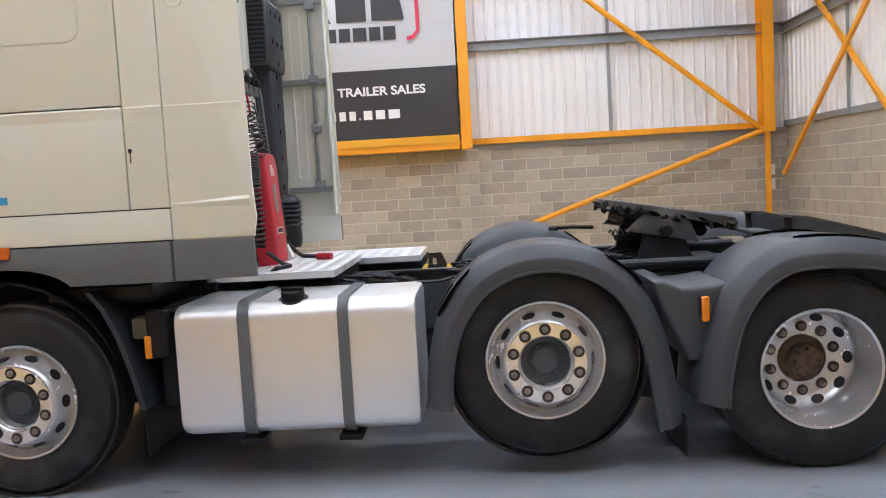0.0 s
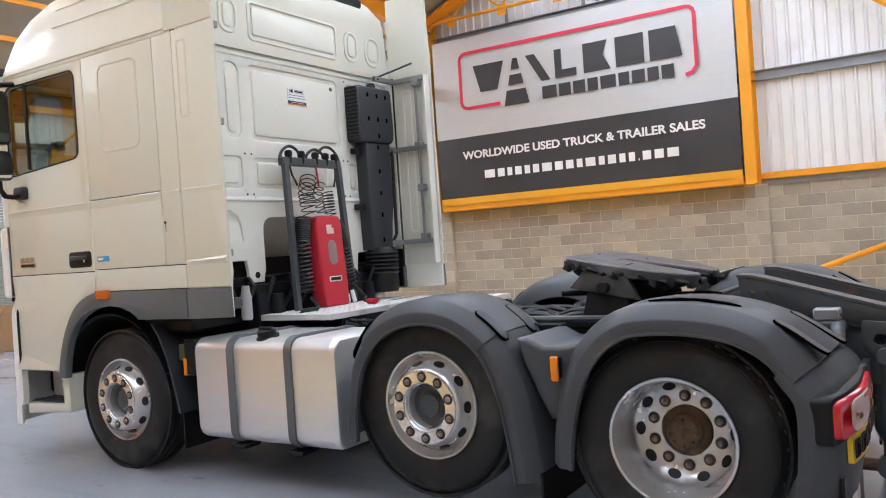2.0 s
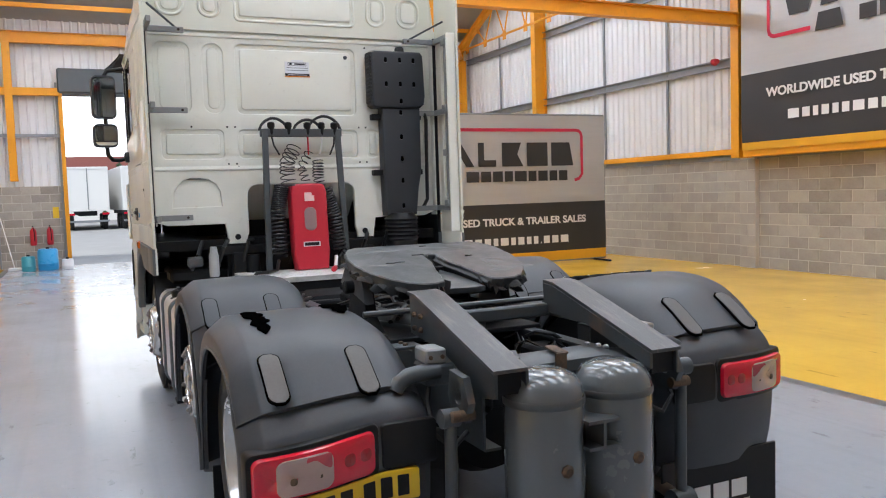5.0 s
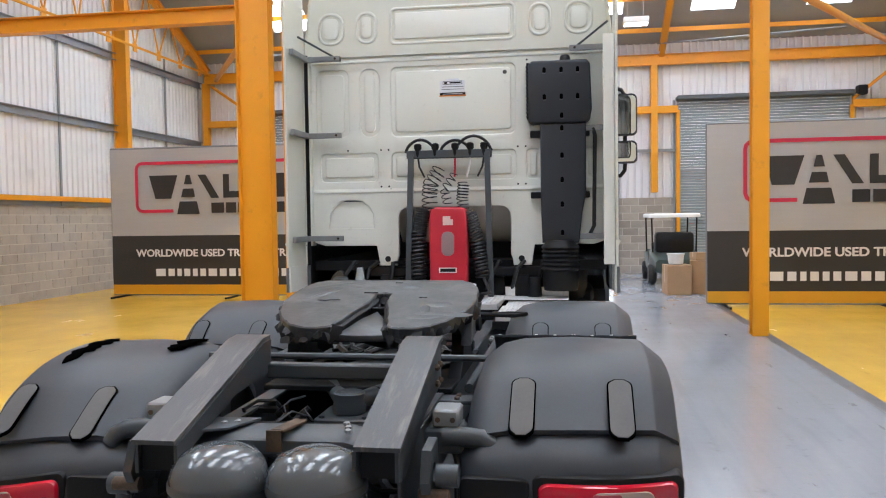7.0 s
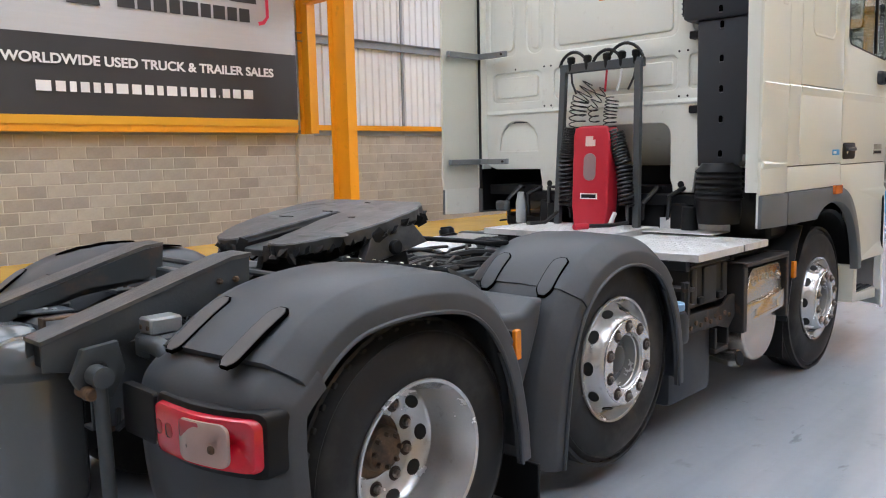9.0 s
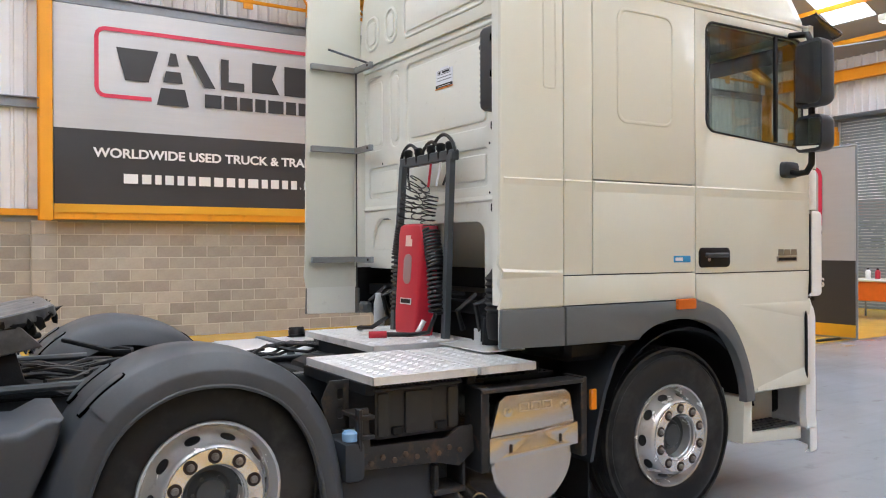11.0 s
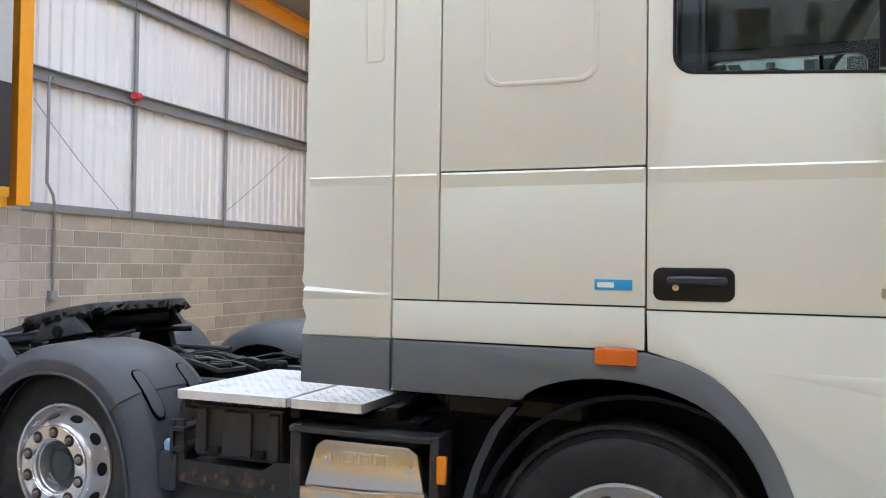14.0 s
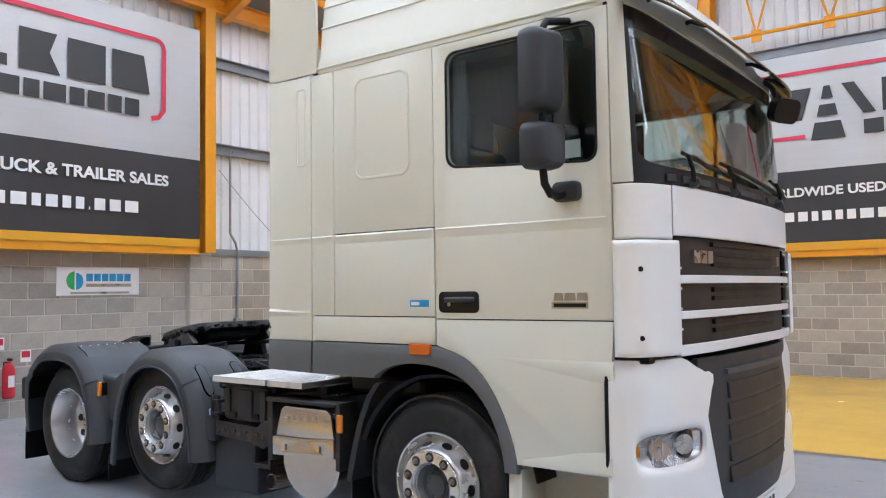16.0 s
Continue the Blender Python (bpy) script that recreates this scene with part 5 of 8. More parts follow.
part("cross_member_rear", Shape().loft([[(4.73, y, 0.93), (4.74, y, z), (4.86, y, z - 0.006), (4.885, y, z - 0.02), (4.885, y, 0.92)] for y, z in ((-0.41, 0.95), (-0.3, 0.955), (-0.2, 0.982), (0.2, 0.986), (0.3, 0.96), (0.41, 0.95))]), CHASSIS, truck, "grey folded steel rear cross member")
part("gusset", Shape().plate([(4.72, -0.3), (4.72, -0.14), (4.86, -0.2), (4.9, -0.3)], (), 0.008, Matrix.Translation((0, 0, 0.996)), 0.002), CHASSIS, truck, "bolted grey gusset plate")
for x, y in ((4.78, -0.2), (4.8, -0.24), (4.77, 0.18), (4.82, 0.2), (4.86, 0.21)):
    part("bolt", Shape().lathe([(0.012, 0), (0.012, 0.01), (0.006, 0.014), (0.001, 0.014)], Matrix.Translation((x, y, 0.99)), 6), LATCH, truck)
part("cross_bar", Shape().box((4.24, -0.29, 1.045), (4.3, 0.29, 1.105), 0.008), CHASSIS, truck)
part("lug", Shape().box((4.74, -0.025, 0.992), (4.89, 0.025, 1.002), 0.003, Matrix.Translation((4.8, 0, 1)) @ Matrix.Rotation(radians(-12), 4, "Z") @ Matrix.Translation((-4.8, 0, -1))).box((4.886, -0.055, 0.93), (4.896, -0.005, 1.0)), RUST, truck, "rusty strip across the cross member")
part("slide_rod", Shape().tube([(4.14, -0.6, 1.11), (4.14, 0.6, 1.11)], 0.014, 8), CHASSIS, truck, "grey steel rod")
# number plate under the left lamp
npl = part("number_plate", bent_pad(-1.17, -0.65, 0.525, 0.64, 0.01, 4.878, 0.02, 0.002), PLATEY, truck, "yellow rear number plate with plain bars", smooth=0)
for k in range(7):
    y = -1.07 + k * 0.066 + (0.02 if k > 3 else 0)
    part("bar", bent_pad(y - 0.085, y - 0.04, 0.545, 0.622, 0.004, 4.8835, 0.004, 0.001), BLACK, npl, smooth=0)

for s in (-1, 1):
    part("wing_bracket", Shape().box((4.32, min(s * 0.43, s * 0.56), 0.985), (4.42, max(s * 0.43, s * 0.56), 1.0), 0.004).box((4.32, min(s * 0.43, s * 0.44), 0.86), (4.42, max(s * 0.43, s * 0.44), 1.0), 0.004), CHASSIS, truck, "grey steel wing bracket")
    for x in (4.345, 4.395):
        part("bolt", Shape().lathe([(0.011, 0), (0.011, 0.009), (0.006, 0.012), (0.001, 0.012)], Matrix.Translation((x, s * 0.5, 1.0)), 6), RUST, truck)
    part("hanging_hose", Shape().tube([(4.7, s * 0.52, 0.95), (4.76, s * 0.56, 0.84), (4.84, s * 0.57, 0.74), (4.86, s * 0.5, 0.68), (4.82, s * 0.42, 0.72)], 0.011, 8), RUBBER, truck)
    part("brake_chamber", Shape().lathe([(0.05, 0), (0.085, 0.02), (0.09, 0.06), (0.09, 0.1), (0.07, 0.14), (0.03, 0.15)], Matrix.Translation((4.6, s * 0.5, 0.62)) @ Matrix.Rotation(radians(90), 4, "Y"), 20), DARK, truck, "dark brake chamber")

# ---- coupling plate ----
cp = new("coupling_plate")
cp.parent = truck
tagged(cp, "greasy black coupling plate tilted to the rear")
tilt = Matrix.Translation((3.54, 0.012, 1.303)) @ Matrix.Rotation(radians(11), 4, "Y")
outl = [(-0.29, 0.0), (-0.29, 0.2), (-0.285, 0.36), (-0.25, 0.41), (-0.17, 0.448), (-0.06, 0.468), (0.06, 0.472), (0.17, 0.455), (0.28, 0.42), (0.37, 0.37), (0.44, 0.31), (0.475, 0.25), (0.478, 0.18), (0.455, 0.128), (0.34, 0.1), (0.2, 0.072), (0.1, 0.045), (0.02, 0.04), (-0.045, 0.036)]
outl = outl + [(-0.058, 0.0)] + [(x, -y) for x, y in outl[:0:-1]]
jit = random.Random(5)
rag = []
for (x0, y0), (x1, y1) in zip(outl, outl[1:] + outl[:1]):
    for t in (0.0, 0.25, 0.5, 0.75):
        rag.append((x0 + (x1 - x0) * t + jit.uniform(-0.004, 0.004), y0 + (y1 - y0) * t + jit.uniform(-0.004, 0.004)))
part("plate", Shape().plate(rag, (), 0.055, tilt, 0.009, 1), GREASE, cp, "worn greasy steel top plate")
part("throat_ramp", Shape().plate([(0.1, 0.0), (0.2, 0.05), (0.34, 0.085), (0.44, 0.11), (0.45, 0.0), (0.44, -0.11), (0.34, -0.085), (0.2, -0.05)], (), 0.03, tilt @ Matrix.Translation((0, 0, -0.045)), 0.008), GREASE, cp, "grey worn ramp inside the throat")
jaw = Shape()
for sg in (1, -1):
    jaw.loft([[(x, sg * (y + 0.012), -0.012), (x, sg * (y - 0.016), -0.03), (x, sg * (y - 0.012), -0.07), (x, sg * (y + 0.03), -0.07)] for x, y in ((-0.04, 0.036), (0.06, 0.042), (0.14, 0.058), (0.24, 0.082), (0.36, 0.106), (0.45, 0.13))])
jaw.v = [tuple(tilt @ Vector(p)) for p in jaw.v]
part("jaw", jaw, BLACK, cp, "black greased throat sides")
part("lock_hook", Shape().box((-0.06, -0.05, -0.12), (0.09, 0.05, -0.06), 0.015, tilt).box((0.085, -0.034, -0.07), (0.1, 0.034, -0.03), 0.005, tilt), BLACK, cp, "black locking hook")
part("under_frame", Shape().box((-0.2, -0.3, -0.14), (0.3, 0.3, -0.07), 0.02, tilt), DARK, cp)
for s in (-1, 1):
    part("pedestal", Shape().plate([(3.2, 0.94), (3.82, 0.94), (3.68, 1.02), (3.62, 1.21), (3.44, 1.23), (3.38, 1.02)], (), 0.06, side(s, 0.43), 0.01), DARK, cp, "dark cast pedestal")
part("base", Shape().box((3.0, -0.42, 0.93), (4.0, 0.42, 0.955), 0.004), DARK, cp)
part("release_handle", Shape().tube([(3.2, 0.2, 1.17), (3.1, 0.5, 1.16), (3.05, 0.62, 1.15), (2.98, 0.68, 1.15), (2.96, 0.6, 1.15), (3.0, 0.5, 1.15)], 0.012, 8), DARK, cp, "bent steel release handle")
for s in (-1, 1):
    part("side_bar", Shape().tube([(3.0, s * 0.52, 1.0), (4.2, s * 0.52, 1.0)], 0.02, 8), CHASSIS, cp)
rr = random.Random(3)
for k in range(16):
    x0, y0 = rr.uniform(3.85, 4.45), rr.choice((-1, 1)) * rr.uniform(0.2, 0.33)
    part("air_line", Shape().tube([(x0 + 0.06 * t + 0.03 * math.sin(t * 1.9 + k), y0 + 0.05 * math.sin(t * 0.9 + k * 1.3), 0.74 + 0.03 * (k % 6) + 0.07 * math.sin(t * 0.7 + k)) for t in range(8)], rr.choice((0.008, 0.011, 0.016)), 6), RUBBER, truck)
for x, y, z, w, h in ((4.0, -0.36, 0.7, 0.2, 0.12), (4.15, 0.2, 0.76, 0.18, 0.14), (4.5, -0.36, 0.72, 0.14, 0.13), (4.4, 0.2, 0.74, 0.14, 0.16)):
    part("valve", Shape().box((x, y, z), (x + w, y + 0.16, z + h), 0.018), DARK, truck)
for k in range(5):
    x0, y0 = 4.0 + 0.07 * k, (-0.3 + 0.05 * k) if k % 2 else (0.2 + 0.03 * k)
    part("wire", Shape().tube([(x0 + 0.05 * t, y0 + 0.05 * math.sin(t * 1.2 + k * 2), 0.9 + 0.03 * math.sin(t * 1.6 + k)) for t in range(7)], 0.005, 6), SNORK if k % 2 else RUBBER, truck)
grease = Shape()
for k in range(24):
    gx, gy = rr.uniform(-0.2, 0.34), rr.uniform(-0.34, 0.34)
    if abs(gy) < 0.24 and gx > -0.16:
        continue
    m2 = tilt @ Matrix.Translation((gx, gy, -0.003)) @ Matrix.Rotation(rr.uniform(0, 3), 4, "Z") @ Matrix.Diagonal((rr.uniform(0.6, 2.2), rr.uniform(0.4, 1), 1, 1))
    grease.lathe([(0.07, 0), (0.05, 0.0035), (0.03, 0.005), (0.001, 0.0055)], m2, 14)
# caked edge of the plate, locking bar, lug and spring under it
cake = Shape()
for k, (x, y) in enumerate(rag):
    if k % 2 == 0 and not (abs(y) < 0.1 and x > 0):
        m2 = tilt @ Matrix.Translation((x * 0.975, y * 0.975, -0.042 + rr.uniform(-0.02, 0.008))) @ Matrix.Rotation(rr.uniform(0, 3), 4, (rr.random(), rr.random(), 1)) @ Matrix.Diagonal((rr.uniform(0.7, 1.9), rr.uniform(0.6, 1.3), rr.uniform(0.5, 1), 1))
        cake.add([(0.035, 0, 0), (0.012, 0.03, 0.01), (-0.03, 0.014, 0), (-0.022, -0.026, 0.006), (0.014, -0.03, 0), (0, 0, 0.026), (0, 0, -0.026)], [[0, 1, 5], [1, 2, 5], [2, 3, 5], [3, 4, 5], [4, 0, 5], [1, 0, 6], [2, 1, 6], [3, 2, 6], [4, 3, 6], [0, 4, 6]], m2)
tagged(part("caked_edge", cake, CAKE, cp, "caked black grease round the rim"), "caked black grease round the rim", kind="stuff")
for sg in (-1, 1):
    part("side_lug", Shape().plate([(-0.2, -0.17), (0.22, -0.17), (0.14, -0.05), (-0.12, -0.05)], (), 0.05, tilt @ Matrix(((1, 0, 0, 0), (0, 0, sg, sg * 0.46), (0, 1, 0, 0), (0, 0, 0, 1))), 0.008), GREASE, cp, "cast side lug")
    part("pivot_pin", Shape().lathe([(0.035, -0.02), (0.035, 0.03), (0.028, 0.036), (0.001, 0.036)], Matrix.Translation((3.53, sg * 0.46, 1.17)) @ Matrix.Rotation(-sg * radians(90), 4, "X"), 14), DARK, cp)
    for k in range(3):
        part("bolt", Shape().lathe([(0.017, 0), (0.017, 0.014), (0.009, 0.02), (0.001, 0.02)], Matrix.Translation((3.3 + 0.22 * k, sg * 0.395, 0.955)), 6), DARK, cp)
part("locking_bar", Shape().tube([(3.25, -0.42, 1.14), (3.6, -0.2, 1.13), (3.8, 0.1, 1.1)], 0.018, 8), DARK, cp, "dark locking bar")
part("spring", Shape().tube([(3.3 + 0.004 * t, 0.12 + 0.022 * math.cos(t * 0.8), 1.13 + 0.022 * math.sin(t * 0.8)) for t in range(70)], 0.005, 5), CHASSIS, cp, "coiled return spring")
for pts in (((0.075, -0.3), (0.08, -0.26), (0.07, -0.23), (0.072, -0.19)), ((-0.05, -0.1), (-0.048, -0.06), (-0.055, -0.03)), ((-0.23, 0.02), (-0.228, 0.06)), ((0.03, 0.19), (0.026, 0.23))):
    part("plate_crack", Shape().tube([tuple(tilt @ Vector((x, y, 0.0005))) for x, y in pts], 0.004, 5), BLACK, cp, "dark scar in the plate")
tagged(part("grease", grease, GREASE, cp, "smeared black grease on the plate"), "smeared black grease on the plate", kind="stuff")
for k in range(14):
    x0, y0 = rr.uniform(2.2, 3.1), rr.uniform(-0.3, 0.3)
    pts = [(x0 + t * 0.12, y0 + 0.08 * math.sin(t * 1.1 + k), 0.96 + 0.05 * abs(math.sin(t * 0.8 + k * 2))) for t in range(7)]
    part("air_line", Shape().tube(pts, rr.choice((0.01, 0.014, 0.018)), 6), RUBBER, truck)
for x, y, z, w in ((2.3, -0.15, 0.93, 0.16), (2.75, 0.1, 0.93, 0.2), (2.9, -0.25, 0.94, 0.12), (3.0, 0.3, 0.95, 0.1)):
    part("valve", Shape().box((x, y, z), (x + w, y + 0.1, z + 0.07), 0.015), DARK, truck)

# ---- left: fuel tank ----
ft = new("fuel_tank")
ft.parent = truck
tagged(ft, "brushed aluminium fuel tank with two dark straps")
prof = rrect(-1.205, 0.315, -0.52, 0.985, 0.085, 8)


def tank_ring(x, k):
    cy, cz = -0.86, 0.65
    return [(x, cy + (y - cy) * k, cz + (z - cz) * k) for y, z in prof]


part("shell", Shape().loft([tank_ring(0.905, 0.93), tank_ring(0.908, 0.965), tank_ring(0.918, 0.985), tank_ring(0.935, 0.99), tank_ring(0.94, 1.0), tank_ring(1.51, 1.0), tank_ring(2.09, 1.0), tank_ring(2.095, 0.99), tank_ring(2.112, 0.985), tank_ring(2.122, 0.965), tank_ring(2.125, 0.93)]), ALU, ft, "brushed aluminium tank shell")
for x in (1.262, 1.765):
    big = rrect(-1.222, 0.305, -0.52, 0.999, 0.095, 8)
    part("tank_strap", Shape().loft([[(xx, y, z) for y, z in big] for xx in (x - 0.027, x + 0.027)]), SKIRT, ft, "dark rubber-lined tank strap")
    part("strap_bolt", Shape().tube([(x, -1.0, 0.31), (x, -1.16, 0.27)], 0.014, 6).box((x - 0.06, -1.2, 0.27), (x + 0.06, -1.05, 0.295), 0.004), DARK, ft)
part("filler_cap", Shape().lathe([(0.075, 0), (0.075, 0.012), (0.06, 0.016), (0.06, 0.05), (0.055, 0.058), (0.001, 0.06)], Matrix.Translation((1.5, -1.1, 0.978)) @ Matrix.Rotation(radians(14), 4, "X"), 28).box((-0.058, -0.012, 0.058), (0.058, 0.012, 0.075), 0.006, Matrix.Translation((1.5, -1.1, 0.978)) @ Matrix.Rotation(radians(14), 4, "X")), BLACK, ft, "black fuel filler cap")
ft.location.z = -0.02
part("stamped_bar", Shape().box((1.45, -1.2065, 0.62), (1.56, -1.2055, 0.625)).box((1.45, -1.2065, 0.60), (1.56, -1.2055, 0.604)), PAPER, ft, "faint stamped bars", smooth=0)
# brackets behind the left front wheel
part("lamp_bracket", Shape().box((0.78, -1.1, 0.42), (0.9, -0.6, 0.95), 0.02).box((0.74, -1.15, 0.7), (0.86, -1.1, 0.95), 0.01), DARK, truck, "dark bracket behind the wheel")
part("olive_box", Shape().box((0.66, -1.13, 0.8), (0.76, -1.0, 0.91), 0.008), mat("olive_plastic", (0.1, 0.09, 0.05), 0.5), truck, "olive brown plastic box")
for s in (-1, 1):
    part("side_marker", Shape().box((0.728, s * (1.24 if s > 0 else 1.14) - 0.012, 0.745 if s > 0 else 0.7), (0.768, s * (1.24 if s > 0 else 1.14) + 0.012, 0.855 if s > 0 else 0.82), 0.005), AMBER, truck, "amber side marker lamp")
    part("wheel_liner", Shape().loft([[(0.0 + r * math.cos(a), y, 0.5 + r * math.sin(a)) for r, y in ((0.62, s * 0.7), (0.62, s * 1.18), (0.64, s * 1.2), (0.64, s * 0.7))] for a in [radians(20 + 150 * i / 16) for i in range(17)]]), BLACK, truck, "black wheel arch liner")
    part("rear_guard", Shape().loft([[(x, s * 0.8, z), (x, s * 1.19, z), (x + 0.035, s * 1.2, z), (x + 0.04, s * 0.8, z)] for x, z in ((0.46, 1.06), (0.53, 0.97), (0.6, 0.82), (0.66, 0.62), (0.7, 0.45))]), SNORK, truck, "dark plastic wheel guard")
    part("mudflap", Shape().box((0.71, s * 0.95 - 0.22, 0.2), (0.722, s * 0.95 + 0.22, 0.5), 0.003), BLACK, truck, "black rubber mudflap")
    part("arch_panel", Shape().box((0.3, min(s * 0.62, s * 0.65), 0.35), (0.86, max(s * 0.62, s * 0.65), 1.25)), BLACK, truck, smooth=0)
    part("arch_panel", Shape().box((-0.75, min(s * 0.62, s * 0.65), 0.4), (0.3, max(s * 0.62, s * 0.65), 1.25)), BLACK, truck, smooth=0)

# ---- cab ----
cab = new("cab")
cab.parent = truck
tagged(cab, "cream-painted high-roof sleeper cab")
YB = 1.262
ARCH_IN = [(p.x, p.y) for p in smooth_line([(0.42, 1.115), (0.35, 1.155), (0.24, 1.187), (0.12, 1.198), (0.0, 1.19), (-0.12, 1.163), (-0.24, 1.108), (-0.34, 1.015), (-0.41, 0.9), (-0.455, 0.77), (-0.47, 0.66)], 3)]
ARCH_OUT = [(p.x, p.y) for p in smooth_line([(-0.02, 1.3), (-0.14, 1.277), (-0.26, 1.222), (-0.365, 1.125), (-0.447, 1.0), (-0.508, 0.86), (-0.54, 0.75), (-0.553, 0.66)], 3)]


for s in (-1, 1):
    P = lambda name, outer, holes=(), d=0.028, y=YB, mt=CREAM, bv=0.004, parent=cab, label="": part(name, Shape().plate(outer, holes, d, side(s, y), bv), mt, parent, label)
    # inner lining with the window opening, black to stand for the shade in the gaps
    wout = rrect(-1.03, 2.24, -0.125, 2.93, 0.07)
    wout = [(x, z + (0.06 * (x + 1.03) / 0.9 if z < 2.5 else 0)) for x, z in wout]
    P("lining", [(-1.09, 1.3), (0.96, 1.3), (0.96, 3.02), (-1.09, 3.02)], [wout], 0.03, YB - 0.03, BLACK, 0)
    P("fairing_foot", [(0.967, 1.105), (1.362, 1.112), (1.36, 1.31), (0.967, 1.31)], (), 0.014, YB - 0.012, WHITEBACK, 0)
    P("underside", [(0.5, 1.12), (0.94, 1.12), (0.94, 1.3), (0.3, 1.3)], (), 0.02, YB - 0.03, BLACK, 0)
    # door with its window
    door = P("door", [(-0.03, 1.456), (-0.026, 2.994), (-1.105, 2.994), (-1.105, 1.456)], [wout], label="cream cab door")
    part("window_pane", Shape().plate(wout, (), 0.004, side(s, YB - 0.012)), GLASS, door, "side window pane", smooth=0).visible_shadow = False
    big = [(x * 1.0 + (0.012 if x > -0.5 else -0.012), z + (0.012 if z > 2.5 else -0.012)) for x, z in wout]
    part("window_seal", Shape().plate(big, [wout], 0.014, side(s, YB + 0.003), 0.003), BLACK, door, "black rubber window seal")
    part("window_divider", Shape().box((-0.79, s * (YB - 0.012) - 0.01, 2.27), (-0.765, s * (YB - 0.012) + 0.01, 2.94), 0.003), BLACK, door)
    hd = part("door_handle", Shape().plate(rrect(-0.325, 1.488, -0.052, 1.605, 0.03), (), 0.012, side(s, YB + 0.006), 0.006), BLACK, door, "black recessed door handle")
    part("grip", Shape().box((-0.3, s * (YB + 0.012) - 0.012, 1.545), (-0.1, s * (YB + 0.012) + 0.012, 1.575), 0.008), SNORK, hd)
    part("lock", Shape().lathe([(0.012, 0), (0.012, 0.006), (0.001, 0.007)], side(s, YB + 0.006) @ Matrix.Translation((-0.13, 1.535, 0)), 12), CHROME, hd)
    for k, w0 in enumerate((0.062, 0.062, 0.055)):
        part("badge_bar", Shape().plate([(-0.972 + 0.068 * k, 1.553), (-0.972 + 0.068 * k + w0, 1.553), (-0.972 + 0.068 * k + w0 - 0.006, 1.592), (-0.972 + 0.068 * k + 0.006, 1.592)], (), 0.006, side(s, YB + 0.004)), GREYPRINT, door, "silver plain badge bar", smooth=0)
    part("badge_plate", Shape().plate(rrect(-0.972, 1.514, -0.77, 1.546, 0.004), (), 0.006, side(s, YB + 0.004)), GREYPRINT, door, "silver plain badge bar", smooth=0)
    part("badge_bar", Shape().box((-0.962, s * (YB + 0.004) - 0.001, 1.521), (-0.782, s * (YB + 0.004) + 0.001, 1.539)), BLACK, door, smooth=0)
    P("side_return", [(0.86, 1.46), (0.963, 1.46), (0.963, 3.02), (0.86, 3.02)], (), 0.012, YB - 0.062, WHITEBACK, 0)
    # crease along the cab at mid height
    for a, b in ((-1.08, -0.036), (-0.014, 0.752), (0.776, 0.955), (0.975, 1.345)):
        part("crease", Shape().loft([[(x, s * YB, 1.962), (x, s * (YB + 0.006), 1.954), (x, s * (YB + 0.0055), 1.951), (x, s * YB, 1.905)] for x in (a, b)]), CREAM, cab, "raised crease along the panel")
    # sleeper side: upper panel with a pressed field, locker, strip, narrow panel
    P("side_panel", [(-0.023, 1.97), (0.762, 1.97), (0.762, 2.996), (-0.023, 2.996)], label="cream sleeper side panel")
    P("pressed_field", rrect(0.15, 2.285, 0.59, 2.915, 0.07), [rrect(0.168, 2.303, 0.572, 2.897, 0.06)], 0.006, YB + 0.005, CREAM, 0.004)
    lk = P("locker_door", [(-0.023, 1.466), (0.762, 1.466), (0.762, 1.964), (-0.023, 1.964)], label="cream locker door")
    P("narrow_panel", [(0.768, 1.466), (0.961, 1.466), (0.961, 2.996), (0.768, 2.996)])
    P("lower_strip", [(-0.023, 1.308), (0.961, 1.308), (0.961, 1.46), (-0.023, 1.46)])
    if s < 0:
        part("lock", Shape().lathe([(0.01, 0), (0.01, 0.005), (0.001, 0.006)], side(s, YB + 0.001) @ Matrix.Translation((0.79, 1.75, 0)), 12), BLACK, cab)
        part("rust_run", Shape().box((0.786, s * (YB + 0.0006) - 0.0004, 1.69), (0.793, s * (YB + 0.0006) + 0.0004, 1.742)), RUST, cab, "small rust run below the lock", smooth=0)
    bd = P("blue_badge", rrect(0.02, 1.521, 0.155, 1.559, 0.004), (), 0.005, YB + 0.004, BLUE, 0.001, label="small blue badge with a white bar")
    part("bar", Shape().box((0.085 if s > 0 else 0.03, s * (YB + 0.004) - 0.001, 1.53), (0.145 if s > 0 else 0.09, s * (YB + 0.004) + 0.001, 1.549)), PAPER, bd, smooth=0)
    # front corner panel below the door, with its arch
    lowp = [(-1.105, 1.45), (-0.03, 1.45), (-0.035, 1.306)] + ARCH_OUT[2:18] + [(-0.545, 0.71), (-0.98, 0.71), (-1.045, 0.73)]
    P("front_lower_panel", lowp, label="cream panel ahead of the front wheel")
    part("panel_fold", Shape().loft([[(x, s * (YB - 0.002), zt), (x, s * (YB - 0.002), zt - 0.12 * k - 0.004), (x, s * (YB - 0.001 + 0.013 * k), zt - 0.03 * k - 0.002)] for x, zt, k in ((-0.3, 1.262, 0.02), (-0.5, 1.262, 0.25), (-0.75, 1.262, 0.6), (-1.0, 1.262, 0.95), (-1.1, 1.262, 1.0))]), CREAM, cab)
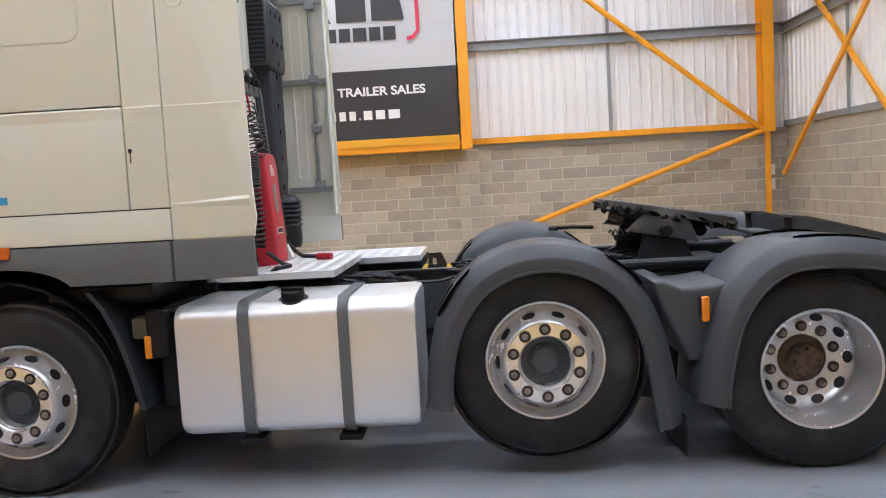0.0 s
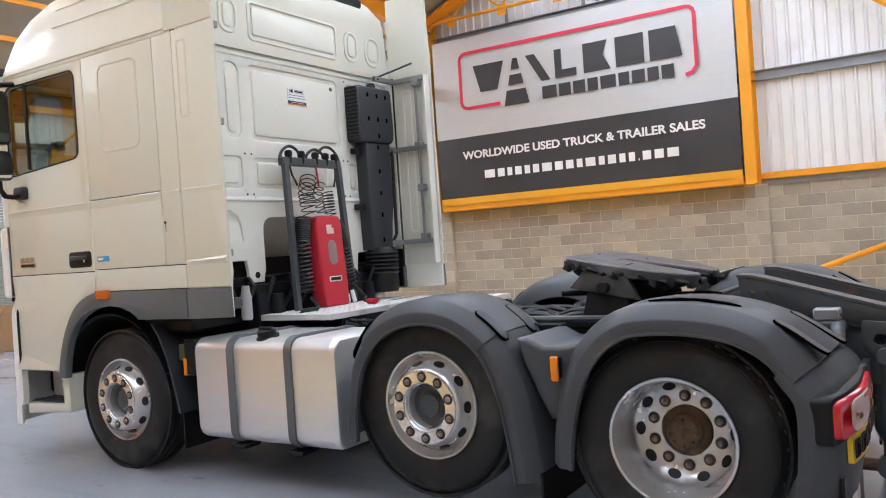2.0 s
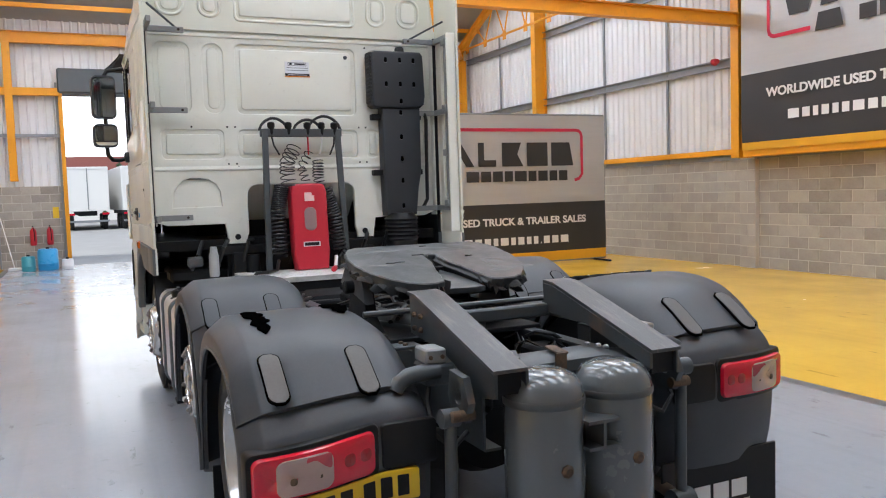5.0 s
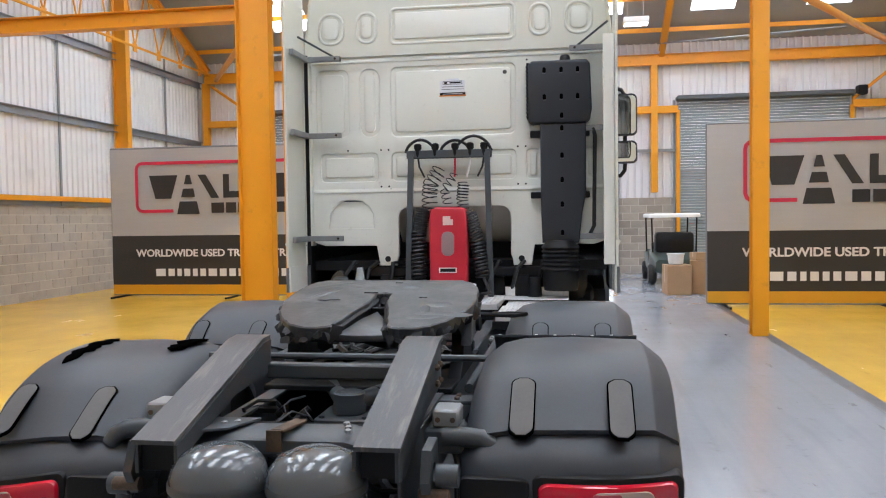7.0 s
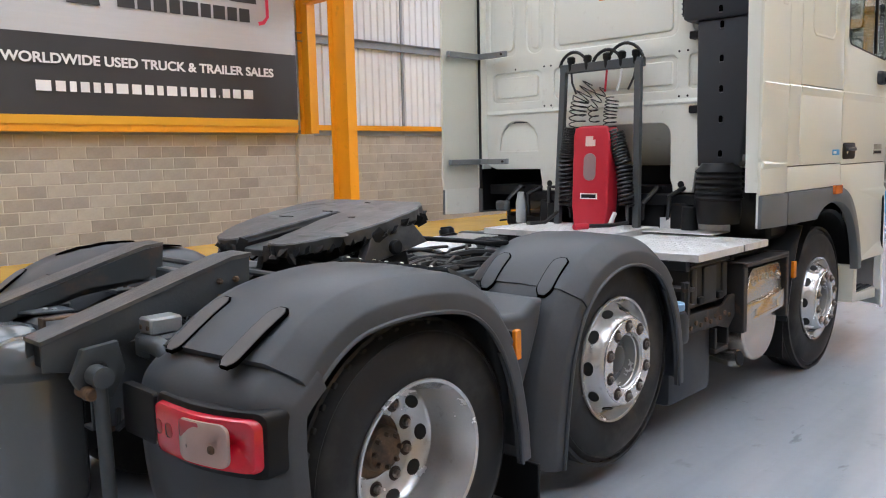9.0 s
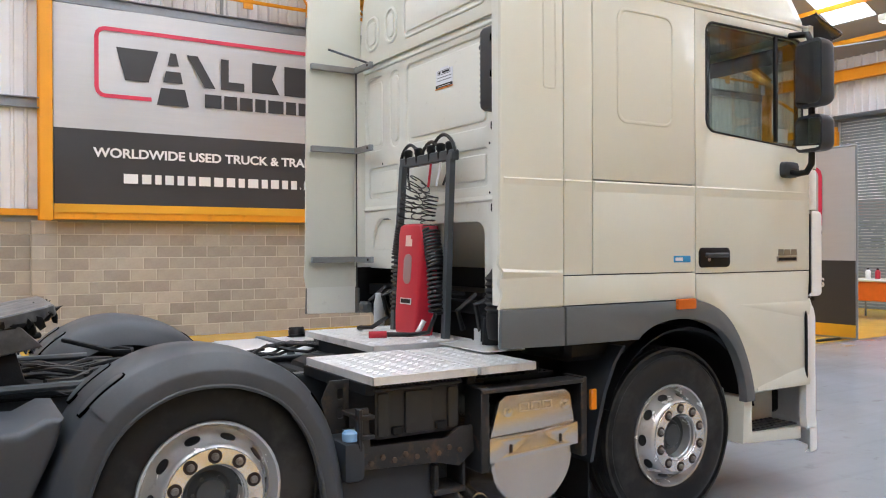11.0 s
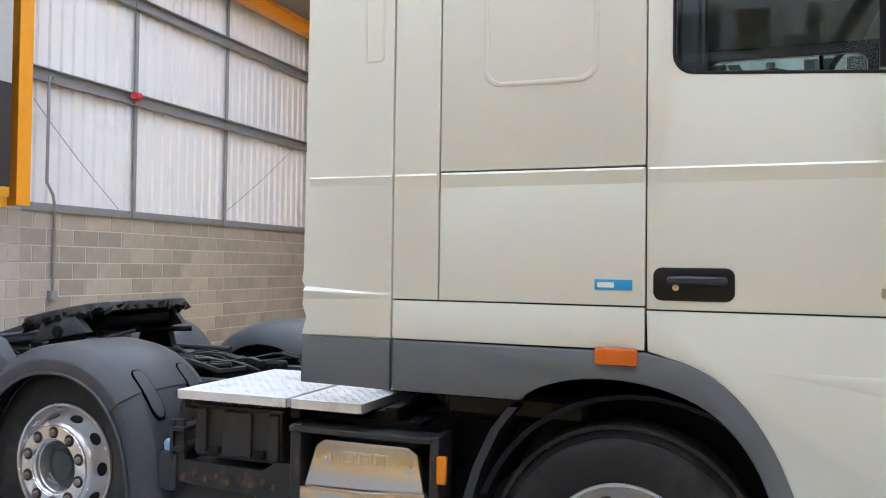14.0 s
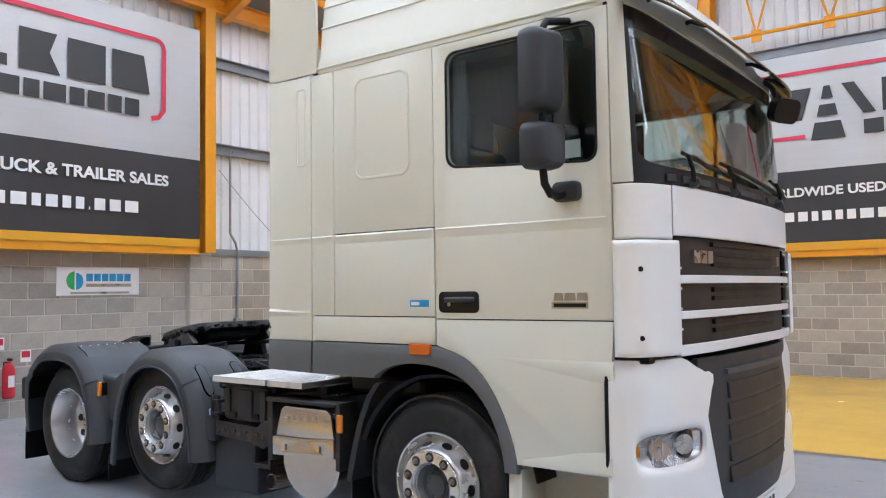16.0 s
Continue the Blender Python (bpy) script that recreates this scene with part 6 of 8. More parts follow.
    part("panel_toe", Shape().loft([[(x, s * (YB - 0.002), 0.735 + 0.1 * k), (x, s * (YB - 0.002), 0.712), (x, s * (YB + 0.002 + 0.014 * k), 0.716), (x, s * (YB + 0.002 + 0.018 * k), 0.735 + 0.01 * k)] for x, k in ((-0.58, 0.05), (-0.75, 0.45), (-0.9, 0.8), (-1.04, 1.0), (-1.085, 1.0))]), CREAM, cab)
    # grey arch trim and skirt
    arch = ARCH_OUT + ARCH_IN[::-1] + [(0.43, 1.1), (0.955, 1.102), (0.955, 1.302)]
    P("arch_trim", arch, (), 0.06, YB + 0.012, SKIRT, 0.012, label="grey plastic wheel arch trim and skirt")
    P("rear_skirt", [(0.965, 1.102), (1.372, 1.11), (1.366, 1.303), (0.965, 1.302)], (), 0.022, YB + 0.012, SKIRT, 0.01, label="grey plastic rear skirt")
    P("indicator", rrect(-0.003, 1.252, 0.15, 1.314, 0.012), (), 0.02, YB + 0.03, ORANGE, 0.008, label="orange side indicator")
    # side fairing behind the cab
    jag = [(1.375, 1.306), (1.355, 1.38), (1.375, 1.43), (1.37, 1.47), (1.36, 1.5), (1.378, 1.53), (1.37, 1.58), (1.36, 3.01)] if s > 0 else [(1.37, 1.306), (1.385, 1.4), (1.375, 1.56), (1.36, 3.01)]
    fair = P("side_fairing", [(0.967, 1.308)] + jag + [(0.967, 3.0)], (), 0.02, YB + 0.002, CREAM, 0.006, label="cream side fairing with a chipped rear edge")
    part("fold", Shape().loft([[(0.97, s * YB, 1.5), (0.97, s * YB, 1.46), (0.97, s * (YB + 0.004), 1.48)], [(1.36, s * YB, 1.51), (1.36, s * YB, 1.45), (1.36, s * (YB + 0.018), 1.49)]]), CREAM, fair)
    part("groove", Shape().plate(rrect(1.01, 2.42, 1.1, 2.93, 0.02), [rrect(1.022, 2.432, 1.088, 2.918, 0.014)], 0.005, side(s, YB + 0.005), 0.003), CREAM, fair)
    rr_ = []
    for z, xe, yy in ((3.012, 1.36, YB + 0.004), (3.2, 1.355, YB + 0.008), (3.45, 1.34, YB + 0.012), (3.75, 1.33, YB + 0.02)):
        rr_.append([(0.905, s * (yy - 0.02), z), (xe, s * (yy - 0.018), z), (xe, s * yy, z), (0.905, s * yy, z)])
    part("upper_fairing", Shape().loft(rr_), CREAM, fair, "cream upper fairing")
    # inner flange of the fairing
    if s > 0:
        part("flange", Shape().box((1.33, min(s * 1.16, s * 1.24), 1.32), (1.345, max(s * 1.16, s * 1.24), 3.0), 0.003), WHITEBACK, fair)
    for z in (2.98, 2.36, 1.52):
        part("hinge_bracket", Shape().box((0.96, min(s * 0.92, s * 1.2), z - 0.022), (0.99, max(s * 0.92, s * 1.2), z + 0.022), 0.003).box((0.97, min(s * 1.19, s * 1.225), z - 0.022), (1.34, max(s * 1.19, s * 1.225), z + 0.022), 0.003), LATCH, fair, "grey steel hinge bracket")
        part("bolt", Shape().lathe([(0.01, 0), (0.01, 0.006), (0.001, 0.007)], facing_rear(0.99) @ Matrix.Translation((s * 0.96, z, 0)), 8), NUT, fair)
    if s > 0:
        part("latch_rod", Shape().tube([(1.22, s * 1.2, 1.55), (1.22, s * 1.2, 2.95)], 0.013, 8), LATCH, fair, "vertical steel latch rod")
    if s > 0:
        part("inner_rib", Shape().plate(rrect(1.04, 1.6, 1.14, 2.9, 0.03), [rrect(1.06, 1.62, 1.12, 2.88, 0.02)], 0.008, side(-s, -1.236), 0.003), WHITEBACK, fair)
    for z in (1.56, 2.0, 2.38, 2.94) if s > 0 else ():
        part("latch_block", Shape().box((1.19, min(s * 1.17, s * 1.24), z - 0.03), (1.26, max(s * 1.17, s * 1.24), z + 0.03), 0.006), LATCH, fair, "small steel latch block")
    part("stay_rod", Shape().tube([(0.97, s * 0.98, 3.0), (1.2, s * 1.2, 3.12)], 0.009, 6), CHASSIS, fair)
    # steps and bumper corner
    st = part("entry_step", Shape().plate([(-0.47, 0.4), (-0.48, 0.68), (-0.56, 0.68), (-0.56, 0.46), (-1.05, 0.44), (-1.05, 0.36)], (), 0.24, side(s, YB - 0.02), 0.012), CREAM, truck, "cream entry step well")
    part("step_back", Shape().box((-1.08, min(s * 0.98, s * 1.0), 0.42), (-0.5, max(s * 0.98, s * 1.0), 0.7), 0.004), WHITEBACK, st)
    tread = Shape().box((-1.03, min(s * 1.02, s * 1.22), 0.455), (-0.6, max(s * 1.02, s * 1.22), 0.462))
    for i in range(9):
        for j in range(4):
            tread.lathe([(0.014, 0), (0.012, 0.008), (0.001, 0.008)], Matrix.Translation((-1.0 + i * 0.047, s * (1.045 + j * 0.05), 0.462)), 6)
    part("tread", tread, SNORK, st, "dark studded step tread")
    # mirrors
    mi = new("mirror_arm")
    mi.parent = cab
    tagged(mi, "black mirror arm with two mirror housings")
    part("arm", Shape().tube([(-0.87, s * 1.26, 2.09), (-0.865, s * 1.35, 2.065), (-0.86, s * 1.41, 2.07), (-0.85, s * 1.45, 2.12), (-0.845, s * 1.455, 2.2), (-0.845, s * 1.455, 2.86), (-0.86, s * 1.42, 2.92), (-0.9, s * 1.27, 2.95)], 0.02, 12), BLACK, mi)
    part("foot", Shape().plate(rrect(-0.95, 2.045, -0.8, 2.145, 0.03), (), 0.05, side(s, YB + 0.04), 0.015), SNORK, mi)
    for z0, z1, dep in ((2.46, 2.872, 0.1), (2.187, 2.412, 0.12)):
        c = Matrix.Translation((-0.84, s * 1.465, 0)) @ Matrix.Rotation(-s * radians(12), 4, "Z")
        rings = []
        for dx, k in ((-0.1, 0.55), (-0.08, 0.8), (-0.05, 0.94), (0.0, 1.0), (0.035, 0.99)):
            base = rrect(-0.11, z0, 0.11, z1, 0.05)
            cz = (z0 + z1) / 2
            rings.append([tuple(c @ Vector((dx, y * k, cz + (z - cz) * (0.5 + 0.5 * k)))) for y, z in base])
        part("housing", Shape().loft(rings), SNORK, mi, "dark grey mirror housing")
        g = rrect(-0.1, z0 + 0.02, 0.1, z1 - 0.02, 0.04)
        part("mirror_glass", Shape().loft([[tuple(c @ Vector((dx, y, z))) for y, z in g] for dx in (0.03, 0.037)]), MIRROR, mi, smooth=0)

# back wall with its opening
mb = facing_rear(0.93)
arch = [(-0.47 + 0.08 * (1 - math.cos(a)), 1.685 + 0.08 * math.sin(a)) for a in (0.0, 0.4, 0.8, 1.2, 1.571)]
arch += [(0.365 + 0.08 * math.sin(a), 1.685 + 0.08 * math.cos(a)) for a in (0.0, 0.4, 0.8, 1.2, 1.571)]
outer = [(-1.235, 1.5), (-1.1, 1.455), (-0.66, 1.455), (-0.645, 1.36), (-0.64, 1.29), (-0.49, 1.29), (-0.485, 1.34), (-0.47, 1.38)] + arch + [(0.445, 1.38), (0.46, 1.34), (0.465, 1.29), (0.61, 1.29), (0.62, 1.36), (0.635, 1.455), (1.1, 1.455), (1.235, 1.5), (1.235, 3.02), (1.16, 3.06), (1.14, 3.36), (1.0, 3.47), (-1.0, 3.47), (-1.14, 3.36), (-1.16, 3.06), (-1.235, 3.02)]
fields = [(-0.52, 2.345, 0.49, 2.905, 0.05), (-0.78, 2.35, -0.62, 2.9, 0.075), (-1.15, 2.35, -0.88, 2.9, 0.06), (0.6, 2.35, 0.74, 2.9, 0.06),
          (-1.12, 1.985, -0.64, 2.215, 0.04), (-0.52, 1.985, 0.49, 2.215, 0.04), (0.58, 1.985, 0.68, 2.215, 0.03), (1.04, 1.985, 1.12, 2.215, 0.03)]
pocket = [(-1.06, 1.6), (-0.68, 1.6), (-0.69, 1.72), (-0.72, 1.78), (-0.78, 1.82), (-0.84, 1.83), (-0.92, 1.83), (-0.97, 1.815), (-1.02, 1.77), (-1.05, 1.71)]
back = part("back_wall", Shape().plate(outer, [rrect(*f) for f in fields] + [pocket], 0.03, mb, 0.01, 3), WHITEBACK, cab, "white pressed-steel cab back wall")
for y0, z0, y1, z1, r in fields:
    part("trough", Shape().plate(rrect(y0 - 0.012, z0 - 0.012, y1 + 0.012, z1 + 0.012, r), (), 0.01, facing_rear(0.916)), WHITEBACK, back, smooth=0)
    d = min(0.034, (y1 - y0) * 0.22)
    part("pressing", Shape().plate(rrect(y0 + d, z0 + d, y1 - d, z1 - d, min(max(0.014, r - d * 0.6), (y1 - y0 - 2 * d) * 0.44)), (), 0.016, facing_rear(0.927), 0.009, 3), WHITEBACK, back)
part("pocket_floor", Shape().loft([[(0.924, y, 1.585), (0.893, y, 1.86), (0.883, y, 1.86), (0.914, y, 1.585)] for y in (-1.08, -0.66)]), WHITEBACK, back, smooth=0)
# bracket holes as black discs on the wall, their inner shade given by colour
for y in (-0.565, 0.53):
    part("bracket_hole", Shape().lathe([(0.024, 0), (0.024, 0.003), (0.001, 0.003)], facing_rear(0.931) @ Matrix.Translation((y, 1.345, 0)), 16), BLACK, back, smooth=0)
for z, h in ((2.965, 0.034), (1.9, 0.024)):
    part("ridge", Shape().loft([[(0.93, y, z - h * 0.5), (0.93, y, z + h), (0.938, y, z + h * 0.35), (0.941, y, z), (0.938, y, z - h * 0.35)] for y in (-1.22, 1.22)]), WHITEBACK, back)
# fixing holes likewise: discs painted black where the opening would be in shade
for y, z in [(yy, zz) for yy in (-0.61, -0.546, 0.508, 0.57) for zz in (2.238, 1.94)] + [(-0.888, 2.238), (-0.53, 1.915), (0.585, 2.92)]:
    part("small_hole", Shape().lathe([(0.008, 0), (0.008, 0.002), (0.001, 0.002)], facing_rear(0.931) @ Matrix.Translation((y, z, 0)), 8), BLACK, back, "small black disc standing for a shaded fixing hole", smooth=0)
part("plug", Shape().lathe([(0.017, 0), (0.016, 0.004), (0.001, 0.005)], facing_rear(0.927) @ Matrix.Translation((0.41, 2.832, 0)), 16), CHASSIS, back, "round grey plug")
STICKER = mat("bluish_sticker", (0.74, 0.76, 0.8), 0.35, var=0.02, bump=0.0)
st = part("sticker", Shape().plate([(-0.115, 2.662), (0.09, 2.662), (0.09, 2.78), (0.045, 2.78), (0.04, 2.795), (-0.06, 2.795), (-0.065, 2.78), (-0.115, 2.78)], (), 0.004, facing_rear(0.931)), STICKER, back, "white sticker with plain bars", smooth=0)
for y0, z0, y1, z1, c in ((-0.115, 2.664, 0.092, 2.684, BLACK), (-0.12, 2.655, 0.097, 2.663, AMBER), (-0.09, 2.748, 0.066, 2.751, DARK), (-0.09, 2.772, 0.066, 2.775, DARK), (-0.09, 2.748, -0.087, 2.775, DARK), (0.063, 2.748, 0.066, 2.775, DARK),
                          (-0.08, 2.754, -0.055, 2.769, DARK), (-0.035, 2.756, 0.055, 2.768, DARK), (-0.1, 2.728, 0.08, 2.732, CHASSIS), (-0.1, 2.708, 0.08, 2.712, CHASSIS), (-0.09, 2.671, 0.07, 2.675, STICKER)):
    part("sticker_bar", Shape().box((0.9305, y0, z0), (0.9318 if c != STICKER else 0.9325, y1, z1)), c, st, smooth=0)
back.location.x = -0.03
# roof: high, rounded, narrowing
rings = []
for z, hw, xf, xr in ((2.998, 1.262, -1.24, 0.925), (3.06, 1.262, -1.24, 0.925), (3.1, 1.25, -1.23, 0.92), (3.3, 1.215, -1.12, 0.92), (3.44, 1.175, -0.96, 0.92), (3.55, 1.12, -0.76, 0.91), (3.64, 1.03, -0.53, 0.9), (3.7, 0.88, -0.25, 0.86), (3.72, 0.6, 0.0, 0.8)):
    rw = max(hw, 1.262 - 0.12 * (z - 3.0) if z < 3.6 else hw)
    ring = [(xr, rw - 0.03, z), (xr - 0.03, rw, z), (0.45, (rw + hw) / 2, z), (xf + 0.28, hw, z)]
    n = 17
    for i in range(1, n):
        a = math.pi * i / n
        ring.append((xf + 0.28 - 0.28 * math.sin(a) ** 0.65, hw * math.copysign(abs(math.cos(a)) ** 0.65, math.cos(a)), z))
    ring += [(xf + 0.28, -hw, z), (0.45, -(rw + hw) / 2, z), (xr - 0.03, -rw, z), (xr, -rw + 0.03, z)]
    rings.append(ring)
roof = part("roof", Shape().loft(rings), CREAM, cab, "cream high roof with moulded lines")
for s in (-1, 1):
    for z, hw in ((3.3, 1.216), (3.44, 1.177)):
        rw = 1.262 - 0.12 * (z - 3.0)
        part("moulded_line", Shape().tube([(-0.4, s * hw, z), (0.45, s * (hw + rw) / 2, z), (0.895, s * rw, z)], 0.008, 6), CREAM, roof)
    part("gutter", Shape().tube([(-1.1, s * 1.262, 3.03), (0.9, s * 1.262, 3.03)], 0.009, 8), CREAM, roof)
for f in ((-1.12, 3.1, -0.9, 3.36, 0.09), (-0.8, 3.1, -0.62, 3.36, 0.08), (-0.52, 3.08, 0.5, 3.38, 0.05), (0.6, 3.1, 0.78, 3.36, 0.08), (0.88, 3.1, 1.1, 3.36, 0.09)):
    pr = part("pressing", Shape().plate(rrect(*f), [rrect(f[0] + 0.022, f[1] + 0.022, f[2] - 0.022, f[3] - 0.022, max(0.012, f[4] - 0.015))], 0.012, facing_rear(0.932), 0.009), WHITEBACK, roof)
    part("inner_pressing", Shape().plate(rrect(f[0] + 0.045, f[1] + 0.045, f[2] - 0.045, f[3] - 0.045, max(0.014, f[4] - 0.046)), (), 0.012, facing_rear(0.932), 0.008), WHITEBACK, pr)
# solid black box in place of the shade below the roof's rear edge
part("spoiler_gap", Shape().box((0.8, -0.9, 3.6), (0.92, 0.9, 3.69), 0.02), BLACK, roof, "black box standing for the shaded gap under the roof spoiler")
# front: a rounded plan, parted into bonnet, corners, grille, screen and bumper


def nose(a, z, off=0.0, hw=1.262, x0=-1.112, dep=0.262, p=3.1):
    """Point of the rounded front: a runs from 0 on the right side to 180 on the left."""
    c, sn = math.cos(radians(a)), max(0.0, math.sin(radians(a)))
    y = math.copysign(abs(c) ** (2 / p), c)
    x = sn ** (2 / p)
    lean = max(0.0, z - 2.1) * 0.16 * sn
    return (x0 - dep * x + lean - off * x, y * (hw + off), z)


def bump_out(a, z, off=0.0):
    top = max(0.0, min(1.0, (z - 1.13) / 0.12))
    low = max(0.0, min(1.0, (0.5 - z) / 0.1))
    return nose(a, z, off - 0.03 * top * top + 0.012 * low, 1.268, -1.06, 0.315, 3.3)


def span(a, b, n):
    return [a + (b - a) * i / n for i in range(n + 1)]


def at_y(y, p=3.1, hw=1.262):
    """The angle of nose() at a given y."""
    c = math.copysign((abs(y) / hw) ** (p / 2), y)
    return math.degrees(math.acos(max(-1, min(1, c))))


def nose_sheet(a0, a1, z0, z1, off=0.0, thick=0.02, n=24, nz=6, edge=0.0, fn=nose):
    """Panel on the nose; edge: width over which its rim rounds back."""
    def f(u, v):
        o = off
        if edge:
            d = min(u, 1 - u) * abs(a1 - a0) * 0.02
            h = min(v, 1 - v) * (z1 - z0)
            k = min(1.0, min(d, h) / edge)
            o = off - edge * 0.6 * (1 - math.sqrt(max(0.0, 1 - (1 - k) ** 2)))
        return fn(a0 + (a1 - a0) * u, z0 + (z1 - z0) * v, o)
    if edge:
        ed_ = [0, 0.015, 0.035, 0.06, 0.09, 0.13]
        us = ed_ + span(0.18, 0.82, n) + [1 - e for e in ed_[::-1]]
        vs = ed_ + span(0.18, 0.82, nz) + [1 - e for e in ed_[::-1]]
    else:
        us, vs = span(0, 1, n), span(0, 1, nz)
    return Shape().sheet(f, us, vs, thick)


AB = at_y(1.02)
part("bonnet", nose_sheet(AB, 180 - AB, 1.865, 2.115, 0.0, 0.03, 24, 5, 0.012), WHITE, cab, "white bonnet panel")
AG = at_y(0.985)
gr = part("grille", nose_sheet(AG, 180 - AG, 1.28, 1.86, -0.04, 0.02), GRILLE, cab, "dark brown grille with white bars")
for z0, z1 in ((1.275, 1.33), (1.455, 1.495), (1.63, 1.672)):
    part("grille_bar", nose_sheet(AG, 180 - AG, z0, z1, 0.004, 0.04, 20, 3, 0.008), WHITE, gr, "white grille bar")
for z in (1.72, 1.775, 1.825, 1.54, 1.585, 1.37, 1.415):
    part("grille_slat", nose_sheet(at_y(0.55), 180 - at_y(0.55), z, z + 0.024, -0.022, 0.02, 16, 1), BLACK, gr)
for k in range(3):
    a = at_y(0.8 - k * 0.085)
    part("badge_bar", nose_sheet(a, at_y(0.8 - k * 0.085 - 0.07), 1.735, 1.8, -0.02, 0.02, 3, 1), GREYPRINT, gr, "silver plain badge bar")
part("badge_bar", nose_sheet(at_y(-0.7), at_y(-0.78), 1.74, 1.8, -0.02, 0.02, 3, 1), GREYPRINT, gr, "brass-coloured plain badge bar")
AW = 15
part("windscreen", nose_sheet(AW, 180 - AW, 2.16, 3.0, -0.012, 0.006, 36, 8), GLASS, cab, "large curved windscreen", smooth=60).visible_shadow = False


def cowl(u, v):
    a = AW - 2 + (184 - 2 * AW) * u
    rise = 0.13 * abs(2 * u - 1) ** 10
    return nose(a, 2.115 + v * (0.085 + rise), 0.0)


part("screen_cowl", Shape().sheet(cowl, span(0, 1, 40), span(0, 1, 4), 0.03), BLACK, cab, "black plastic cowl below the screen")
for k in range(9):
    a = 40 + 12 * k
    part("cowl_vent", nose_sheet(a, a + 7, 2.13, 2.165, 0.012, 0.012, 4, 1, 0.004), SNORK, cab)
part("screen_band", nose_sheet(AW, 180 - AW, 2.875, 2.998, -0.0085, 0.002, 36, 2), VISOR, cab, "dark band along the top of the screen", smooth=60)
part("screen_header", nose_sheet(AW, 180 - AW, 2.985, 3.06, 0.0, 0.03, 36, 2), CREAM, cab)
for s in (-1, 1):
    ang = (lambda q: q) if s > 0 else (lambda q: 180 - q)
    seg = lambda lo, hi: (lo, hi) if s > 0 else (180 - hi, 180 - lo)
    part("pillar", nose_sheet(*seg(0, AW - 1.5), 2.118, 3.05, 0.0, 0.04, 10, 6), CREAM, cab, "cream windscreen pillar")
    part("screen_seal", nose_sheet(*seg(AW - 1.5, AW + 3.5), 2.16, 3.0, -0.003, 0.014, 4, 6), BLACK, cab, "black screen edge seal")
    part("corner_panel", nose_sheet(*seg(0, AB - 0.7), 1.845, 2.112, 0.0, 0.04, 14, 4, 0.012), WHITE, cab, "white upper corner panel")
    part("corner_shell", nose_sheet(*seg(0, AG - 1), 1.27, 1.85, -0.03, 0.03, 14, 4), BLACK, cab)
    cd = part("corner_deflector", nose_sheet(*seg(0, AG - 0.5), 1.285, 1.84, 0.03, 0.03, 18, 6, 0.03), WHITE, cab, "white corner wind deflector")
    for z in (1.7, 1.375):
        q = Vector(nose(ang(17), z, 0.03))
        part("bolt", Shape().lathe([(0.013, -0.004), (0.013, 0.003), (0.001, 0.004)], Matrix.Translation(q) @ Vector((-0.35, s * 0.9, 0)).to_track_quat("Z", "Y").to_matrix().to_4x4(), 10), BLACK, cd)
    for z in (1.4, 1.5, 1.6, 1.7):
        part("rib", Shape().box((-1.33, min(s * 0.96, s * 1.06), z), (-1.28, max(s * 0.96, s * 1.06), z + 0.012)), WHITE, cd)
    # bumper corner: rings of points from the lamp opening out to the panel's rim
    lamp_o = [(39 + 25 * math.copysign(abs(math.cos(t)) ** 0.5, math.cos(t)), 0.835 + (0.08 + 0.012 * math.cos(t)) * math.copysign(abs(math.sin(t)) ** 0.62, math.sin(t))) for t in [2 * math.pi * i / 64 for i in range(64)]]
    rim_o = []
    for t in [2 * math.pi * i / 64 for i in range(64)]:
        cx, sx = math.cos(t), math.sin(t)
        k = 1 / max(abs(cx), abs(sx))
        u, v = cx * k, sx * k
        rim_o.append((39 + (u * 40 if u > 0 else u * 39), 0.835 + (v * (0.43 - 0.085 * max(0.0, min(1.0, (u - 0.35) / 0.3))) if v > 0 else v * 0.4)))
    rings = []
    for k in (0, 0.03, 0.07, 0.14, 0.24, 0.36, 0.5, 0.65, 0.8, 0.92, 1.0):
        dip = 0.022 * max(0.0, 1 - k / 0.1) ** 2
        rings.append([bump_out(ang(a + (b - a) * k), z + (w - z) * k, -dip) for (a, z), (b, w) in zip(lamp_o, rim_o)])
    inner = [[bump_out(ang(a + (b - a) * k), z + (w - z) * k, -0.05) for (a, z), (b, w) in zip(lamp_o, rim_o)] for k in (1.0, 0.0)]
    bp = part("bumper_corner", Shape().loft(rings + inner, caps=False), WHITE, truck, "white moulded bumper corner")
    part("bumper_foot", nose_sheet(*seg(2, 82), 0.27, 0.43, -0.004, 0.03, 14, 3, 0.015, bump_out), WHITE, truck, "white lower bumper corner")
    hl_ = new("headlamp")
    hl_.parent = truck
    tagged(hl_, "clear headlamp with a bright reflector and amber bulb")
    cen = (39, 0.835)
    part("lens", Shape().loft([[bump_out(ang(cen[0] + (a - cen[0]) * k), cen[1] + (z - cen[1]) * k, -0.02 + 0.012 * (1 - k)) for a, z in lamp_o] for k in (1.0, 0.8, 0.5, 0.2, 0.01)], caps=False), LENS, hl_).visible_shadow = False
    part("bowl", Shape().loft([[bump_out(ang(cen[0] + (a - cen[0]) * k), cen[1] + (z - cen[1]) * k, -0.03 - 0.06 * (1 - k ** 3)) for a, z in lamp_o] for k in (1.02, 0.9, 0.7, 0.4, 0.01)], caps=False), BRIGHT, hl_, "bright reflector bowl")
    for k in range(3):
        a = 27 + 8 * k
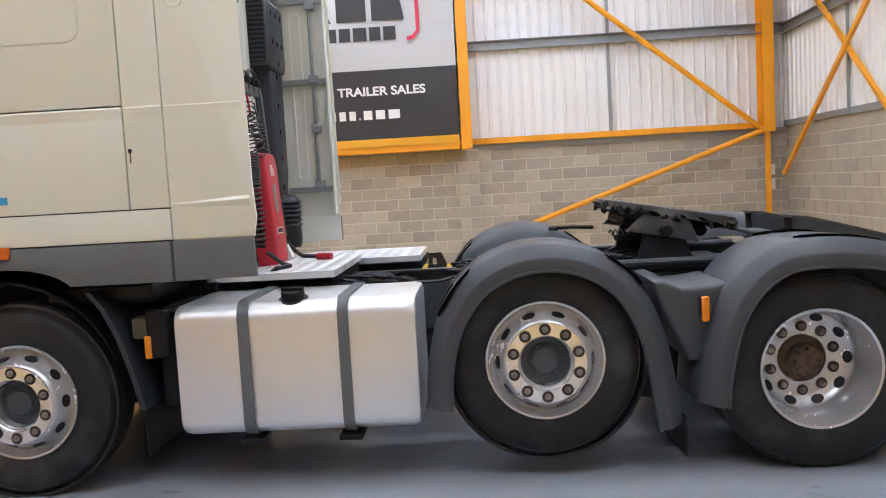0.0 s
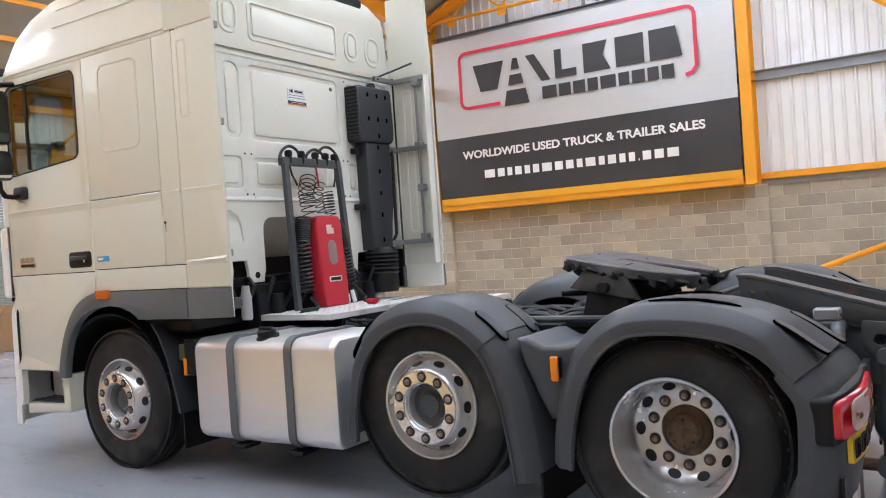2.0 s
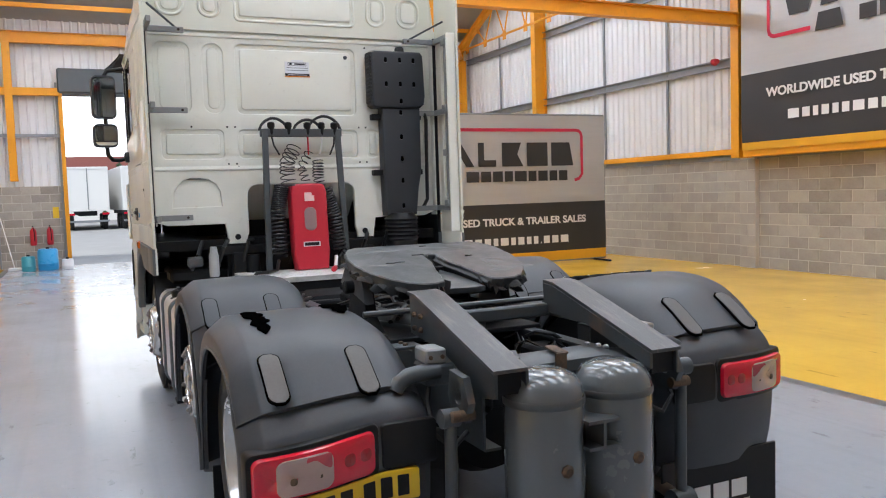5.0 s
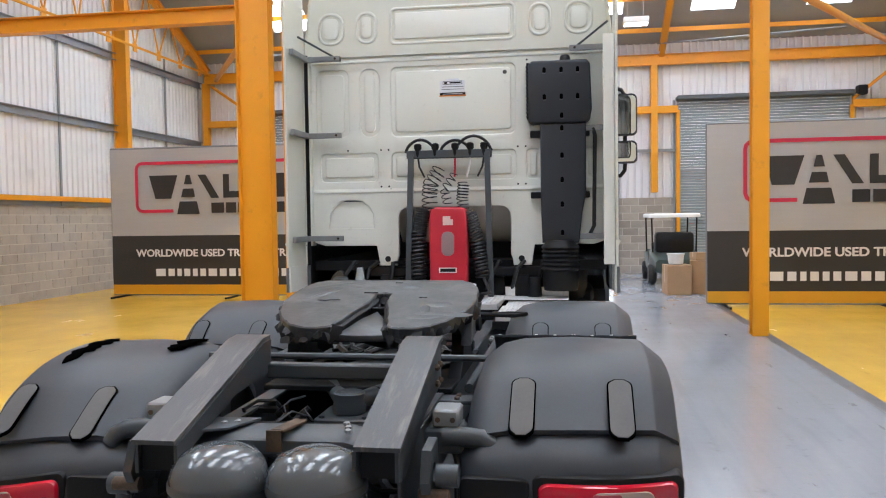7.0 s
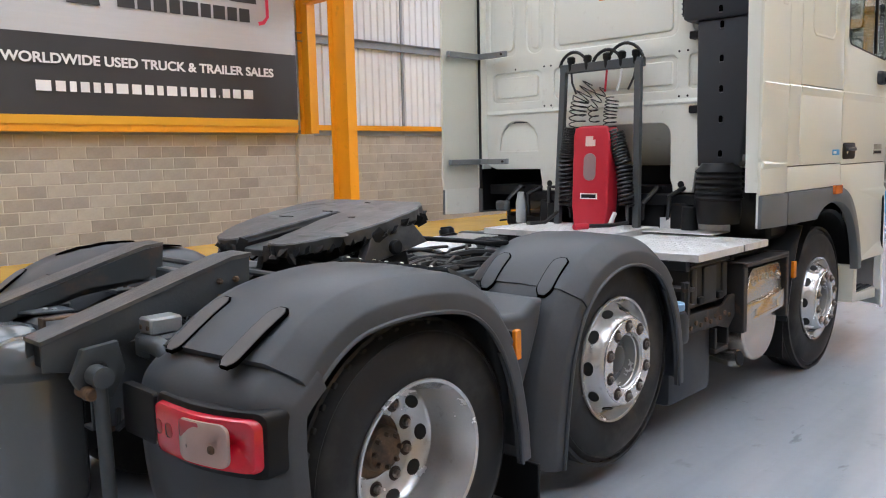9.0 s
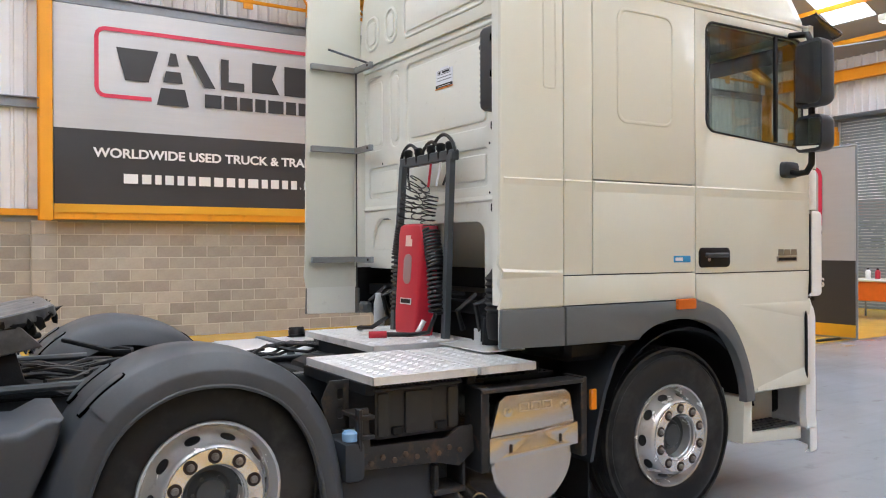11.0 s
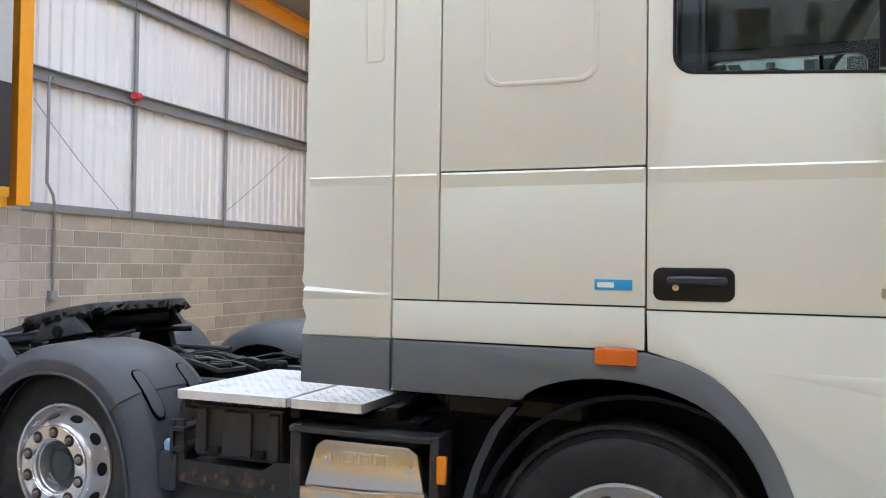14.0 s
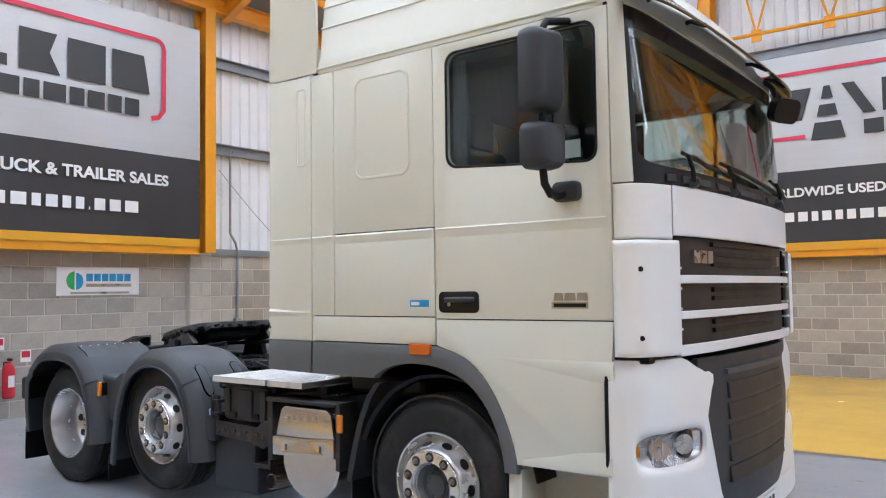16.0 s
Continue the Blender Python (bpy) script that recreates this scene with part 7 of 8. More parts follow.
        part("lens_rib", Shape().tube([bump_out(ang(a), 0.775, -0.03), bump_out(ang(a), 0.835, -0.034), bump_out(ang(a), 0.895, -0.03)], 0.003, 5), BRIGHT, hl_)
    part("indicator_bulb", Shape().tube([bump_out(ang(15), 0.812, -0.034), bump_out(ang(15), 0.862, -0.034)], 0.011, 8), AMBER, hl_, "amber indicator bulb")
    # no open gap here: a black tube draws its shade along the bumper's edge
    part("gap_seal", Shape().tube([bump_out(ang(0), z, 0.001) for z in (0.72, 0.9, 1.06, 1.16, 1.262)], 0.01, 8), BLACK, truck, "black tube standing for the shade in the gap between cab and bumper")
    for a in (33, 53):
        q = Vector(bump_out(ang(a), 0.835, -0.06))
        d = Vector(bump_out(ang(a), 0.835, 0.1)) - q
        part("reflector", Shape().lathe([(0.05, 0.012), (0.044, 0.004), (0.03, -0.012), (0.014, -0.018), (0.001, -0.019)], Matrix.Translation(q) @ d.to_track_quat("Z", "Y").to_matrix().to_4x4(), 28), BRIGHT, hl_)
        part("bulb_cap", Shape().lathe([(0.016, -0.02), (0.016, 0.01), (0.01, 0.018), (0.001, 0.019)], Matrix.Translation(q) @ d.to_track_quat("Z", "Y").to_matrix().to_4x4(), 14), STAIN, hl_)
# smoked visor over the screen, its stays, the front mirror and the wipers
part("sun_visor", Shape().sheet(lambda u, v: nose(4 + 172 * u, 3.14 - 0.16 * v, 0.015 + 0.15 * v ** 1.3), span(0, 1, 44), span(0, 1, 6), 0.006), VISOR, cab, "smoked sun visor", smooth=60)
part("visor_rim", Shape().tube([nose(4 + 172 * u, 2.978, 0.165) for u in span(0, 1, 44)], 0.007, 6), VISOR_RIM, cab)
for a in (45, 75, 105, 135):
    part("visor_stay", Shape().tube([nose(a, 3.06, 0.0), nose(a, 3.06, 0.05), nose(a, 3.01, 0.13)], 0.014, 6), BLACK, cab)
nm = new("front_mirror")
nm.parent = cab
tagged(nm, "black front mirror on a curved arm")
part("arm", Shape().tube([nose(132, 3.04, 0.0), nose(132, 3.0, 0.05), nose(133, 2.97, 0.06), nose(133, 2.93, 0.06), nose(133, 2.88, 0.06)], 0.018, 8), BLACK, nm)
q = Vector(nose(133, 2.84, 0.07))
part("housing", Shape().plate(rrect(-0.12, -0.085, 0.12, 0.085, 0.06), (), 0.08, Matrix.Translation(q) @ Matrix.Rotation(radians(-25), 4, "Z") @ Matrix.Rotation(radians(70), 4, "Y") @ Matrix.Rotation(radians(90), 4, "Z"), 0.02, 3), BLACK, nm)
part("mirror_glass", Shape().plate(rrect(-0.1, -0.068, 0.1, 0.068, 0.05), (), 0.003, Matrix.Translation(q) @ Matrix.Rotation(radians(-25), 4, "Z") @ Matrix.Rotation(radians(70), 4, "Y") @ Matrix.Rotation(radians(90), 4, "Z") @ Matrix.Translation((0, 0, 0.002))), MIRROR, nm, smooth=0)
for a in (58, 84, 110):
    wp = part("wiper", Shape().tube([nose(a, 2.14, 0.03), nose(a - 1, 2.2, 0.045), nose(a - 2, 2.265, 0.04), nose(a + 3, 2.27, 0.03), nose(a + 14, 2.235, 0.02)], 0.012, 6), BLACK, cab, "black windscreen wiper")
    part("blade", Shape().tube([nose(a - 4, 2.285, 0.014), nose(a + 10, 2.255, 0.014), nose(a + 27, 2.215, 0.014)], 0.011, 6), BLACK, wp)
    part("pivot", Shape().lathe([(0.03, 0), (0.03, 0.03), (0.015, 0.05), (0.001, 0.05)], Matrix.Translation(nose(a, 2.135, 0.0)) @ Matrix.Rotation(radians(-75), 4, "Y"), 12), SNORK, wp)
# dark lower grille between the bumper corners


def lower(u, v):
    """u from right to left, v from the bottom up; narrower and rounded at the foot."""
    z = 0.42 + 0.83 * v
    w = 0.53 + 0.27 * min(1.0, v / 0.9) ** 0.9
    w *= min(1.0, 0.72 + 0.28 * math.sqrt(min(1.0, v / 0.12)))
    y = w * (1 - 2 * u)
    return (-1.398 + 0.1 * y * y - 0.015 * math.sin(v * 3), y, z)


lg = part("lower_grille", Shape().sheet(lower, span(0, 1, 16), [0, 0.01, 0.03, 0.06, 0.1] + span(0.15, 1, 8), 0.03), SNORK, truck, "dark grey lower grille frame")
for z in (0.58, 0.69, 0.8, 0.91, 1.02):
    part("slat", Shape().loft([[(-1.39 + 0.1 * y * y, y, z), (-1.426 + 0.1 * y * y, y, z + 0.005), (-1.416 + 0.1 * y * y, y, z + 0.085), (-1.39 + 0.1 * y * y, y, z + 0.09)] for y in span(-0.5, 0.5, 8)]), GRILLE, lg, "dark grille slat")
part("handle_strip", Shape().loft([[(-1.4 + 0.1 * y * y, y, 1.15), (-1.424 + 0.1 * y * y, y, 1.15), (-1.424 + 0.1 * y * y, y, 1.178), (-1.4 + 0.1 * y * y, y, 1.178)] for y in span(-0.52, 0.52, 8)]), CHASSIS, lg, "grey strip across the grille")
part("bumper_back", Shape().box((-1.3, -0.9, 0.45), (-1.2, 0.9, 1.26), 0.02), BLACK, truck)
part("lower_lip", Shape().sheet(lambda y, z: (-1.388 + 0.06 * abs(y) ** 2, y, z), span(0.78, -0.78, 12), [0.27, 0.29, 0.34, 0.4, 0.425], 0.03), WHITE, truck, "white bumper lip")
npf = part("front_plate", Shape().box((-1.404, -0.26, 0.29), (-1.397, 0.26, 0.4)), PAPER, truck, "white front number plate with plain bars", smooth=0)
for k in range(7):
    part("bar", Shape().box((-1.406, -0.225 + k * 0.065, 0.31), (-1.403, -0.185 + k * 0.065, 0.38)), BLACK, npf, smooth=0)
# cab floor, dash, seats, steering wheel
part("cab_floor", Shape().box((-1.25, -1.2, 1.25), (0.86, 1.2, 1.33)), BLACK, cab)
part("headlining", Shape().box((-1.0, -1.15, 2.985), (0.9, 1.15, 2.995)), TRIM, cab, smooth=0)
part("dashboard", Shape().box((-1.18, -1.15, 1.6), (-0.75, 1.15, 2.16), 0.08, None, 3), BLACK, cab, "dark dashboard")
part("steering_wheel", Shape().tube([tuple(Matrix.Translation((-0.62, 0.62, 2.29)) @ Matrix.Rotation(radians(-32), 4, "Y") @ Vector((0.23 * math.cos(a), 0.23 * math.sin(a), 0))) for a in [2 * math.pi * i / 32 for i in range(32)]], 0.017, 8, True).tube([(-0.78, 0.6, 2.05), (-0.62, 0.62, 2.27)], 0.035, 8).box((-0.7, 0.42, 2.25), (-0.56, 0.82, 2.28), 0.01), BLACK, cab, "black steering wheel")
for s in (-1, 1):
    se = new("seat")
    se.parent = cab
    tagged(se, "grey fabric driver seat")
    part("cushion", Shape().box((-0.45, s * 0.62 - 0.26, 1.65), (0.1, s * 0.62 + 0.26, 1.82), 0.06, None, 3), SEAT, se)
    part("backrest", Shape().box((0.02, s * 0.62 - 0.25, 1.78), (0.2, s * 0.62 + 0.25, 2.5), 0.07, None, 3), SEAT, se)
    part("headrest", Shape().box((0.06, s * 0.62 - 0.14, 2.48), (0.18, s * 0.62 + 0.14, 2.72), 0.05, None, 3), SEAT, se)
    part("pedestal", Shape().box((-0.3, s * 0.62 - 0.18, 1.33), (0.05, s * 0.62 + 0.18, 1.66), 0.02), DARK, se)
    part("curtain", Shape().sheet(lambda u, z: (-0.1 - u * 0.12 + 0.02 * math.sin(u * 40), s * 1.2, z), [i / 20 for i in range(21)], [2.28, 2.6, 2.9], 0.01), SEAT, cab, "dark gathered curtain")
part("bunk", Shape().box((0.3, -1.15, 1.8), (0.88, 1.15, 2.0), 0.05, None, 2), SEAT, cab)
part("paper_card", Shape().box((-0.93, 1.225, 2.27), (-0.83, 1.228, 2.36)), PAPER, cab, "white paper card in the window", smooth=0)

# ---- behind the cab: deck plates, hose stand, coils, red cover, air intake ----


def checker(x0, y0, x1, y1, z):
    """Raised-bar tread plate with a folded edge."""
    sh = Shape().box((x0, y0, z - 0.008), (x1, y1, z), 0.002)
    for a, b in (((x0, y0), (x1, y0 + 0.004)), ((x0, y1 - 0.004), (x1, y1)), ((x0, y0), (x0 + 0.004, y1)), ((x1 - 0.004, y0), (x1, y1))):
        sh.box((a[0], a[1], z - 0.04), (b[0], b[1], z - 0.004))
    i = 0
    y = y0 + 0.03
    while y < y1 - 0.02:
        x = x0 + 0.03 + (0.024 if i % 2 else 0)
        j = 0
        while x < x1 - 0.025:
            m = Matrix.Translation((x, y, z)) @ Matrix.Rotation(radians(45 if (i + j) % 2 else -45), 4, "Z")
            v = [(-0.015, 0, 0), (0, -0.004, 0), (0.015, 0, 0), (0, 0.004, 0), (-0.008, 0, 0.003), (0.008, 0, 0.003)]
            sh.add(v, [[0, 1, 4], [1, 5, 4], [1, 2, 5], [2, 3, 5], [3, 4, 5], [3, 0, 4]], m)
            x += 0.048
            j += 1
        y += 0.03
        i += 1
    return sh


for a in ((1.11, 0.44, 1.45, 1.215, 1.026), (1.47, 0.42, 2.04, 1.215, 1.026), (0.96, -0.62, 1.63, 0.4, 1.055)):
    part("deck_plate", checker(*a), CHECK, truck, "bright aluminium checker deck plate", smooth=0)
part("deck_frame", Shape().box((1.0, -0.55, 0.94), (1.06, 1.1, 1.0), 0.004).box((2.0, 0.4, 0.93), (2.05, 1.15, 0.986), 0.004).box((1.44, 0.4, 0.93), (1.49, 1.15, 0.986), 0.004).box((1.06, 0.36, 0.94), (1.1, 1.1, 0.986), 0.004).box((1.58, -0.5, 0.94), (1.62, 0.36, 1.045), 0.004), DARK, truck)
part("deck_cutout", Shape().box((0.94, 0.4, 1.04), (1.2, 0.9, 1.046), 0.002).box((0.94, 0.4, 1.046), (0.948, 0.9, 1.12), 0.002), CHECK, truck)
hs = new("hose_stand")
hs.parent = truck
tagged(hs, "grey steel hose stand with coiled air lines")
for y0, y1 in ((-0.36, -0.335), (0.3, 0.275)):
    part("post", Shape().loft([[(x - 0.02, y - 0.022, z), (x + 0.02, y - 0.022, z), (x + 0.02, y + 0.022, z), (x - 0.02, y + 0.022, z)] for x, y, z in ((1.12, y0, 1.055), (1.06, y1, 2.15), (1.05, y1, 2.2))]), CHASSIS, hs, "square steel post")
part("top_bar", Shape().box((1.02, -0.37, 2.15), (1.07, 0.31, 2.215), 0.006), CHASSIS, hs, "steel top bar")
for y, k in ((-0.28, 0), (-0.14, 1), (0.02, 0), (0.14, 1), (0.25, 0)):
    part("coupling", Shape().lathe([(0.02, -0.06), (0.024, -0.03), (0.024, 0.0), (0.03, 0.01), (0.03, 0.04), (0.018, 0.05), (0.001, 0.052)], Matrix.Translation((1.05, y, 2.22)), 14), BLACK if k == 0 else DARK, hs)
for y0, y1, zt in ((-0.38, -0.14, 2.3), (0.02, 0.31, 2.32), (-0.1, 0.14, 2.29)):
    part("cable", Shape().tube([(1.05, y0 + (y1 - y0) * t / 12, 2.2 + (zt - 2.2) * math.sin(math.pi * t / 12) ** 0.6) for t in range(13)], 0.012, 6), RUBBER, hs)


def coil(pts, r, turns, wire, n=14):
    """A spiral hose that follows a line of points."""
    pts = [Vector(p) for p in pts]
    out_ = []
    total = turns * n
    for i in range(total + 1):
        t = i / total * (len(pts) - 1)
        k = min(int(t), len(pts) - 2)
        p = pts[k].lerp(pts[k + 1], t - k)
        d = (pts[k + 1] - pts[k]).normalized()
        a = d.orthogonal().normalized()
        b = d.cross(a)
        an = 2 * math.pi * i / n
        out_.append(p + a * r * math.cos(an) + b * r * math.sin(an))
    return Shape().tube(out_, wire, 6)


part("air_coil", coil([(1.13, -0.27, 1.18), (1.12, -0.27, 1.55), (1.11, -0.23, 1.75)], 0.055, 24, 0.0075), RUBBER, hs, "black spiral air hose")
part("air_coil", coil([(1.14, 0.24, 1.2), (1.13, 0.2, 1.5), (1.12, 0.13, 1.72)], 0.05, 22, 0.0085), RUBBER, hs, "black spiral electric cable")
part("air_coil", coil([(1.14, -0.17, 1.7), (1.12, -0.18, 1.85), (1.1, -0.17, 1.95), (1.07, -0.1, 2.06)], 0.06, 10, 0.0042), RUBBER, hs, "loose black spiral hose")
part("air_coil", coil([(1.13, 0.1, 1.65), (1.11, 0.08, 1.82), (1.09, 0.09, 1.95)], 0.045, 11, 0.0042), RUBBER, hs, "loose black spiral hose")
part("air_coil", coil([(1.13, -0.03, 1.78), (1.11, -0.06, 1.9), (1.08, 0.02, 2.02)], 0.035, 6, 0.004), RUBBER, hs, "loose black spiral hose")
for y0, c in ((-0.28, RUBBER), (0.02, RED), (0.14, PAPER), (0.25, RUBBER)):
    part("hose_tail", Shape().tube([(1.05, y0, 2.16), (1.06, y0 * 0.95, 2.08), (1.07, y0 * 0.8, 2.0)], 0.008, 6), c, hs)
part("hose_loop", Shape().tube([(1.2, -0.3, 1.15), (1.3, -0.34, 1.08), (1.36, -0.42, 1.075), (1.3, -0.5, 1.07), (1.2, -0.52, 1.0)], 0.014, 6), RUBBER, hs)
part("hose_loop", Shape().tube([(1.16, 0.25, 1.2), (1.24, 0.3, 1.1), (1.3, 0.2, 1.08), (1.42, 0.1, 1.08)], 0.014, 6), RUBBER, hs)
part("coupling_head", Shape().tube([(1.42, 0.1, 1.08), (1.52, 0.06, 1.08)], 0.022, 10), RED, hs, "red air coupling head")
part("coupling_head", Shape().tube([(1.24, 0.16, 1.075), (1.2, 0.18, 1.16)], 0.016, 10), PAPER, hs, "white air coupling head")
hs.location.x = -0.03
rc = new("red_cover")
rc.parent = truck
tagged(rc, "tall red plastic cover with a clouded window")
prof = [(-0.15, 1.062), (0.11, 1.062), (0.125, 1.2), (0.125, 1.7), (0.105, 1.755), (0.06, 1.765), (-0.12, 1.765), (-0.16, 1.755), (-0.175, 1.7), (-0.17, 1.2)]
lean = Matrix.Translation((1.19, 0, 1.06)) @ Matrix.Rotation(radians(-4), 4, "Y") @ Matrix.Translation((-1.19, 0, -1.06)) @ facing_rear(1.2)
part("shell", Shape().plate(prof, (), 0.13, lean, 0.02, 3), RED, rc, "faded red plastic shell")
part("window", Shape().plate(rrect(-0.075, 1.38, 0.025, 1.57, 0.045, 6), (), 0.004, lean @ Matrix.Translation((0, 0, 0.004)), 0.002), mat("clouded_plastic", (0.3, 0.2, 0.2), 0.3), rc, "clouded grey oval window")
part("mark", Shape().box((-0.065, 1.62, 0), (-0.005, 1.69, 0.003), 0, lean).box((-0.03, 1.62, 0), (0.015, 1.665, 0.0035), 0, lean), mat("pink_print", (0.75, 0.55, 0.52), 0.5), rc, "pale plain printed mark", smooth=0)
part("label", Shape().box((-0.095, 1.25, 0), (0.045, 1.29, 0.003), 0, lean), PAPER, rc, "white label with a plain dark bar", smooth=0)
part("label_bar", Shape().box((-0.085, 1.257, 0.003), (0.035, 1.283, 0.004), 0, lean), BLACK, rc, smooth=0)
# air intake
ai = new("air_intake")
ai.parent = truck
tagged(ai, "black plastic air intake duct on the cab back")
part("head", Shape().plate([(0.6, 2.42), (0.63, 2.4), (1.04, 2.4), (1.075, 2.43), (1.088, 2.5), (1.075, 2.85), (1.05, 2.882), (0.63, 2.882), (0.6, 2.86)], (), 0.15, facing_rear(1.04), 0.02, 3), SNORK, ai)
part("neck", Shape().lathe([(0.045, 2.87), (0.04, 2.915), (0.03, 2.93), (0.001, 2.93)], Matrix.Translation((0.96, 0.885, 0)), 12), BLACK, ai)
for k in range(13):
    part("louvre", Shape().box((0.905, 0.582, 2.45 + k * 0.032), (1.025, 0.6, 2.463 + k * 0.032), 0.003), SNORK, ai)
part("louvre_back", Shape().box((0.9, 0.588, 2.44), (1.02, 0.606, 2.87)), BLACK, ai)
part("duct", Shape().plate([(0.69, 2.4), (0.69, 1.85), (0.695, 1.62), (0.7, 1.47), (0.985, 1.47), (1.01, 1.7), (1.04, 1.85), (1.042, 2.4)], (), 0.12, facing_rear(1.018), 0.018, 3), SNORK, ai)
part("bellows", Shape().lathe([(0.13, 1.1), (0.14, 1.16), (0.14, 1.24)] + [(0.135 + (0.016 if i % 2 else 0), 1.25 + i * 0.017) for i in range(13)] + [(0.12, 1.47), (0.11, 1.49)], Matrix.Translation((0.99, 0.84, 0)), 28), BLACK, ai, "black rubber bellows")
# dimples: black plates paint their shade on the flat face, paler bar below each
for y, z in [(yy, zz) for zz in (2.805, 2.6) for yy in (0.725, 0.855, 0.98)] + [(0.857, z) for z in (2.455, 2.36, 2.15, 1.96, 1.77, 1.55)]:
    xx = 1.042 if z > 2.4 else 1.02
    part("dimple", Shape().plate(rrect(y - 0.013, z - 0.022, y + 0.013, z + 0.022, 0.012), (), 0.003, facing_rear(xx)), SHADE_BLACK, ai, smooth=0)
    part("dimple_lip", Shape().box((xx - 0.004, y - 0.013, z - 0.026), (xx + 0.003, y + 0.013, z - 0.02)), CHASSIS, ai, smooth=0)
for z in (2.3, 1.82):
    part("strap_lug", Shape().box((0.9, 0.61, z), (0.97, 1.07, z + 0.05), 0.006), BLACK, ai)
part("pipe", Shape().tube([(0.96, 1.06, 2.37), (0.98, 1.1, 2.35), (0.98, 1.11, 2.3), (0.98, 1.1, 1.6), (0.96, 1.06, 1.52)], 0.016, 8), RUBBER, truck, "black pipe beside the intake")
# dark gear seen under the cab back
part("tunnel", Shape().box((0.2, -1.1, 0.98), (0.8, 1.1, 1.1), 0.03), BLACK, truck)
part("air_filter", Shape().lathe([(0.18, 0), (0.2, 0.03), (0.2, 0.3), (0.16, 0.34)], Matrix.Translation((0.72, 0.85, 1.02)), 28), BLACK, truck)
part("cab_beam", Shape().box((0.86, -0.75, 1.2), (0.93, 0.75, 1.28), 0.01), DARK, truck)
for y in (-0.565, 0.535):
    part("cab_mount", Shape().box((0.86, y - 0.06, 0.95), (0.96, y + 0.06, 1.22), 0.015).lathe([(0.05, 0.94), (0.06, 1.0), (0.05, 1.2)], Matrix.Translation((0.98, y + 0.1, 0)), 14), DARK, truck)
part("filter_bottle", Shape().lathe([(0.036, 1.04), (0.04, 1.06), (0.04, 1.2), (0.03, 1.24), (0.026, 1.28), (0.001, 1.28)], Matrix.Translation((0.99, -0.78, 0)), 20), mat("clouded_bottle", (0.42, 0.44, 0.45), 0.3, var=0.1, bump=0.0), truck, "clouded plastic filter bottle")
part("work_lamp", Shape().box((1.0, -0.99, 1.13), (1.06, -0.87, 1.21), 0.015).box((1.06, -0.975, 1.145), (1.065, -0.885, 1.195), 0.004), CHASSIS, truck, "small rectangular work lamp")
for k in range(10):
    y = -0.95 + 0.2 * k
    part("hose", Shape().tube([(0.93, y, 1.1), (1.0, y + 0.05, 1.22 + 0.05 * (k % 3)), (0.9, y + 0.1, 1.32), (0.7, y + 0.12, 1.3)], 0.018, 6), RUBBER, truck)
part("inner_back", Shape().box((0.5, -0.6, 1.1), (0.52, 0.6, 1.5)), BLACK, truck, smooth=0)
part("inner_slope", Shape().loft([[(0.885, y, 1.81), (0.52, y, 1.47), (0.51, y, 1.48), (0.875, y, 1.82)] for y in (-0.52, 0.5)]), WHITEBACK, cab, "white sloping panel in the cab recess", smooth=0)

BATT = mat("battery_plastic", (0.022, 0.02, 0.018), 0.5, var=0.15, bump=0.2, dirt=(0.05, 0.045, 0.04), dirt_amount=0.15, dirt_scale=6)
# ---- right side: battery box, heat shield, silencer ----
part("battery_cover", Shape().plate(rrect(1.535, 0.715, 1.995, 0.955, 0.02), (), 0.5, side(1, 1.14), 0.015).box((1.52, 0.6, 0.945), (2.01, 1.16, 0.962), 0.006), BATT, truck, "black ribbed battery cover")
for x0, x1 in ((1.545, 1.602), (1.687, 1.84), (1.925, 1.985)):
    part("cover_rib", Shape().plate(rrect(x0, 0.735, x1, 0.935, 0.012), (), 0.016, side(1, 1.155), 0.007), BATT, truck)
for x in (1.644, 1.882):
    part("cover_latch", Shape().box((x - 0.03, 1.14, 0.735), (x + 0.03, 1.165, 0.775), 0.006), DARK, truck)
for k in range(22):
    part("vent_slat", Shape().box((1.54 + 0.021 * k, 1.135, 0.966), (1.55 + 0.021 * k, 1.172, 0.99), 0.002), BATT, truck)
part("vent_rail", Shape().box((1.53, 1.13, 0.988), (2.01, 1.175, 0.994), 0.001), BATT, truck)
for z in (0.74, 0.83):
    part("bracket_arm", Shape().box((2.02, 1.0, z), (2.1, 1.19, z + 0.02), 0.003).box((2.08, 1.17, z - 0.05), (2.1, 1.19, z + 0.05), 0.003), CARRIER, truck, "rusty bracket beside the battery box")
for k in range(5):
    part("air_fitting", Shape().lathe([(0.012, 0), (0.016, 0.006), (0.016, 0.02), (0.009, 0.026), (0.009, 0.045), (0.001, 0.046)], side(1, 0.4) @ Matrix.Translation((2.1 + 0.05 * k, 0.86 + 0.03 * (k % 2), 0)), 8), LATCH if k % 2 else CARRIER, truck)
part("side_bracket", Shape().plate([(2.06, 0.74), (2.16, 0.74), (2.2, 0.9), (2.16, 0.99), (2.06, 0.99)], [rrect(2.09, 0.9, 2.12, 0.95, 0.008), rrect(2.09, 0.81, 2.12, 0.86, 0.008)], 0.01, side(1, 1.0), 0.002), CARRIER, truck, "dark steel bracket with slots")
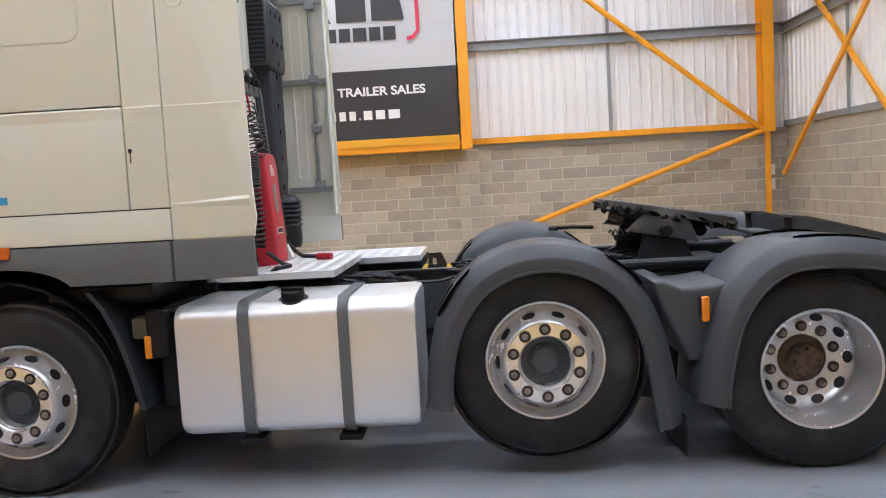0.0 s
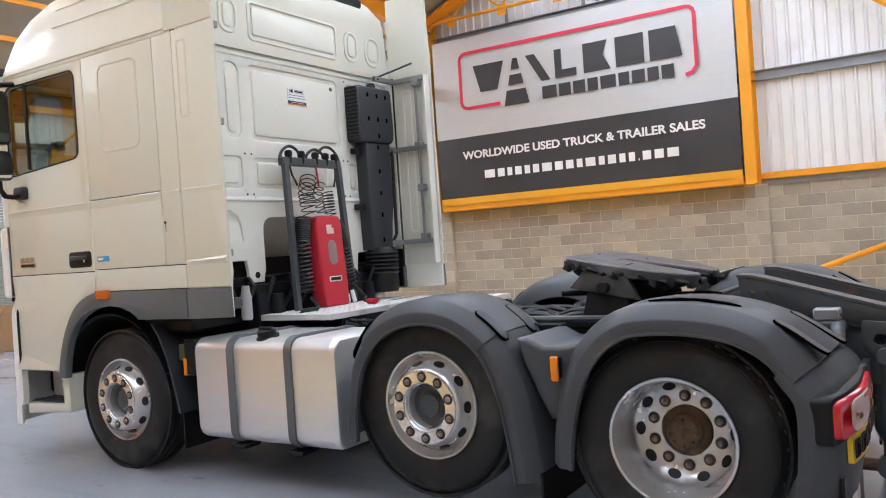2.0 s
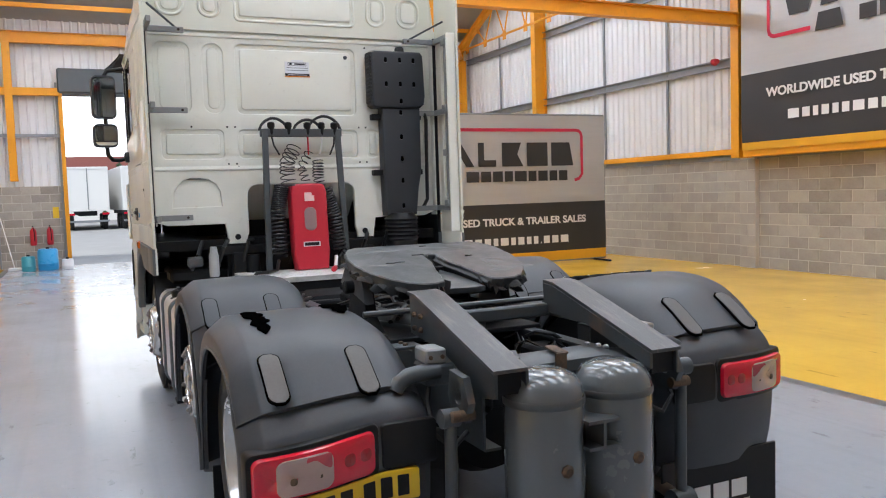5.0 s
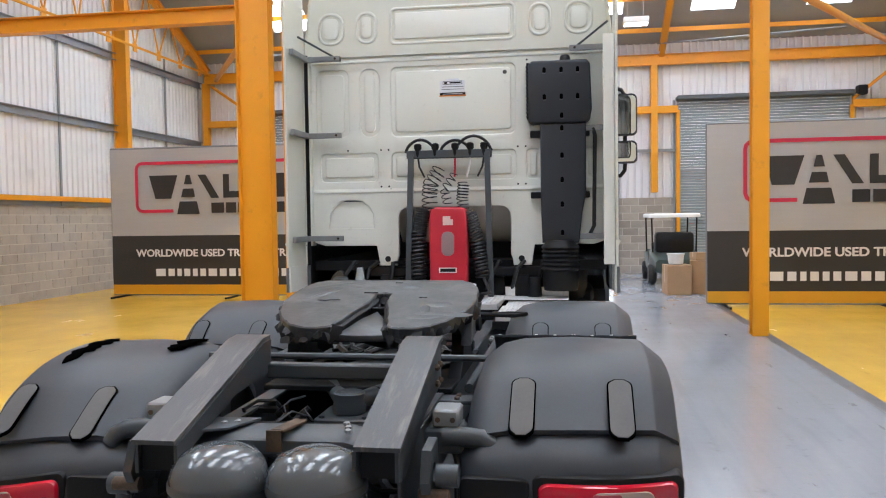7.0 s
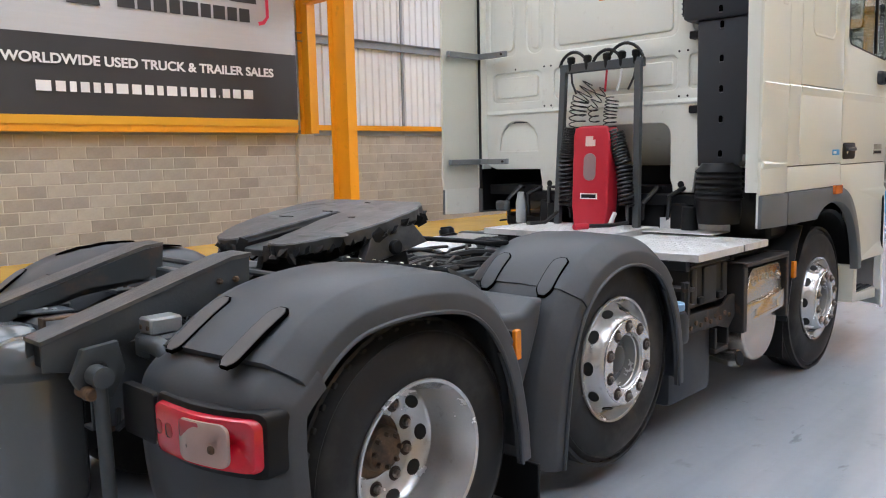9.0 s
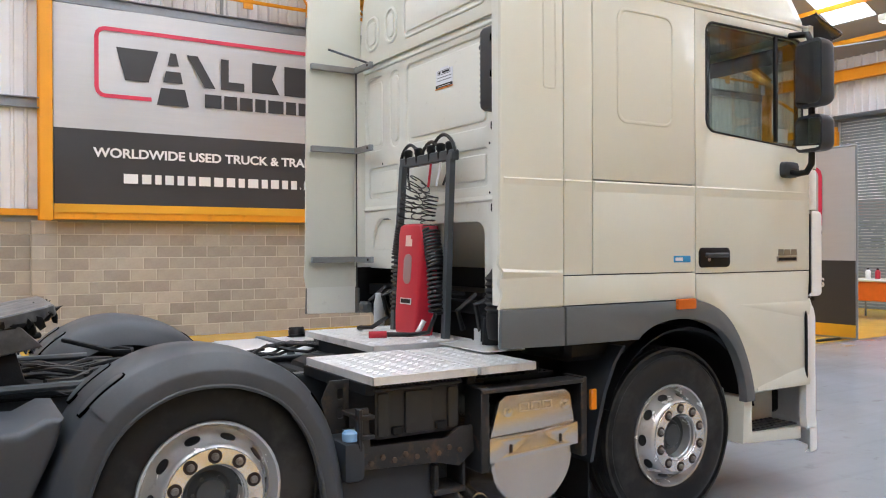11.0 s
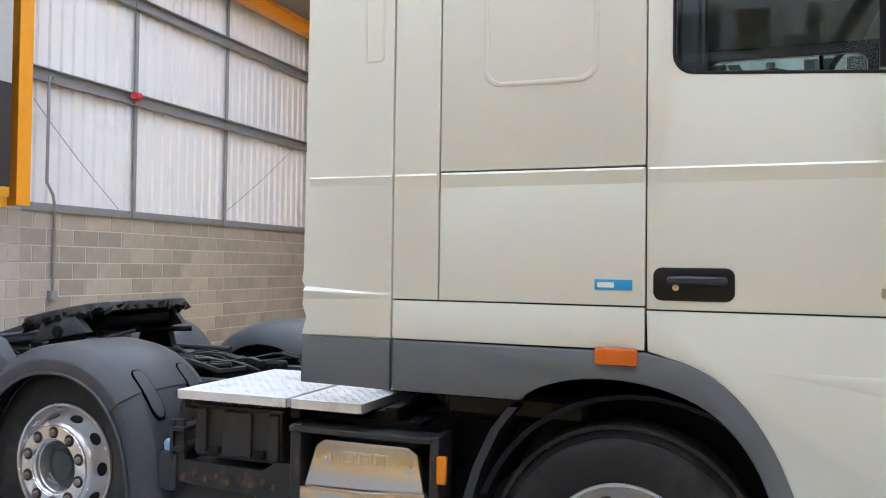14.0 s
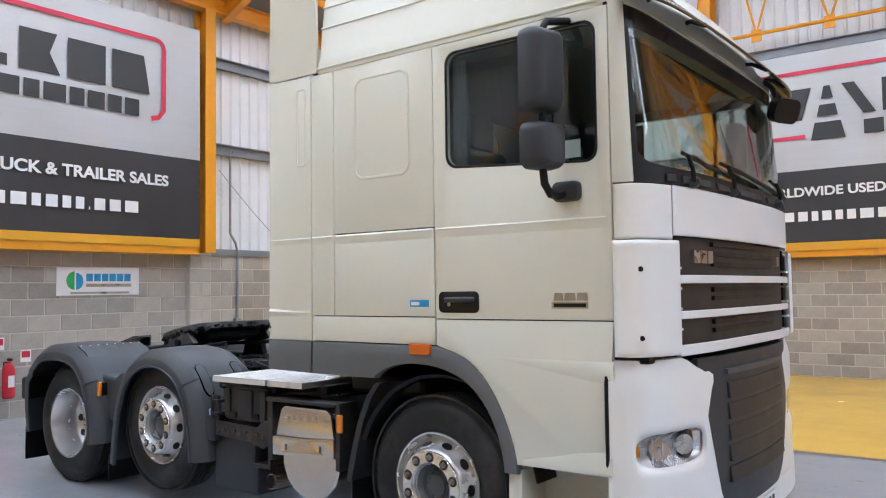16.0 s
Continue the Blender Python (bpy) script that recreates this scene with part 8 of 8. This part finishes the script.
part("battery_tray", Shape().plate([(2.1, 0.88), (2.04, 0.88), (2.03, 0.7), (1.62, 0.69), (1.55, 0.735), (1.47, 0.735), (1.46, 0.61), (1.55, 0.545), (1.68, 0.58), (2.1, 0.6)], (), 0.02, side(1, 1.168), 0.004), CARRIER, truck, "dark rusty battery tray plate")
part("tray_floor", Shape().box((1.5, 0.6, 0.66), (2.1, 1.15, 0.68), 0.003), CARRIER, truck)
for lo, hi in (((1.4, 1.06, 0.5), (1.45, 1.215, 0.92)), ((0.8, 1.1, 0.89), (1.45, 1.23, 0.915)), ((0.77, 1.06, 0.5), (0.81, 1.22, 0.92)), ((1.5, 0.98, 0.41), (1.68, 1.15, 0.44)), ((1.655, 1.0, 0.44), (1.68, 1.15, 0.56)), ((1.5, 1.0, 0.44), (1.52, 1.15, 0.55))):
    part("carrier_bar", Shape().box(lo, hi, 0.005), CARRIER, truck, "dark rusty carrier bar")
for k in range(9):
    part("carrier_bolt", Shape().lathe([(0.014, 0), (0.014, 0.01), (0.001, 0.012)], side(1, 1.168) @ Matrix.Translation((1.55 + 0.06 * k, 0.625 + 0.02 * (k % 2), 0)), 6), RUST, truck)
hsd = part("heat_shield", Shape().plate([(0.84, 0.68), (1.385, 0.665), (1.33, 0.84), (1.29, 0.865), (0.91, 0.865), (0.87, 0.84)], (), 0.02, side(1, 1.2), 0.006), STAIN, truck, "stainless steel heat shield with embossed bars")
for k in range(3):
    part("embossed_bar", Shape().plate(rrect(0.995 + 0.075 * k, 0.775, 1.06 + 0.075 * k, 0.825, 0.006), [rrect(1.005 + 0.075 * k, 0.785, 1.05 + 0.075 * k, 0.815, 0.004)], 0.004, side(1, 1.204), 0.002), STAIN, hsd)
for x in (0.905, 1.28):
    part("washer", Shape().lathe([(0.028, 0), (0.028, 0.004), (0.012, 0.006), (0.012, 0.014), (0.001, 0.015)], side(1, 1.201) @ Matrix.Translation((x, 0.785, 0)), 16), STAIN, hsd)
part("shield_flange", Shape().plate([(0.83, 0.57), (1.4, 0.54), (1.4, 0.665), (1.1, 0.668), (0.83, 0.69)], [rrect(1.26, 0.58, 1.28, 0.622, 0.008), rrect(0.94, 0.595, 0.96, 0.637, 0.008)], 0.03, side(1, 1.215), 0.005), STAIN, truck, "stainless steel flange with slots")
part("silencer", Shape().lathe([(0.001, 0.0), (0.25, 0.0), (0.262, 0.012), (0.262, 0.6), (0.25, 0.612), (0.001, 0.612)], Matrix.Translation((1.09, 1.17, 0.53)) @ Matrix.Rotation(radians(90), 4, "X"), 48), STAIN, truck, "bright steel silencer drum")
part("tailpipe", Shape().tube([(1.3, 0.8, 0.36), (1.4, 0.95, 0.35), (1.43, 1.08, 0.345), (1.445, 1.15, 0.34)], 0.05, 16).lathe([(0.04, 0), (0.052, 0.0), (0.052, 0.05), (0.04, 0.05)], Matrix.Translation((1.445, 1.14, 0.341)) @ Matrix.Rotation(radians(-80), 4, "X"), 20, True), STAIN, truck, "short stainless tailpipe")
# black disc across the end paints the shade inside the pipe
part("pipe_mouth", Shape().lathe([(0.044, 0.051), (0.001, 0.051)], Matrix.Translation((1.445, 1.147, 0.341)) @ Matrix.Rotation(radians(-80), 4, "X"), 20), BLACK, truck)
part("additive_tank", Shape().box((1.66, 0.55, 0.2), (2.16, 1.12, 0.62), 0.04, None, 2).box((2.06, 0.9, 0.55), (2.17, 1.19, 0.735), 0.03, None, 2), SNORK, truck, "dark plastic additive tank")
part("blue_cap", Shape().lathe([(0.035, 0), (0.038, 0.01), (0.038, 0.035), (0.03, 0.045), (0.001, 0.046)], Matrix.Translation((2.12, 1.14, 0.735)), 18), mat("pale_blue_plastic", (0.25, 0.45, 0.7), 0.4), truck, "pale blue filler cap")
ts = Shape().box((0.9, 0.8, 0.93), (1.4, 1.1, 0.945))
for i in range(12):
    for j in range(5):
        ts.lathe([(0.01, 0), (0.008, 0.006), (0.001, 0.006)], Matrix.Translation((0.93 + i * 0.04, 0.86 + j * 0.05, 0.945)), 6)
part("tread_step", ts, DARK, truck, "dark studded tread step")
rr = random.Random(8)
for k in range(8):
    x0 = rr.uniform(1.2, 2.3)
    part("air_line", Shape().tube([(x0 + 0.12 * t, -0.45 + 0.07 * math.sin(t * 1.7 + k), 0.97 + 0.03 * math.sin(t + k)) for t in range(6)], 0.011, 6), RUBBER, truck)

# ---- things about the hall ----


def fire_bottle(at, label="red fire extinguisher on the block wall", size=1.0):
    e = thing("fire_extinguisher", label, "extinguisher", at, "fire extinguishers")
    part("body", Shape().lathe([(0.06, 0), (0.075, 0.015), (0.08, 0.05), (0.08, 0.36), (0.065, 0.42), (0.03, 0.45), (0.028, 0.48), (0.001, 0.485)], Matrix.Scale(size, 4), 24), RED, e)
    part("handle", Shape().box((-0.09, -0.012, 0.49), (0.03, 0.012, 0.52), 0.006).tube([(0.0, 0.0, 0.48), (0.1, 0.02, 0.46), (0.11, 0.03, 0.3), (0.09, 0.03, 0.12)], 0.012, 8), BLACK, e)
    part("label_plate", Shape().box((-0.082, -0.04, 0.15), (-0.0805, 0.04, 0.3)), PAPER, e, smooth=0)
    return e


fire_bottle((XE - 0.1, -0.14, 0.28))
for y, z in ((-0.4, 0.81), (-0.05, 0.99)):
    sg = thing("safety_sign", "small red and white safety sign on the block wall", "sign", group="safety signs")
    part("board", Shape().box((XE - 0.012, y - 0.07, z - 0.08), (XE - 0.006, y + 0.07, z + 0.08)), PAPER, sg, smooth=0)
    part("red_field", Shape().box((XE - 0.014, y - 0.055, z - 0.02), (XE - 0.012, y + 0.055, z + 0.065)), RED, sg, smooth=0)
ab = thing("wall_sign", "white cloth sign with a green and blue emblem", "sign")
part("cloth", Shape().plate(rrect(0, 0, 1.26, 0.4, 0.005), (), 0.008, Matrix(((0, 0, -1, XE - 0.02), (-1, 0, 0, -0.8), (0, 1, 0, 1.61), (0, 0, 0, 1)))), PAPER, ab, smooth=0)
em = Matrix(((0, 0, -1, XE - 0.022), (-1, 0, 0, -0.8), (0, 1, 0, 1.61), (0, 0, 0, 1)))
part("emblem", Shape().plate([(0.26 + 0.12 * math.cos(a), 0.21 + 0.13 * math.sin(a)) for a in [radians(90 + 180 * i / 12) for i in range(13)]], (), 0.002, em), mat("green_print", (0.05, 0.42, 0.12), 0.5), ab, "green half disc", smooth=0)
part("emblem", Shape().plate([(0.28 + 0.11 * math.cos(a), 0.2 + 0.12 * math.sin(a)) for a in [radians(-90 + 180 * i / 12) for i in range(13)]], (), 0.002, em), BLUE, ab, "blue half disc", smooth=0)
for k in range(6):
    part("name_bar", Shape().box((0.43 + k * 0.118, 0.2, 0), (0.53 + k * 0.118, 0.31, 0.002), 0, em), BLUE, ab, "blue plain bar", smooth=0)
part("name_bar", Shape().box((0.43, 0.12, 0), (1.13, 0.165, 0.002), 0, em), GREYPRINT, ab, "grey plain bar", smooth=0)
part("name_bar", Shape().box((0.2, 0.02, 0), (1.1, 0.05, 0.002), 0, em), GREYPRINT, ab, "grey plain bar", smooth=0)
solid("conduit", Shape().tube([(XE - 0.15, -3.7, 3.95), (XE - 0.16, -3.68, 4.0), (XE - 0.16, -3.64, 3.96), (XE - 0.16, -3.64, 2.6), (XE - 0.12, -3.78, 2.45), (XE - 0.05, -3.88, 2.3), (XE - 0.05, -3.88, 1.18)], 0.02, 8).box((XE - 0.08, -3.94, 1.07), (XE - 0.0, -3.82, 1.2), 0.008), GIRT, "grey steel conduit with a socket box on the wall", "conduit")


def alarm(at, key):
    a = thing("alarm_sounder", "red alarm sounder on a wall girt", "alarm", at, "alarm sounders")
    part("base", Shape().lathe([(0.07, 0), (0.07, 0.04), (0.055, 0.05), (0.055, 0.09), (0.02, 0.12), (0.001, 0.12)], WALLS[key].to_3x3().to_4x4(), 20), RED, a)
    part("horn", Shape().lathe([(0.03, 0.05), (0.05, 0.1), (0.05, 0.11), (0.001, 0.1)], WALLS[key].to_3x3().to_4x4() @ Matrix.Rotation(radians(60), 4, "Y"), 16), RED, a)
    return a


alarm((XE - 0.12, -5.24, 4.03), "E")
alarm((-5.06, YN - 0.12, 4.1), "N")
so = thing("socket_box", "white electrical boxes with conduits on the corner wall", "socket")
for z in (1.35, 1.08):
    part("box", Shape().box((7.86, YN - 0.07, z), (8.0, YN - 0.0, z + 0.2), 0.008), PAPER, so)
for x in (7.9, 7.96):
    part("pipe", Shape().tube([(x, YN - 0.03, 1.5), (x, YN - 0.03, 2.25)], 0.012, 6), GIRT, so)

cart = thing("golf_cart", "green golf cart with a white canopy parked by the doors", "golf cart", (-13.3, 3.35, 0))
part("body", Shape().loft([[(x, y, z) for y, z in rrect(-0.55 * k, 0.28, 0.55 * k, h, 0.1)] for x, k, h in ((-1.1, 0.8, 0.7), (-0.9, 1, 0.78), (-0.3, 1, 0.5), (0.2, 1, 0.5), (0.35, 1, 0.85), (0.75, 1, 0.8), (1.1, 0.85, 0.6))]), mat("cart_green", (0.05, 0.07, 0.065), 0.4), cart, "dark green cart body")
part("canopy", Shape().plate(rrect(-0.95, -0.6, 0.95, 0.6, 0.15), (), 0.1, Matrix.Translation((0, 0, 1.7)), 0.05, 3), WHITE, cart, "white moulded canopy")
part("bench", Shape().box((0.0, -0.5, 0.5), (0.35, 0.5, 0.68), 0.05, None, 2).box((0.28, -0.5, 0.6), (0.42, 0.5, 1.0), 0.05, None, 2), SEAT, cart)
part("bag_rack", Shape().box((0.45, -0.45, 0.75), (0.85, 0.45, 1.25), 0.08, None, 2), BLACK, cart, "black bags on the rear rack")
part("wheel_column", Shape().tube([(-0.55, 0.25, 0.7), (-0.3, 0.25, 0.98)], 0.02, 8), BLACK, cart)
for x in (-0.85, 0.75):
    for y in (-0.5, 0.5):
        part("post", Shape().tube([(x, y * 1.0, 0.6), (x * 0.95, y * 1.05, 1.64)], 0.02, 8), BLACK, cart)
        part("wheel", Shape().lathe([(0.1, -0.09), (0.21, -0.09), (0.24, -0.05), (0.24, 0.05), (0.21, 0.09), (0.1, 0.09), (0.1, 0.03), (0.001, 0.03)], Matrix.Translation((x * 0.95, y * 1.05, 0.24)) @ Matrix.Rotation(radians(90), 4, "X"), 24), TYRE, cart)


def carton(at, s, turn, label):
    b = thing("cardboard_box", label, "box", at, "cardboard boxes")
    b.rotation_euler = (0, 0, radians(turn))
    part("carton", Shape().box((-s[0] / 2, -s[1] / 2, 0), (s[0] / 2, s[1] / 2, s[2]), 0.006), CARD, b)
    part("tape", Shape().box((-0.03, -s[1] / 2 - 0.002, s[2] * 0.4), (0.03, s[1] / 2 + 0.002, s[2] + 0.002)), mat("parcel_tape", (0.5, 0.36, 0.2), 0.3), b)
    return b


carton((-10.1, 3.1, 0), (0.55, 0.5, 0.62), 5, "brown cardboard box on the floor")
carton((-10.3, 3.62, 0), (0.5, 0.45, 0.7), -8, "tall brown cardboard box on the floor")
carton((-10.3, 3.62, 0.705), (0.4, 0.35, 0.16), 12, "small open brown box on another box")
bk = thing("white_tub", "white plastic tub on a cardboard box", "tub", (-10.1, 3.08, 0.625))
part("tub", Shape().lathe([(0.12, 0), (0.15, 0.02), (0.17, 0.2), (0.18, 0.21), (0.001, 0.21)], None, 24), PAPER, bk)
part("lid", Shape().lathe([(0.185, 0.2), (0.185, 0.225), (0.001, 0.228)], None, 24), PAPER, bk)

tb = thing("work_table", "orange-covered work table by the shutter", "table", (-13.9, -5.4, 0))
part("top", Shape().box((-0.5, -0.9, 0.82), (0.5, 0.9, 0.87), 0.02), PAPER, tb, "pale table top")
part("cover", Shape().box((-0.48, -0.88, 0.4), (0.48, 0.88, 0.82), 0.03), mat("orange_sheet", (0.75, 0.16, 0.02), 0.5, bump=0.4), tb, "orange plastic cover")
for x in (-0.42, 0.42):
    for y in (-0.8, 0.8):
        part("leg", Shape().tube([(x, y, 0), (x, y, 0.82)], 0.02, 8), GIRT, tb)
for k, (y, c) in enumerate(((0.6, PAPER), (0.35, BLUE), (0.1, PAPER), (-0.3, RED), (-0.55, PAPER))):
    bt = thing("bottle", "small plastic bottle on the work table", "bottle", (-13.8 - 0.05 * k, -5.4 + y, 0.87), "bottles on the table")
    part("flask", Shape().lathe([(0.05, 0), (0.055, 0.02), (0.055, 0.16), (0.025, 0.2), (0.001, 0.2)], None, 16), c, bt)
    part("cap", Shape().lathe([(0.026, 0.2), (0.026, 0.235), (0.001, 0.236)], None, 12), BLACK, bt)
for at, c, r, h in (((-15.2, -2.5, 0), BLUE, 0.24, 0.55), ((-15.2, -2.95, 0), mat("teal_plastic", (0.05, 0.3, 0.36), 0.4), 0.16, 0.38), ((-15.3, -2.05, 0), PAPER, 0.14, 0.26)):
    d = thing("drum", "plastic drum on the floor by the wall", "drum", at, "drums")
    part("shell", Shape().lathe([(r * 0.9, 0), (r, 0.03), (r, h * 0.3), (r * 1.03, h * 0.33), (r, h * 0.36), (r, h * 0.9), (r * 0.85, h), (0.001, h)], None, 28), c, d)
    part("bung", Shape().lathe([(0.04, h), (0.04, h + 0.04), (0.001, h + 0.042)], None, 12), BLACK, d)
for y in (-2.85, -2.45):
    fire_bottle((XW + 0.12, y, 0.6), "red fire extinguisher on the wall beside the doors")
solid("broom", Shape().tube([(-15.75, -3.3, 0.05), (-16.32, -3.6, 1.35)], 0.014, 8).box((-15.9, -3.45, 0.0), (-15.6, -3.15, 0.07), 0.02), PAPER, "white-handled broom leaning on the wall", "broom")
solid("notice", Shape().box((XW + 0.008, -2.35, 1.3), (XW + 0.012, -2.2, 1.6)), PLATEY, "yellow notice on the block wall", "notice", smooth=0)
for at in ((-14.2, 2.6, 6.6), (-14.2, -5.4, 6.6), (1.0, 3.2, 7.6), (1.0, -2.6, 7.6)):
    lb = thing("ceiling_lamp", "white box lamp hung from the roof", "lamp", at, "ceiling lamps")
    part("housing", Shape().box((-0.2, -0.32, 0), (0.2, 0.32, 0.16), 0.02), WHITE, lb)
    part("diffuser", Shape().box((-0.17, -0.29, -0.012), (0.17, 0.29, 0.0)), LAMPGLOW, lb, "bright lamp diffuser", smooth=0)
    for y in (-0.2, 0.2):
        part("hanger", Shape().tube([(0, y, 0.16), (0, y, roof_z(at[0]) - at[2] + 0.1)], 0.006, 5), GIRT, lb)

# ---- blocks of the masonry walls ----
for core, m, u0, u1, near, bh in block_jobs:
    rest = Shape()
    for c in range(10):
        u = u0 - (BW / 2 if c % 2 else 0)
        while u < u1 - 0.05:
            a, b = max(u, u0), min(u + BW, u1)
            full = b - a > BW - 0.01
            if near and near[0] <= a and b <= near[1] and full:
                ob = new("block", FULL)
                ob.parent = core
                ob.matrix_world = m @ Matrix.Translation((a, c * bh, 0)) @ Matrix.Diagonal((1, bh / BH, 1, 1))
            elif b - a > 0.06:
                rest.box((a + GAP / 2, c * bh + GAP / 2, -0.03), (b - GAP / 2, (c + 1) * bh - GAP / 2, 0.006), 0, m)
            u += BW
    if rest.v:
        far = part("far_blocks", rest, BLOCK, core, smooth=0)
        tagged(far, kind="stuff")
